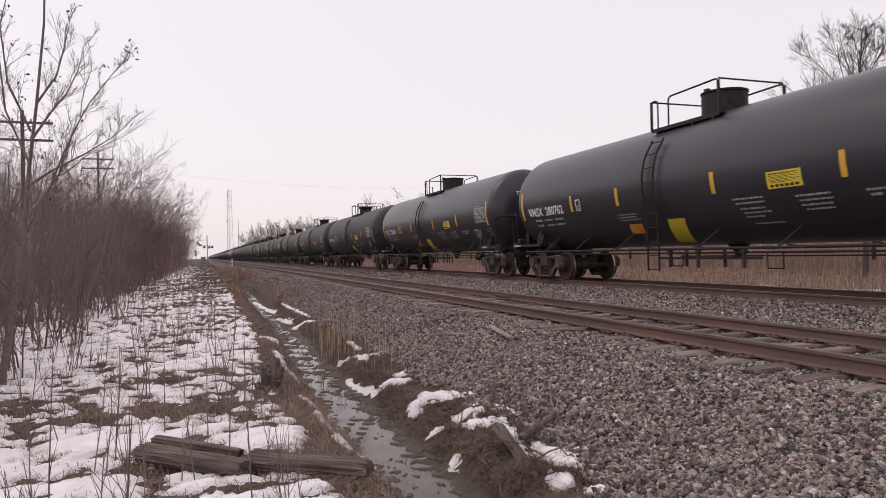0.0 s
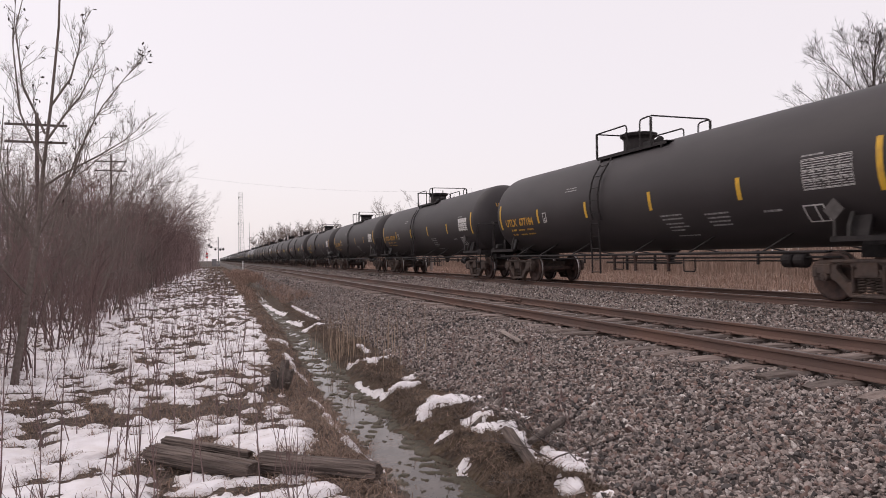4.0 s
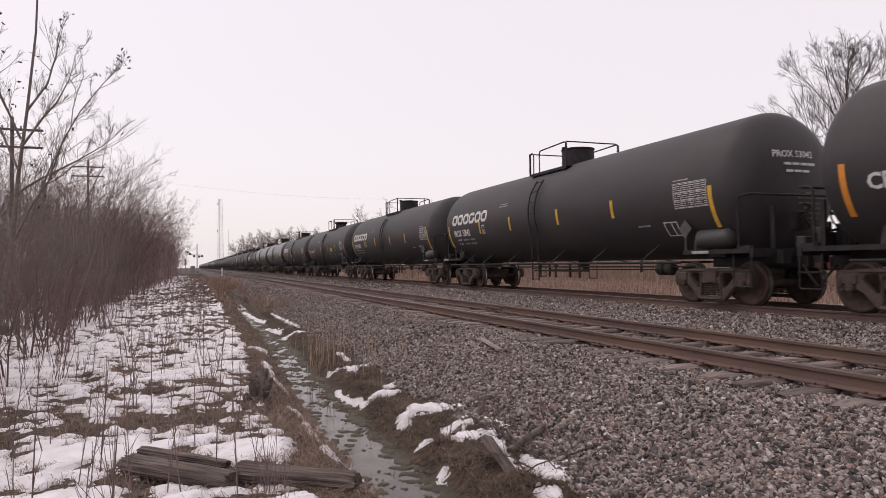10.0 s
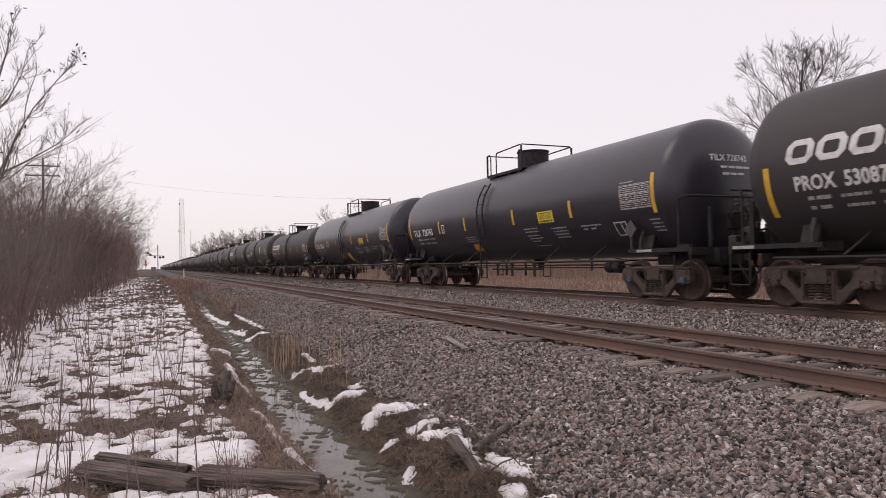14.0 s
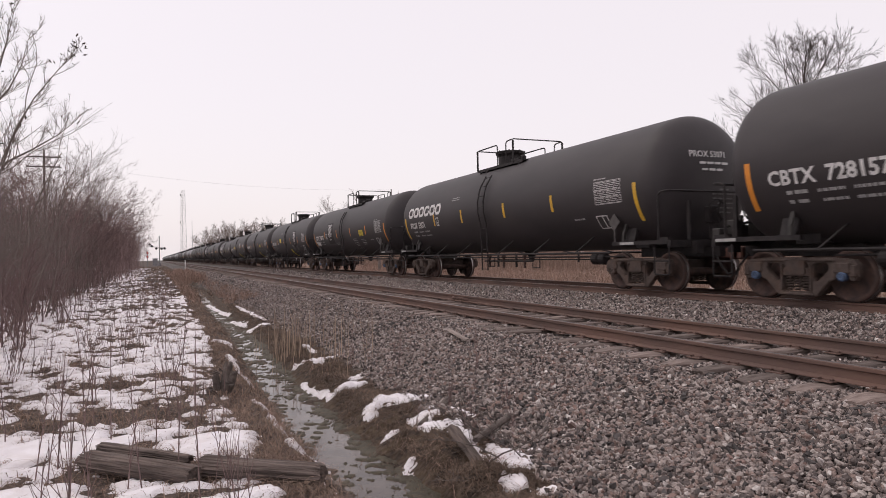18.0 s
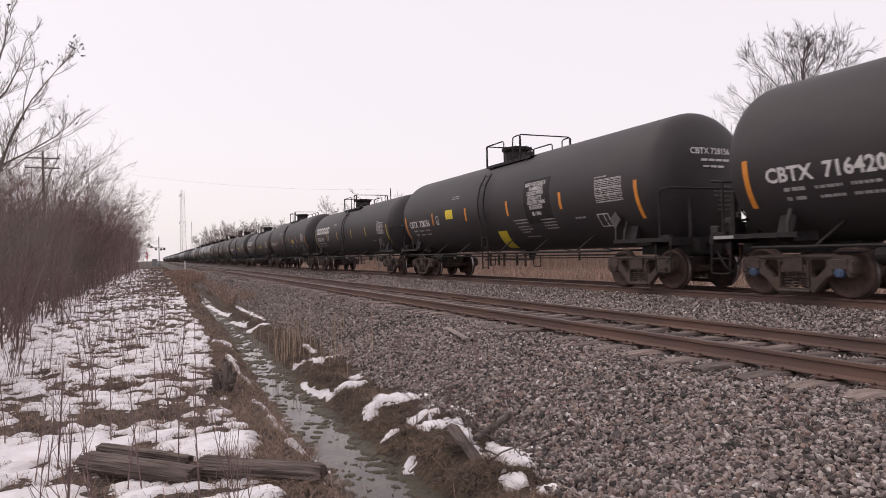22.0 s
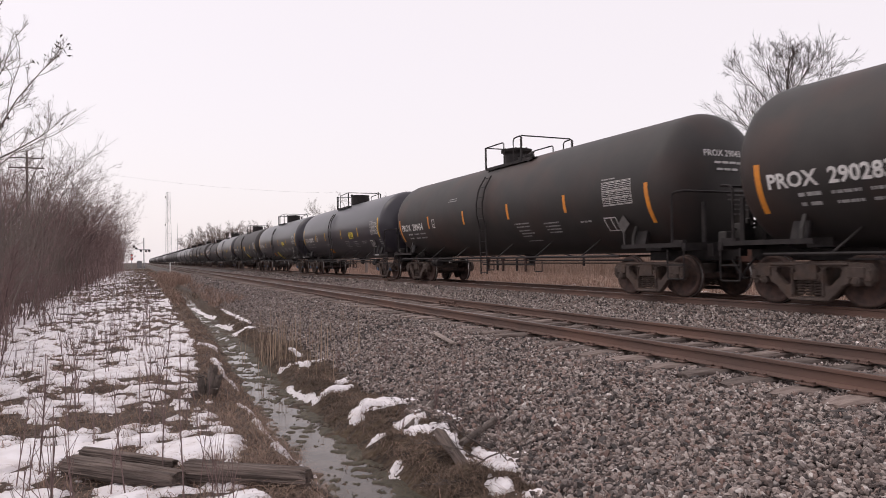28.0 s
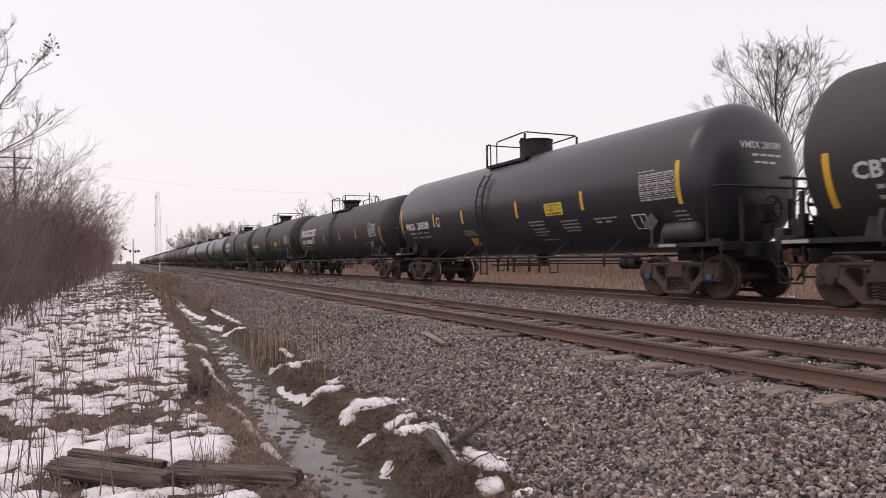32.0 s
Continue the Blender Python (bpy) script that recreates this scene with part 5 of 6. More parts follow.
# where thin snow is left along the banks: a line and a width for each patch
NEAR_SNOW = ((2.12, 6.95, 2.42, 7.24, 0.09), (2.36, 7.16, 2.78, 6.96, 0.10), (2.42, 6.28, 2.72, 6.36, 0.12), (2.70, 6.28, 2.86, 5.85, 0.09), (2.35, 5.78, 2.50, 5.66, 0.09), (2.54, 5.60, 2.48, 5.15, 0.08),
             (2.48, 4.80, 2.62, 4.58, 0.13), (2.62, 4.98, 2.70, 4.60, 0.09), (1.95, 5.40, 2.02, 5.46, 0.07), (2.35, 4.30, 2.46, 4.26, 0.06), (2.52, 4.02, 2.58, 3.94, 0.07), (2.05, 6.15, 2.12, 6.10, 0.05),
             (2.84, 4.76, 2.88, 4.72, 0.05), (1.12, 5.85, 1.32, 5.95, 0.08), (1.31, 5.6, 1.25, 5.1, 0.07), (1.05, 7.9, 1.22, 7.6, 0.06), (1.1, 7.0, 1.22, 6.4, 0.06))
FAR_SNOW = ((1.94, 9.50, 2.05, 8.50, 0.075), (2.05, 8.40, 2.53, 8.50, 0.065), (2.45, 8.85, 2.68, 9.0, 0.08), (2.32, 10.45, 2.74, 10.65, 0.11), (2.11, 11.06, 2.37, 10.24, 0.06), (2.59, 12.5, 2.58, 11.78, 0.07),
            (2.09, 20.29, 2.25, 18.72, 0.12), (2.16, 17.37, 2.65, 17.42, 0.12), (2.67, 24.54, 2.74, 18.71, 0.10), (1.97, 28.0, 2.14, 22.64, 0.13), (1.08, 13.79, 1.34, 13.65, 0.08), (1.1, 11.5, 1.2, 9.5, 0.06))


def bank_snow(x, y):
    s = 0 * x - 1.6
    for ax, ay, bx, by, wide in NEAR_SNOW + FAR_SNOW:
        ux, uy = bx - ax, by - ay
        u = np.clip(((x - ax) * ux + (y - ay) * uy) / (ux * ux + uy * uy), 0, 1)
        far = np.hypot(x - ax - u * ux, (y - ay - u * uy) * 0.42)
        s = np.maximum(s, 0.50 - far / wide * 0.75)
    return s + 0.30 * waves(x * 0.7, y * 1.2, 0.24, 35, 5) + 0.26 * waves(x * 0.8, y, 0.09, 36, 3)


def algae(x, y):
    """Above 0 where weed and algae break the water, most of all along the stony bank."""
    d = ditch_x(y)
    return -0.38 + 0.75 * smooth(d + 0.05, d + 0.3, x) + 0.35 * smooth(d - 0.12, d - 0.32, x) + 0.35 * smooth(9, 17, y) + 0.62 * waves(x * 0.75, y * 0.9, 0.42, 37, 4) + 0.5 * waves(x * 0.7, y, 0.15, 39, 3)


def sheet(name, x_steps, y_steps, depth, thick, label, material, category, floor=ground_z):
    """A thin, ragged layer on the ground wherever depth is above 0."""
    gx, gy = np.meshgrid(x_steps, y_steps)
    h = depth(gx, gy)
    gz = floor(gx, gy) + np.where(h > 0, np.minimum(thick, thick * 2.4 * h) + 0.008, np.maximum(h, -0.3) * 0.12)
    n = len(x_steps)
    ii = (np.arange(len(y_steps) - 1)[:, None] * n + np.arange(n - 1)[None]).ravel()
    hf = h.ravel()
    keep = (np.maximum.reduce([hf[ii], hf[ii + 1], hf[ii + n], hf[ii + n + 1]]) > -0.05)
    ii = ii[keep]
    faces = np.c_[ii, ii + 1, ii + n + 1, ii + n]
    used, inv = np.unique(faces, return_inverse=True)
    v = np.c_[gx.ravel(), gy.ravel(), gz.ravel()][used]
    return tagged(new(name, mesh_from(name, v, inv.reshape(-1, 4), material, True)), label, category, kind="stuff")


sheet("snow", np.array([-v for v in graded(9.0, 16, 0.06, 1.04)[:0:-1]] + np.arange(-9, -3, 0.05).tolist() + np.arange(-3, 1.3, 0.034).tolist()), np.array(np.arange(-8, 2.2, 0.05).tolist() + np.arange(2.2, 9, 0.034).tolist() + np.arange(9, 13, 0.045).tolist() + graded(13.05, 140, 0.06, 1.028)), snow_depth, 0.035, "patchy old snow melting off brown grass", SNOW, "snow")
sheet("bank_snow", np.arange(1.0, 3.1, 0.02), np.array(np.arange(3.8, 12.5, 0.022).tolist() + graded(12.52, 28, 0.03, 1.008)), bank_snow, 0.034, "thin ragged patches of melting snow along the ditch bank", SNOW, "snow")
sheet("field_snow", np.arange(17, 30, 0.4), np.arange(-5, 90, 0.5), lambda x, y: waves(x * 0.6, y, 5.0, 51, 4) - 0.75, 0.04, "thin snow remains in the straw field", SNOW, "snow")
sheet("algae_mat", np.arange(1.1, 2.5, 0.014), np.array(np.arange(4.0, 10, 0.018).tolist() + graded(10.02, 26, 0.02, 1.008)), algae, 0.006, "brown-green weed and algae mats on the ditch water", ALGAE, "algae",
      lambda x, y: 0 * x + WATER_Z)


def blades(name, spots, n, height, width, lean, material, label, category="grass", seed=1, droop=0.35):
    """Tufts of narrow bent blades standing at the given places."""
    r = np.random.RandomState(seed)
    m = len(spots) * n
    base = np.repeat(np.asarray(spots, float), n, axis=0)
    base[:, :2] += r.normal(0, 0.035 + 0.12 * height, (m, 2))
    h = height * r.uniform(0.35, 1.1, m)
    a = r.uniform(0, 6.28, m)
    ln = lean * r.uniform(0.2, 1.4, m)
    way = np.c_[np.cos(a) * ln, np.sin(a) * ln, np.ones(m)]
    mid = base + way * (h * 0.55)[:, None]
    tip = mid + np.c_[np.cos(a) * (ln + droop), np.sin(a) * (ln + droop), 0.7 - droop * np.ones(m)] * (h * 0.5)[:, None]
    s = np.c_[-np.sin(a), np.cos(a), 0 * a] * (width * r.uniform(0.6, 1.3, m))[:, None]
    v = np.stack([base - s, base + s, mid + s * 0.7, mid - s * 0.7, tip], 1).reshape(-1, 3)
    k = np.arange(m) * 5
    f = [(p, p + 1, p + 2, p + 3) for p in k.tolist()] + [(p + 3, p + 2, p + 4) for p in k.tolist()]
    return tagged(new(name, mesh_from(name, v, f, material)), label, category, kind="stuff")


def spots_where(n, x0, x1, y0, y1, keep, seed, power=1.6):
    r = np.random.RandomState(seed)
    y = y0 + (y1 - y0) * r.uniform(0, 1, n) ** power
    x = r.uniform(x0, x1, n)
    k = keep(x, y, r)
    x, y = x[k], y[k]
    return np.c_[x, y, ground_z(x, y) - 0.01]


blades("dead_grass", spots_where(25000, -7, 1.1, 2.4, 34, lambda x, y, r: snow_depth(x, y) < 0.2, 61), 7, 0.10, 0.0028, 1.5, GRASS, "matted brown dead grass between the snow patches", seed=2, droop=0.8)
blades("grass_litter", spots_where(9000, -7, 1.2, 2.4, 22, lambda x, y, r: snow_depth(x, y) < 0.0, 62), 5, 0.15, 0.0026, 1.0, STRAW, "bent dry grass stalks", seed=3, droop=0.7)
blades("bank_grass", spots_where(7500, 0.2, 1.7, 3.0, 45, lambda x, y, r: np.abs(x - ditch_x(y) + 0.62) < 0.26, 63), 7, 0.12, 0.0026, 1.3, GRASS, "dry brown grass hanging over the ditch's edge", seed=4, droop=0.9)
blades("bank_straw", spots_where(1500, 0.2, 1.7, 5.0, 45, lambda x, y, r: np.abs(x - ditch_x(y) + 0.62) < 0.22, 64), 5, 0.16, 0.0024, 1.0, STRAW, "pale bent grass along the ditch's edge", seed=5, droop=0.7)
blades("debris_grass", spots_where(17000, 1.7, 3.2, 3.6, 26, lambda x, y, r: (np.abs(x - ditch_x(y) - 0.72) < 0.30 + 0.1 * waves(x, y, 0.6, 97)) & (bank_snow(x, y) < -0.15), 65), 7, 0.075, 0.003, 1.6, MOSS_GRASS, "dark matted grass and roots on the ditch's mossy bank", seed=6, droop=1.0)
blades("bank_stalks", spots_where(900, 1.7, 3.0, 3.6, 26, lambda x, y, r: np.abs(x - ditch_x(y) - 0.7) < 0.32, 96), 4, 0.12, 0.0024, 1.2, STRAW, "thin bent straw on the mossy bank", seed=16, droop=0.9)
blades("ditch_weed", spots_where(2600, 1.0, 2.6, 4.0, 20, lambda x, y, r: (np.abs(x - ditch_x(y)) < 0.36) & (algae(x, y) > -0.1), 66) + (0, 0, 0.03), 3, 0.05, 0.003, 1.6, MOSS_GRASS, "dark sunken weeds breaking the water", seed=7, droop=1.0)
blades("reeds", spots_where(38, 1.95, 2.5, 10.4, 13.6, lambda x, y, r: waves(x, y, 0.5, 98) > 0.0, 67, 1.0), 3, 1.25, 0.0055, 0.14, REED, "tall dry reed stalks by the ditch", seed=8, droop=0.15)
blades("reeds", spots_where(28, 2.2, 3.1, 9.2, 13.8, lambda x, y, r: x > 0, 99, 1.0), 2, 1.1, 0.0048, 0.12, REED, "thin pale reed stalks on the stony bank", seed=18, droop=0.12)
blades("far_grass", spots_where(5200, -6, 2.6, 32, 170, lambda x, y, r: r.uniform(size=len(x)) < 0.75, 88, 1.5), 6, 0.22, 0.012, 0.9, GRASS, "dead grass along the path farther on", seed=21, droop=0.6)
blades("far_bank_straw", spots_where(1500, 1.2, 3.6, 26, 110, lambda x, y, r: np.abs(x - ditch_x(y) - 0.1) > 0.45, 89, 1.3), 6, 0.38, 0.009, 0.5, STRAW, "tan dead grass along the far ditch", seed=22, droop=0.4)
blades("cattails", spots_where(340, 1.9, 3.6, 52, 82, lambda x, y, r: x < 3.6, 68, 1.0), 9, 0.95, 0.012, 0.25, STRAW, "tan clump of tall dead grass", seed=9, droop=0.3)
blades("field_grass", spots_where(15000, 15.8, 40, -6, 120, lambda x, y, r: r.uniform(size=len(x)) < np.clip(1.6 - (x - 16) / 18, 0.15, 1), 69, 1.3), 5, 0.75, 0.012, 0.25, STRAW, "tall straw-coloured grass in the field beyond the line", seed=10, droop=0.3)
blades("field_brush", spots_where(8000, 34, 70, -4, 170, lambda x, y, r: x > 36, 76, 1.2), 6, 4.2, 0.016, 0.25, FIELD_BRUSH, "tall brown brush at the field's far edge", "brush", seed=12, droop=0.2)
blades("far_grove_twigs", spots_where(1300, 17, 50, 206, 236, lambda x, y, r: x > 16, 86, 1.0), 24, 9.5, 0.06, 0.35, FAR_TWIG, "dense mass of bare twigs in the far grove", "trees", seed=17, droop=0.1)
blades("far_field_grass", spots_where(6000, 16, 90, 60, 420, lambda x, y, r: x > 16, 70, 1.0), 4, 0.9, 0.04, 0.25, STRAW, "pale grass farther out in the field", seed=11, droop=0.3)


def stones(name, n, area, material, label, seed, size=(0.022, 0.042), power=1.5, keep=None, lift=0.0, heap=0.0, lumps=False):
    """Crushed stones: each an angular lump of eight or twelve corners, lying any way up."""
    r = np.random.RandomState(seed)
    cube = np.array([(-1, -1, -1), (1, -1, -1), (1, 1, -1), (-1, 1, -1), (-1, -1, 1), (1, -1, 1), (1, 1, 1), (-1, 1, 1)]) * 0.72
    tri = np.array([(0, 2, 1), (0, 3, 2), (4, 5, 6), (4, 6, 7), (0, 1, 5), (0, 5, 4), (1, 2, 6), (1, 6, 5), (2, 3, 7), (2, 7, 6), (3, 0, 4), (3, 4, 7)])
    if lumps:
        g = (1 + 5 ** 0.5) / 2
        cube = np.array([(-1, g, 0), (1, g, 0), (-1, -g, 0), (1, -g, 0), (0, -1, g), (0, 1, g), (0, -1, -g), (0, 1, -g), (g, 0, -1), (g, 0, 1), (-g, 0, -1), (-g, 0, 1)]) * 0.58
        tri = np.array([(0, 11, 5), (0, 5, 1), (0, 1, 7), (0, 7, 10), (0, 10, 11), (1, 5, 9), (5, 11, 4), (11, 10, 2), (10, 7, 6), (7, 1, 8),
                        (3, 9, 4), (3, 4, 2), (3, 2, 6), (3, 6, 8), (3, 8, 9), (4, 9, 5), (2, 4, 11), (6, 2, 10), (8, 6, 7), (9, 8, 1)])
    corners = len(cube)
    x0, x1, y0, y1 = area
    y = y0 + (y1 - y0) * r.uniform(0, 1, n) ** power
    x = r.uniform(x0, x1, n)
    if keep is not None:
        k = keep(x, y)
        x, y = x[k], y[k]
        n = len(x)
    z = ground_z(x, y) + lift + heap * r.uniform(0, 1, n) ** 2
    big = (size[0] + (size[1] - size[0]) * r.uniform(0, 1, n) ** 1.6)[:, None]
    sc = big * np.c_[r.uniform(0.9, 1.6, n), r.uniform(0.7, 1.1, n), r.uniform(0.5, 0.9, n)]
    v = cube[None] * (1 + r.uniform(-0.5, 0.28, (n, corners, 3))) * sc[:, None]
    q = r.normal(0, 1, (n, 4)) * (1, 0.8, 0.8, 1)
    q /= np.linalg.norm(q, axis=1)[:, None]
    w_, x_, y_, z_ = q.T
    rot = np.stack([np.stack([1 - 2 * (y_ ** 2 + z_ ** 2), 2 * (x_ * y_ - z_ * w_), 2 * (x_ * z_ + y_ * w_)], -1),
                    np.stack([2 * (x_ * y_ + z_ * w_), 1 - 2 * (x_ ** 2 + z_ ** 2), 2 * (y_ * z_ - x_ * w_)], -1),
                    np.stack([2 * (x_ * z_ - y_ * w_), 2 * (y_ * z_ + x_ * w_), 1 - 2 * (x_ ** 2 + y_ ** 2)], -1)], 1)
    v = np.einsum("nij,nkj->nki", rot, v) + np.c_[x, y, z + sc[:, 2] * r.uniform(-0.1, 1.0, n)][:, None]
    f = (tri[None] + (np.arange(n) * corners)[:, None, None]).reshape(-1, 3)
    return tagged(new(name, mesh_from(name, v.reshape(-1, 3), f, material)), label, "gravel", kind="stuff")


def off_ties(x):
    return (x < 4.95) | (x > 7.55)


def between_ties(x, y):
    """True off the ties of the near track, and for a few stones that lie on them."""
    rows = np.array(TIE_ROWS[70])
    gap = np.min(np.abs(y[:, None] - rows[None]), axis=1)
    return (gap > 0.12) | (np.random.RandomState(6).uniform(size=len(y)) < 0.06) | (x < 4.95)


def on_bank(x, y):
    return x > ditch_x(y) + 1.02 + 0.22 * waves(x * 0, y, 1.0, 95) - 0.3 * smooth(12, 20, y)


def bare_of_ties(x, y):
    """True on the bank and clear of the ends of the near track's ties."""
    return on_bank(x, y) & ((x < 4.85) | between_ties(np.where(x > 4.85, 5.2, x), y))


stones("ballast", 9000, (3.0, 5.4, 1.9, 3.1), STONE, "grey crushed stone ballast", 82, (0.0095, 0.027), power=1.0, keep=bare_of_ties, heap=0.028, lumps=True)
stones("ballast", 92000, (2.4, 5.4, 3.0, 11.5), STONE, "grey crushed stone ballast", 71, (0.0095, 0.0275), keep=bare_of_ties, power=1.35, heap=0.028, lumps=True)
stones("pink_ballast", 3500, (2.4, 5.2, 3.0, 11.5), STONE_PINK, "pinkish stones among the grey ballast", 72, (0.012, 0.032), keep=bare_of_ties, power=1.25, heap=0.03)
stones("dark_ballast", 7000, (2.4, 5.2, 3.0, 12.5), STONE_DARK, "dark wet stones among the grey ballast", 78, (0.012, 0.032), keep=bare_of_ties, power=1.25, heap=0.03)
stones("pale_ballast", 2500, (2.6, 10.9, 3.0, 20), STONE_LIGHT, "paler stones in the ballast", 75, (0.011, 0.030), keep=bare_of_ties, power=1.3, heap=0.035)
stones("ballast", 42000, (2.4, 5.4, 9.0, 36), STONE, "grey crushed stone ballast", 73, (0.013, 0.031), keep=bare_of_ties, power=1.4, heap=0.024)
stones("far_ballast", 11000, (2.6, 10.9, 30, 75), STONE, "grey crushed stone ballast farther along", 79, (0.03, 0.06), keep=lambda x, y: on_bank(x, y) & off_ties(x), power=1.2)
stones("crib_ballast", 30000, (4.9, 7.9, 2.0, 30), STONE_PALE, "stones between the ties", 77, (0.011, 0.026), heap=0.022, lift=0.008, keep=between_ties)
stones("ballast", 34000, (7.5, 11.0, 4.0, 34), STONE_PALE, "grey crushed stone ballast between the tracks", 74, (0.012, 0.030), power=1.4, heap=0.02)


# ---- timber lying about ----
def log_mesh(length, r, seed, material, flat=0.8, ragged=0.05):
    """A split, weathered beam along x with cracks along the grain and broken ends."""
    rr = np.random.RandomState(seed)
    n, k = 28, 40
    v = []
    for i in range(n):
        u = i / (n - 1)
        for j in range(k):
            a = 2 * math.pi * j / k
            ca, sa = math.cos(a), math.sin(a)
            rad = r * (0.92 + 0.16 * noise.noise((ca * 1.3, sa * 1.3 + seed * 3.1, u * 2.2)) + 0.10 * noise.noise((ca * 5.5, sa * 5.5 + seed, u * 1.4)) - 0.11 * max(0.0, 0.25 - abs(noise.noise((ca * 3.1 + 7, sa * 3.1 + seed, u * 0.7)))) * 4)
            x = (u - 0.5) * length
            if i in (0, n - 1):
                x += rr.uniform(-0.5, 0.5) * ragged
                rad *= 0.93
            v.append((x, rad * math.cos(a), rad * flat * math.sin(a)))
    f = [(i * k + j, i * k + (j + 1) % k, (i + 1) * k + (j + 1) % k, (i + 1) * k + j) for i in range(n - 1) for j in range(k)]
    f += [tuple(range(k))[::-1], tuple(range((n - 1) * k, n * k))]
    return mesh_from("log", v, f, material)


def lay(name, mesh, a, b, label, category, group="", roll=0.0):
    """Lay a beam that is built along x from a to b."""
    a, b = Vector(a), Vector(b)
    ob = tagged(new(name, mesh), label, category, group)
    ob.matrix_world = Matrix.Translation((a + b) / 2) @ (b - a).to_track_quat("X", "Z").to_matrix().to_4x4() @ pose(0, 0, 0, roll)
    return ob


lay("old_beam", log_mesh(1.02, 0.115, 1, OLD_WOOD, 0.75), (-0.50, 5.85, -0.52), (0.30, 5.12, -0.56), "split weathered grey timber beam half sunk in snow", "timber", "old beams by the ditch")
lay("old_beam", log_mesh(0.85, 0.05, 4, OLD_WOOD, 0.8), (-0.38, 5.95, -0.47), (0.24, 5.40, -0.50), "long grey splinter lying on an old beam", "timber", "old beams by the ditch")
lay("old_beam", log_mesh(0.92, 0.105, 2, OLD_WOOD, 0.85), (0.33, 5.27, -0.53), (1.10, 4.76, -0.56), "weathered grey timber beam reaching over the ditch's edge", "timber", "old beams by the ditch")
stump = tagged(new("rotten_stump"), "dark rotten stump with torn roots by the ditch", "stump")
stump.location, stump.scale = (0.76, 8.5, -0.62), (0.82, 0.82, 0.78)
for k, (x, y, lx, ly, h, r) in enumerate(((0, 0, 0.08, 0.05, 0.42, 0.08), (-0.06, 0.02, -0.03, 0.0, 0.26, 0.075), (0.06, -0.03, 0.08, 0.0, 0.30, 0.07), (-0.08, -0.08, -0.10, -0.1, 0.12, 0.07), (0.03, -0.1, 0.03, -0.12, 0.18, 0.075))):
    root = part("torn_root", log_mesh(h + 0.12, r, 40 + k, DARK_WOOD, 0.8, 0.10), None, stump)
    root.matrix_basis = Matrix.Translation((x + lx / 2, y + ly / 2, h / 2 - 0.04)) @ Vector((lx, ly, h)).to_track_quat("X", "Z").to_matrix().to_4x4()
for k in range(7):
    w = Wood(400 + k)
    a = k * 0.9
    w.branch((0.05 * math.cos(a), 0.05 * math.sin(a), 0.2 + 0.03 * k), (math.cos(a), math.sin(a), 0.5), 0.15, 0.014, 1, 0.8, 3)
    part("twig", w.mesh("twig", DARK_WOOD), None, stump)
lay("broken_board", log_mesh(0.62, 0.06, 5, OLD_WOOD, 0.4, 0.08), (2.40, 5.40, -0.50), (2.36, 4.72, -0.68), "broken grey board leaning on the ditch bank", "board")
lay("fallen_branch", log_mesh(0.75, 0.035, 6, DARK_WOOD, 1.0), (2.38, 6.05, -0.63), (2.86, 6.5, -0.52), "dark wet branch on the stony bank", "branch", "branches on the bank")
lay("fallen_branch", log_mesh(0.6, 0.03, 7, DARK_WOOD, 1.0), (2.55, 5.15, -0.56), (2.95, 5.4, -0.5), "dark wet branch in melting snow", "branch", "branches on the bank")
lay("fallen_branch", log_mesh(0.5, 0.028, 9, DARK_WOOD, 1.0), (1.18, 4.95, -0.66), (1.38, 4.5, -0.8), "black wet branch at the water's edge", "branch", "branches on the bank")
lay("loose_board", log_mesh(1.05, 0.055, 10, PALE_WOOD, 0.35, 0.03), (4.32, 9.75, -0.195), (4.15, 8.75, -0.235), "pale grey board lying on the ballast", "board")


for k, (x, y, s) in enumerate(((2.6, 4.7, 0.5), (2.55, 5.5, 0.6), (2.75, 6.3, 0.7), (2.3, 6.0, 0.4), (2.9, 8.2, 0.8), (3.3, 6.0, 0.7), (3.6, 7.4, 0.8), (2.95, 5.4, 0.5), (2.7, 9.6, 0.8))):
    place_shrub("dry_weed", WEEDS[k % 6], x, y, s, "thin dry weed stems on the stony bank", "weed", "weeds on the bank")


def fallen_twig(x, y, turn, length, seed):
    """A thin dead branch lying on the bank, with its side twigs in the air."""
    w_ = Wood(seed, 0.0025)
    w_.branch((0, 0, 0.02), (math.cos(turn), math.sin(turn), 0.22), length, 0.008, 2, 0.8, 5, 0.05, 0.16, 0.5)
    ob = tagged(new("fallen_twig", w_.mesh("fallen_twig", DARK_WOOD)), "thin dark dead branch lying on the ditch bank", "branch", "branches on the bank")
    ob.location = (x, y, float(ground_z(x, y)))


for k, (x, y, turn, length) in enumerate(((2.50, 4.70, 2.2, 0.55), (2.35, 4.55, 0.4, 0.6), (2.62, 5.30, 1.9, 0.5), (2.72, 4.95, 2.9, 0.6), (2.30, 5.00, 1.2, 0.5), (2.55, 5.65, 0.2, 0.5), (2.62, 4.40, 1.5, 0.6),
                                           (2.45, 4.25, 2.7, 0.5), (2.80, 6.05, 2.4, 0.5), (2.48, 6.65, 0.9, 0.45))):
    fallen_twig(x, y, turn, length, 500 + k)


def tall_stem(x, y, h, seed):
    w_ = Wood(seed)
    w_.branch((0, 0, -0.05), (0.01, 0, 1), h, 0.0065, 1, 0.35, 5, 0.5, 0.02, 0.16)
    ob = tagged(new("sapling", w_.mesh("sapling", TWIG)), "single thin brown sapling stem", "sapling", "saplings on the path")
    ob.location = (x, y, float(ground_z(x, y)))


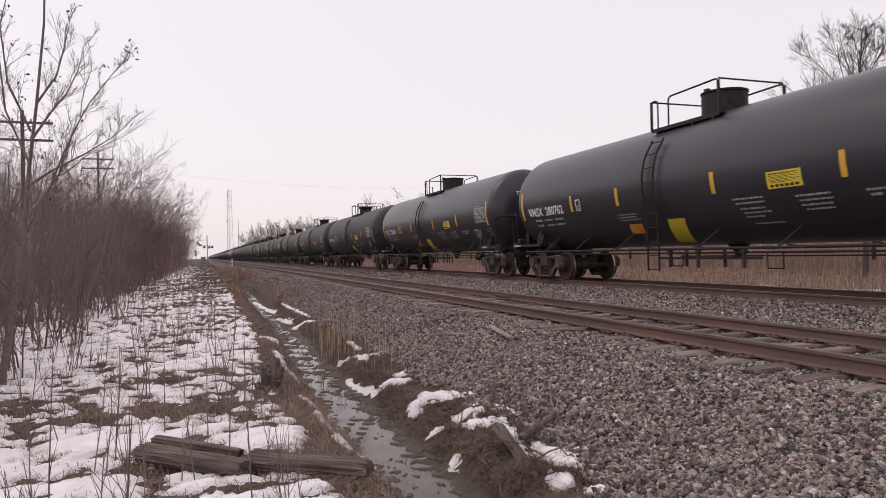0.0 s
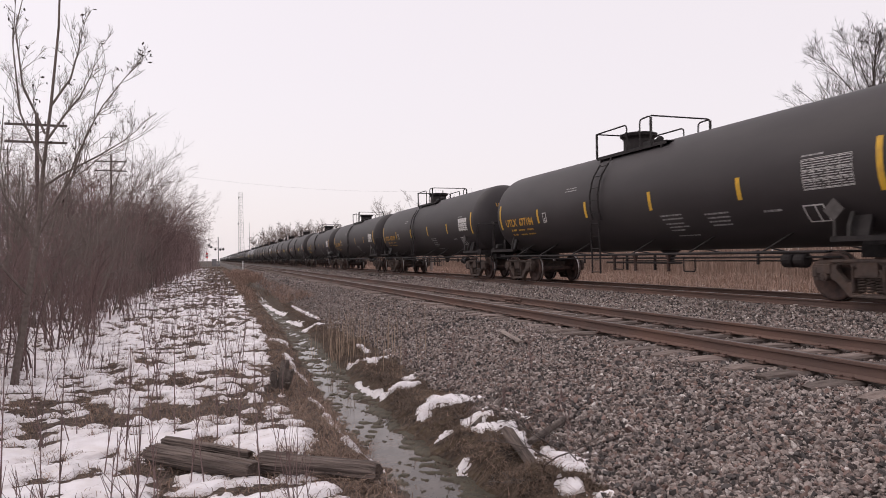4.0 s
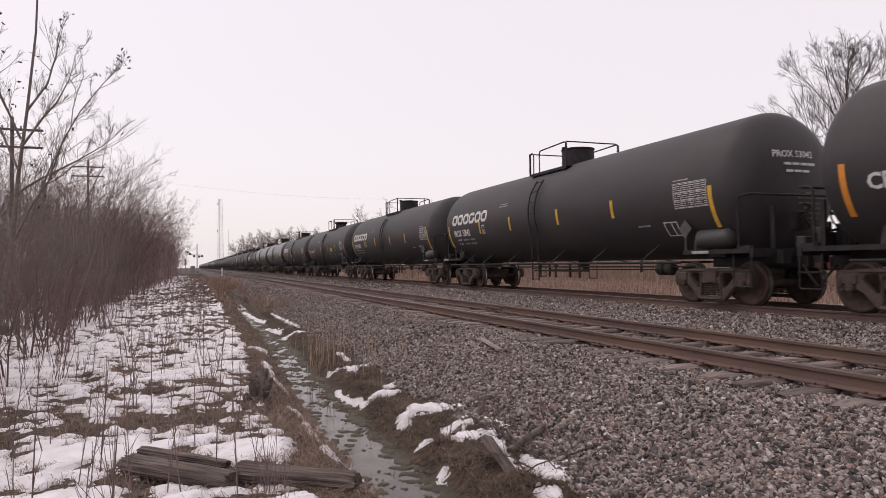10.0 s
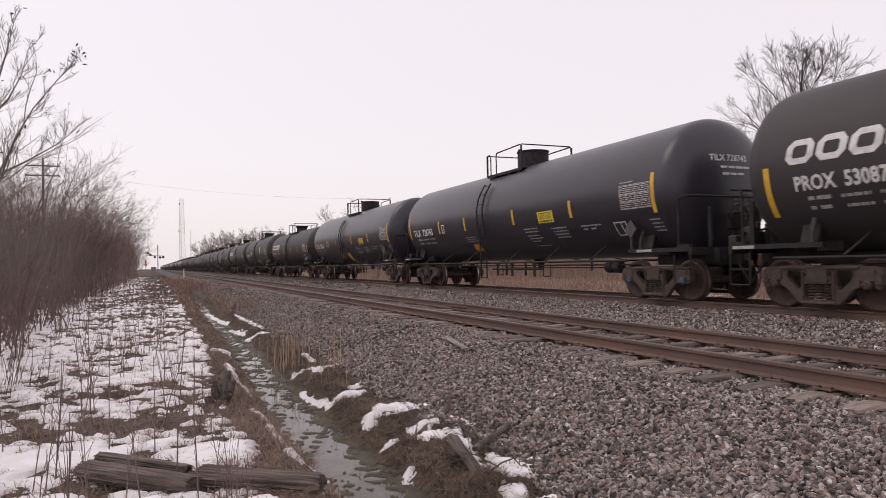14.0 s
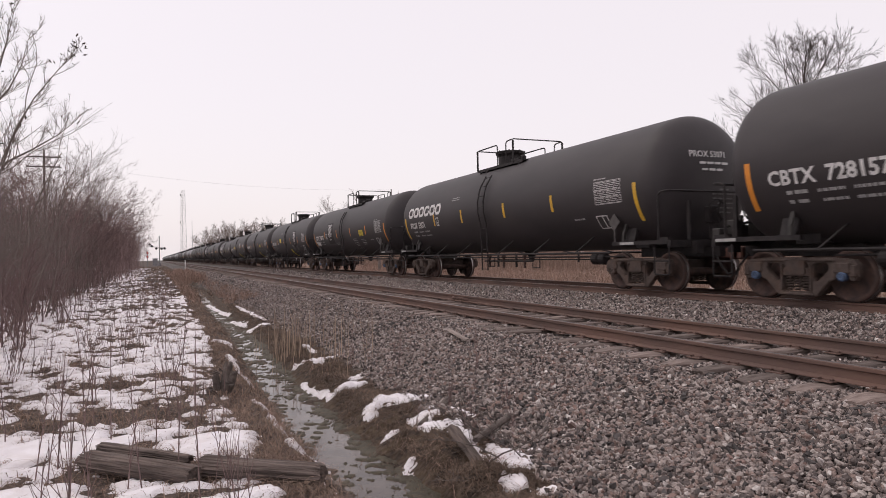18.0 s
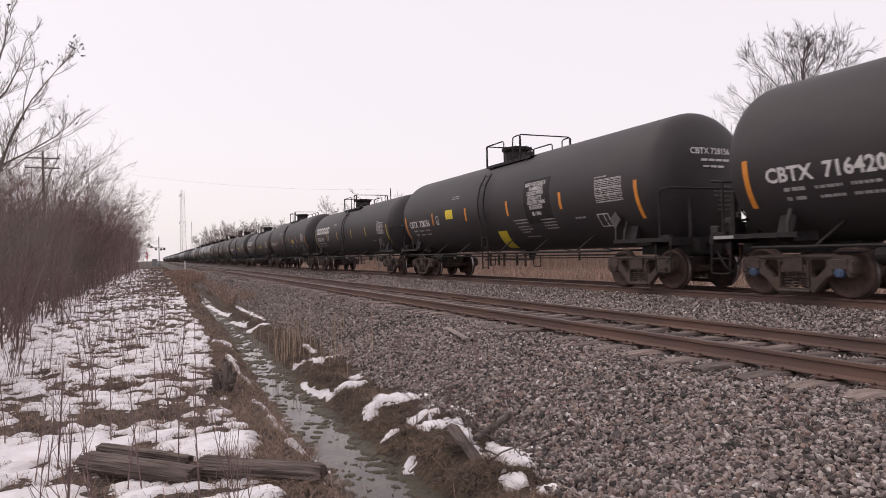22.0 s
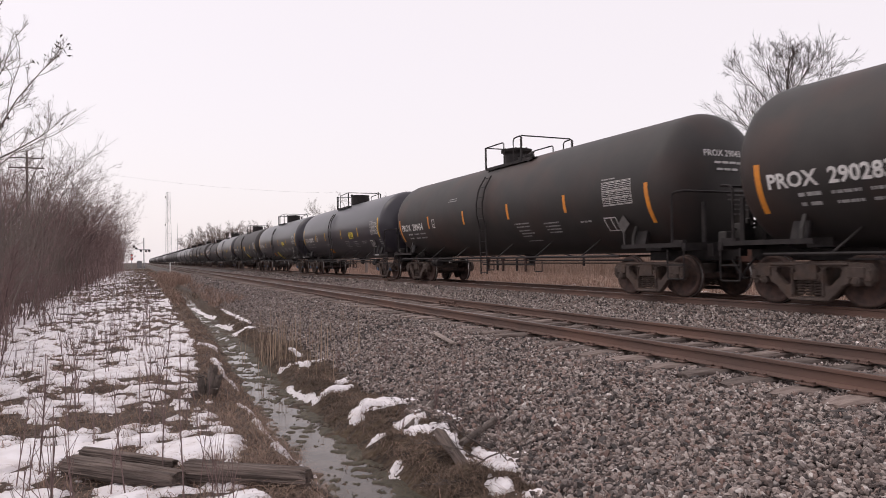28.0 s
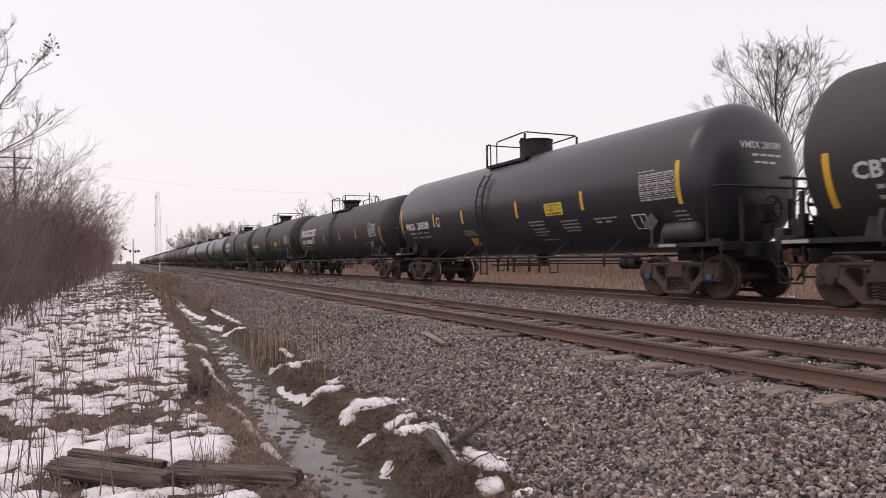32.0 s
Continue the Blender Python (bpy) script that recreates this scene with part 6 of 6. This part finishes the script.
for k, (x, y, h) in enumerate(((0.235, 3.75, 1.0), (0.16, 5.3, 1.3), (0.40, 7.6, 1.0), (0.02, 6.4, 0.9), (-0.9, 4.6, 1.1), (-1.15, 4.4, 1.25), (-0.35, 6.6, 0.95), (0.15, 9.8, 1.2))):
    tall_stem(x, y, h, 300 + k)


# ---- poles, signals, tower ----
def utility_pole(x, y, top, arms):
    p = tagged(new("utility_pole"), "dark wooden utility pole with crossarms above the brush", "utility pole", "poles along the line")
    p.location = (x, y, -0.6)
    part("pole", rod(bmesh.new(), (0, 0, 0), (0, 0, top + 0.6), 0.12, 10, 0.09), POLE_WOOD, p)
    for k in range(arms):
        z = top - 0.1 - 0.95 * k
        arm = part("crossarm", box(bmesh.new(), 0, -0.13, z, 3.0, 0.10, 0.12), POLE_WOOD, p)
        for i in range(4):
            part("insulator", lathe_z(bmesh.new(), [(0.03, z + 0.06), (0.05, z + 0.14), (0.05, z + 0.19), (0.02, z + 0.22)], 8, -1.3 + 0.87 * i, -0.13), GALV, arm)
        for s in (-1, 1):
            part("arm_brace", rod(bmesh.new(), (s * 0.7, -0.1, z), (0, -0.1, z - 0.55), 0.02, 5), POLE_WOOD, arm)
    return p


utility_pole(-9.1, 42, 9.3, 2)
utility_pole(-9.7, 75, 11.9, 2)
utility_pole(-30, 120, 19.4, 1)
utility_pole(41.3, 120, 13.6, 0)
w = Wood(9)
w.tube([(-30 + 71.3 * s, 120, 19.6 - 15.5 * s + 9.4 * s * s) for s in np.linspace(0, 1, 24)], 0.006, 0.006, 4)
tagged(new("overhead_wire", w.mesh("overhead_wire", STEEL_BLACK)), "thin overhead wire crossing the sky", "wire")


def lattice_tower(x, y, height):
    t = tagged(new("lattice_tower"), "slim grey steel lattice radio tower", "radio tower")
    t.location = (x, y, -1)
    corners = [(math.cos(a), math.sin(a)) for a in (0.3, 0.3 + 2.094, 0.3 + 4.189)]

    def at(k, z):
        r = 3.0 - 1.2 * z / height
        return (corners[k][0] * r, corners[k][1] * r, z)
    for k in range(3):
        part("leg", rod(bmesh.new(), at(k, 0), at(k, height), 0.11, 6, 0.08), TOWER_STEEL, t)
    for i in range(14):
        z0, z1 = height * i / 14, height * (i + 1) / 14
        bm = bmesh.new()
        for k in range(3):
            rod(bm, at(k, z0), at((k + 1) % 3, z1), 0.04, 4)
            rod(bm, at((k + 1) % 3, z0), at(k, z1), 0.04, 4)
            rod(bm, at(k, z1), at((k + 1) % 3, z1), 0.04, 4)
        tagged(part("bracing", bm, TOWER_STEEL, t), kind="stuff")
    for z, s in ((height * 0.93, 1.6), (height * 0.55, 2.2)):
        part("antenna", box(bmesh.new(), -s, 0, z, 0.8, 0.8, 1.6), TOWER_STEEL, t)


lattice_tower(22.5, 600, 60.0)
side_mast = tagged(new("thin_mast", None), "thin grey mast beside a lattice tower", "mast")
side_mast.location = (29.5, 600, -1)
part("pole", rod(bmesh.new(), (0, 0, 0), (0, 0, 34), 0.25, 6, 0.15), TOWER_STEEL, side_mast)

SIGNAL_RED = bpy.data.materials.new("red_signal_lens")
SIGNAL_RED.use_nodes = True
sb = SIGNAL_RED.node_tree.nodes["Principled BSDF"]
sb.inputs["Base Color"].default_value = (0.7, 0.05, 0.04, 1)
sb.inputs["Emission Color"].default_value, sb.inputs["Emission Strength"].default_value = (1.0, 0.12, 0.10, 1), 0.6


def crossing_signal(x, y, top):
    s = tagged(new("crossing_signal"), "grey crossing signal mast with dark lamp heads", "crossing signal", "signals at the crossing")
    s.location = (x, y, -0.45)
    part("mast", rod(bmesh.new(), (0, 0, 0), (0, 0, top), 0.11, 8), GALV, s)
    part("base_box", box(bmesh.new(), 0, 0, 0.35, 0.6, 0.6, 0.7), GALV, s)
    arm = part("arm", rod(bmesh.new(), (-2.3, 0, top * 0.64), (1.3, 0, top * 0.62), 0.07, 6), GALV, s)
    for px, pz in ((-2.2, 0.72), (-1.7, 0.66), (-0.7, 0.58), (1.2, 0.58), (0.5, 0.57)):
        lamp = part("lamp_head", lathe_y(bmesh.new(), [(-0.3, 0.0), (-0.28, 0.29), (0.0, 0.29), (0.05, 0.1), (0.05, 0.0)], 12, top * pz, px), STEEL_BLACK, s)
        part("hood", lathe_y(bmesh.new(), [(-0.55, 0.18), (-0.5, 0.2), (-0.28, 0.2), (-0.28, 0.12)], 10, top * pz, px), STEEL_BLACK, lamp)
    return s


crossing_signal(1.2, 180, 7.4)
sig = tagged(new("signal_post"), "short mast with lit red signal lamps", "signal", "signals at the crossing")
sig.location = (-1.5, 176, -0.45)
part("mast", rod(bmesh.new(), (0, 0, 0), (0, 0, 3.6), 0.08, 8), GALV, sig)
for z in (2.3, 3.2):
    hd = part("lamp_head", box(bmesh.new(), 0, 0, z, 0.5, 0.25, 0.5), STEEL_BLACK, sig)
    part("red_lens", lathe_y(bmesh.new(), [(-0.16, 0.0), (-0.15, 0.14), (-0.12, 0.16), (-0.12, 0.0)], 14, z, 0), SIGNAL_RED, hd, "glowing red lens")
mp_ = tagged(new("marker_post"), "small white marker post on the ballast's edge", "post")
mp_.location = (4.04, 101.7, -0.52)
part("post", box(bmesh.new(), 0, 0, 0.65, 0.16, 0.12, 1.4), POST_WHITE, mp_)
part("cap", box(bmesh.new(), 0, 0, 1.37, 0.2, 0.16, 0.06), POST_WHITE, mp_)
cb = tagged(new("relay_box"), "grey equipment box near the crossing", "equipment box")
cb.location = (0.2, 190, -0.45)
part("cabinet", box(bmesh.new(), 0, 0, 0.9, 1.2, 1.0, 1.8), GALV, cb)
part("roof", box(bmesh.new(), 0, 0, 1.84, 1.4, 1.2, 0.08), GALV, cb)


# kind, lettering, letter colour, extras
NEAR_CARS = [("gloss", "VMSX  280762", "w", "py"), ("gloss", "TILX  729432", "w", "py"), ("matt", "PROX  290515", "w", "py"), ("matt", "PROX  290531", "w", "p"), ("slim", "UTLX  677184", "y", ""),
             ("slim", "UTLX  677189", "y", "t"), ("slim", "UTLX  677246", "y", "t"), ("slim", "UTLX  677219", "y", "tr"), ("matt", "CBTX  716487", "w", "p"), ("matt", "CBTX  716334", "w", "p"),
             ("keg", "PROX  53042", "w", "mr"), ("keg", "PROX  53051", "w", "mr"), ("matt", "CBTX  716398", "w", "p"), ("flush", "PROX  53087", "w", "ms"), ("gloss", "TILX  728743", "w", "p"),
             ("gloss", "TILX  728500", "w", "py"), ("shine", "PROX  51032", "w", "mr"), ("blue", "CBTX  728157", "w", "cyr"), ("flush", "PROX  53071", "w", "m"), ("blue", "CBTX  728777", "w", "pcg"),
             ("blue", "CBTX  728697", "w", "cy"), ("blue", "CBTX  716420", "w", "py"), ("matt", "CBTX  728156", "w", "cy"), ("short", "PROX  51158", "w", "m"), ("matt", "CBTX  716438", "w", "p"),
             ("short", "PROX  51031", "w", "mp"), ("matt", "CBTX  716500", "w", "p"), ("rust", "PROX  290283", "w", "y"), ("rust", "PROX  290434", "w", ""), ("gloss", "TILX  728700", "w", "p"),
             ("gloss", "TILX  728665", "w", "py"), ("drum", "CBTX  719775", "w", "ps"), ("gloss", "VMSX  280589", "w", "pr"), ("short", "PROX  51000", "w", "m"), ("matt", "CBTX  716000", "w", "p"),
             ("flush", "PROX  53000", "w", "m"), ("gloss", "TILX  728000", "w", "p")]
BASES = {k: base_car(k) for k in ("gloss", "matt", "blue", "rust", "slim", "short", "drum", "keg", "flush", "shine")}
# small differences in how the cars stand along the train
SLACK = {7: 0.27, 8: 0.45, 9: 0.35, 10: 0.3, 11: 0.05, 13: -0.1, 14: -0.2, 15: -0.2, 16: 0.1, 17: -0.1, 19: 0.04, 20: -0.1, 24: 0.2, 25: 0.3, 26: 0.35, 27: 0.35, 28: 0.15, 31: -0.1}


def rest_y(k):
    return 21.97 + CAR_LEN * (k - 0.5) + SLACK.get(k, 0.0)


def dress(car, kind, text, colour, extras):
    """The lettering, stripes, placards and tables of one car."""
    global TANK_R, TANK_Z
    TANK_R, TANK_Z = TANK_SIZES.get(kind, (1.57, 2.56))
    ink = YELLOW_PAINT if colour == "y" else TABLE_WHITE if kind == "drum" else WHITE_PAINT
    stripe = STRIPE_YELLOW if colour == "y" or kind in ("gloss", "drum", "keg") or " 53" in text else STRIPE_DULL if "51158" in text else STRIPE_ORANGE
    e0, e1 = (-0.63, 0.28) if kind == "gloss" or colour == "y" else (-1.0, -0.06)
    add_stripes(car, stripe, ((7.70, 7.58, e0, e1), (-7.58, -7.70, e0, e1)), (4.5, 2.2, -1.3, -4.4) if kind == "gloss" else (4.5, 1.9, -0.85, -4.4) if kind == "drum" else (4.45, 1.9, -1.3, -4.1) if "m" in extras else (4.6, 1.55, -1.5, -4.5))
    sy = 7.1
    readable = not text.endswith(("000", "716500"))
    if readable:
        tagged(part("car_lettering", text_on_tank(text, 0.35 if "m" in extras else 0.37, sy + (0.0 if "m" in extras else 0.36 if "290" in text else 0.12), -0.53, 0.011, 0.82 if "m" in extras else 0.98), ink, car, "stencilled car lettering"), kind="stuff")
        end_text(car, text.replace("  ", " "), ink)
    else:
        bars([(sy - 0.21 * k, 0.15, -0.53, 0.25) for k in range(12) if k != 4], ink, car, "car_lettering")
    low = ink if colour == "y" else DULL_WHITE
    bars([(sy - 0.2, 0.12, -0.72, 0.07), (sy - 0.36, 0.26, -0.72, 0.07), (sy - 0.8, 0.5, -0.72, 0.07), (sy - 1.45, 0.5, -0.72, 0.07), (sy - 0.2, 0.1, -0.90, 0.07), (sy - 0.38, 0.2, -0.90, 0.07),
          (sy - 0.85, 0.45, -0.90, 0.07), (sy - 1.45, 0.5, -0.90, 0.07)], low, car, "weight_stencil")
    small_box_mark(car, 4.25, -0.52, 0.24, 0.30)
    bars([(2.1, 0.8, -0.86, 0.04), (2.1, 0.65, -0.95, 0.04)] if "g" in extras else [(2.7, 0.6, 0.42, 0.035), (2.75, 0.7, 0.34, 0.035)] if kind != "gloss" else [(2.35, 0.8, -0.80, 0.04), (2.35, 0.75, -0.88, 0.04), (2.3, 0.8, -0.96, 0.04)], DULL_WHITE, car)
    if "m" not in extras:
        bars([(-1.75, 0.8, -0.72, 0.05), (-1.8, 0.75, -0.82, 0.05), (-1.85, 0.65, -0.95, 0.05), (-1.9, 0.7, -1.05, 0.05), (-1.9, 0.5, -1.15, 0.05), (-2.0, 0.75, -1.34, 0.045)], DULL_WHITE, car)
    if "m" not in extras and "t" not in extras:
        bars([(-3.3, 0.75, -0.78, 0.05), (-3.35, 0.7, -0.88, 0.05), (-3.35, 0.65, -0.98, 0.05), (-3.4, 0.6, -1.08, 0.05)], DULL_WHITE, car)
    bars([(-5.0, 0.45, -0.84, 0.06)] if kind != "gloss" else [(-4.7, 0.85, -0.80, 0.05), (-4.75, 0.2, -0.90, 0.05), (-5.1, 0.2, -0.90, 0.05)], DULL_WHITE, car)
    ty = -6.5 if kind in ("gloss", "drum", "keg") else -6.1
    data_table(car, ty, -0.48, 1.05, 0.56, "t" in extras)
    bars([(ty, 0.5, 0.14, 0.04)], DULL_WHITE, car, "table_heading")
    small_box_mark(car, -6.05 if kind == "gloss" else -5.95, -1.15, 0.46, 0.36)
    if kind == "gloss":
        bars([(-7.35, 0.35, -0.80, 0.045), (-7.38, 0.36, -0.90, 0.045), (-7.40, 0.36, -1.0, 0.045), (-7.42, 0.3, -1.1, 0.045)], DULL_WHITE, car)
    if "r" in extras:
        part("air_reservoir", lathe_y(bmesh.new(), [(-7.95, 0.0), (-7.93, 0.14), (-7.85, 0.21), (-7.05, 0.21), (-6.97, 0.14), (-6.95, 0.0)], 20, 1.42, -1.24), GREY_TANK, car, "grey air reservoir cylinder", True)
    if kind == "drum":
        part("placard", patch_on_tank(bmesh.new(), -0.15, -0.98, -0.60, -0.17, 0.007, 4, -0.2), STRIPE_YELLOW, car, "orange-yellow notice with small print")
        bars([(-0.20 - 0.02 * (q % 3), 0.7 - 0.05 * (q % 2), -0.25 - 0.05 * q, 0.018) for q in range(6)], PRINT_DARK, car, "placard_print").location.x = -0.004
        part("small_placard", patch_on_tank(bmesh.new(), -0.42, -0.85, -0.94, -0.66, 0.007, 3, -0.3), DULL_WHITE, car, "small white notice")
        part("placard", patch_on_tank(bmesh.new(), -0.45, -1.08, -1.55, -1.0, 0.007, 5, -0.47), SIGN_YELLOW, car, "yellow notice wrapped under the tank's belly")
    if "g" in extras:
        bm = bmesh.new()
        r = random.Random(5)
        pts = [tank_point(-0.78 + 0.16 * math.sin(u * 2.1 + r.uniform(-0.5, 0.5)) + r.uniform(-0.05, 0.05), 7.35 - 0.055 * u, 0.004) for u in np.arange(0, 19, 0.5)]
        part("painted_scribble", pipe(bm, pts, 0.014, 4), WHITE_PAINT, car, "white painted scribble without letters")
    if "p" in extras and kind != "drum":
        py = -3.2 if "g" in extras else -2.75 if kind == "gloss" else -2.5
        part("placard", patch_on_tank(bmesh.new(), py, py - 0.8, -0.57, -0.24, 0.007, 4), SIGN_YELLOW, car, "yellow notice with dark print")
        bars([(py - 0.06, 0.66, -0.30, 0.03)] + [(py - 0.05 - 0.03 * (q % 2), 0.68 - 0.06 * (q % 3), -0.33 - 0.026 * q, 0.012) for q in range(6)] + [(py - 0.06 - 0.115 * q, 0.085, -0.545, 0.05) for q in range(6)], PRINT_DARK, car, "placard_print").location.x = -0.004
    if kind == "gloss":
        part("placard", patch_on_tank(bmesh.new(), 2.25, 1.7, -1.42, -1.08, 0.007, 4, -0.45), SIGN_ORANGE, car, "orange notice")
    if "y" in extras:
        y0 = 0.5 if kind != "gloss" else 0.95
        y0 = y0 if kind == "gloss" else 0.05
        part("placard", patch_on_tank(bmesh.new(), y0, y0 - 0.6, -1.95, -1.02, 0.007, 6, -0.47), SIGN_YELLOW, car, "yellow notice wrapped under the tank's belly")
    if "m" in extras:
        word_shapes(car, 7.25, -0.07)
    if "s" in extras and kind != "drum":
        part("placard", patch_on_tank(bmesh.new(), 1.9, 1.15, -1.15, -0.45, 0.007, 5, -0.3), DULL_WHITE, car, "pale notice sheet")
    if "c" in extras:
        ny = 3.75 if "g" in extras else -2.65
        part("notice_backing", patch_on_tank(bmesh.new(), ny + 0.08, ny - 1.36, -0.86, 0.46, 0.004, 8), STEEL_BLACK, car, "fresh black paint behind the notice")
        if "g" not in extras:
            part("small_placard", patch_on_tank(bmesh.new(), 3.3, 2.65, -0.36, -0.02, 0.007, 4), SIGN_YELLOW, car, "small yellow notice")
        words = ("NOT FOR CLASS 3", "FLAMMABLE", "LIQUIDS WITH", "API GRAVITY", "GREATER THAN", "50 DEGREES", "SR 11961")
        for k, wd in enumerate(words):
            off = (1.25 - 0.083 * len(wd)) / 2
            tagged(part("notice_line", text_on_tank(wd, 0.165, ny - off, 0.26 - 0.135 * k - (0.06 if k == 6 else 0), 0.004, 0.82), WHITE_PAINT, car), kind="stuff")


LABELS = {"y": "matt black railway tank car with yellow lettering", "m": "matt black railway tank car with a slanted white company mark",
          "c": "black railway tank car with a white flammable liquids notice", "p": "black railway tank car with a yellow notice on its side",
          "s": "black railway tank car with a pale notice by its ladder"}
cars = []
for k, (kind, text, colour, extras) in enumerate(NEAR_CARS):
    car = copy_thing(BASES[kind], pose(TRAIN_X, rest_y(k), FAR_Z))
    dress(car, kind, text, colour, extras)
    for mark in (colour, *extras):
        if mark in LABELS and kind not in ("gloss", "rust"):
            tagged(car, LABELS[mark])
    cars.append(car)
for ob in BASES.values():
    for o in (*ob.children_recursive, ob):
        bpy.data.objects.remove(o)


def far_base(material):
    global TANK_R, TANK_Z
    TANK_R, TANK_Z = 1.57, 2.56
    car = tagged(new("tank_car"), "dark railway tank car far down the train", "tank car", "cars of the train")
    part("tank", tank_mesh(material), None, car)
    top = TANK_Z + TANK_R
    part("manway", lathe_z(bmesh.new(), [(0.5, top - 0.1), (0.5, top + 0.4), (0.3, top + 0.45)], 12, 0, 0.15), STEEL_BLACK, car)
    add_handrail(car, [(-0.95, 1.9, top), (-0.95, 1.9, top + 0.55), (-0.95, -1.2, top + 0.55), (-0.95, -1.2, top)], 0.03)
    part("side_rail", rod(bmesh.new(), (-1.47, -6.6, 0.92), (-1.47, 7.6, 0.92), 0.04, 6), STEEL_BLACK, car)
    for s in (-1, 1):
        part("end_platform", box(box(bmesh.new(), 0, s * 8.2, 1.12, 2.9, 0.9, 0.2), 0, s * 8.9, 0.9, 0.3, 0.8, 0.25), STEEL_BLACK, car)
        part("side_frame", FRAME, None, car).location = (-0.99, s * TRUCK_HALF, 0)
        for a in (-1, 1):
            ws = part("wheelset", AXLE, None, car)
            ws.location = (0, s * TRUCK_HALF + a * AXLE_HALF, WHEEL_R)
            for side in (-1, 1):
                part("wheel", WHEEL, None, ws).location.x = side * RAIL_GAUGE / 2
    return car


tail_bases = [far_base(TANK_BLACK), far_base(TANK_GLOSS)]
for k in range(len(NEAR_CARS), 72):
    m = pose(TRAIN_X, rest_y(k), FAR_Z)
    cars.append(copy_thing(tail_bases[1 if k % 7 in (2, 3) else 0], m))
for ob in tail_bases:
    for o in (*ob.children_recursive, ob):
        bpy.data.objects.remove(o)


def motions():
    """The train rolls by; the wheels of the cars that come near turn as they roll."""
    times = [float(t) for t in range(0, 33, 2)]
    for k, car in enumerate(cars):
        y = rest_y(k)
        walk(car, [(t, pose(TRAIN_X, y - train_at(t), FAR_Z)) for t in times])
        if k >= len(NEAR_CARS):
            continue
        span = [f / FPS for f in range(0, 32 * FPS + 1) if -14 < y - train_at(f / FPS) < 62]
        span = [t for t in (0.0, 32.0) if not span] or span
        for ws in car.children:
            if not ws.name.startswith("wheelset"):
                continue
            x0, y0, z0 = ws.location
            rows = [(t, pose(x0, y0, z0, math.degrees((train_at(t) / WHEEL_R) % (2 * math.pi)))) for t in span]
            if span[0] > 0:
                rows.insert(0, (0.0, rows[0][1]))
            if span[-1] < 32:
                rows.append((32.0, rows[-1][1]))
            walk(ws, rows)


motions()
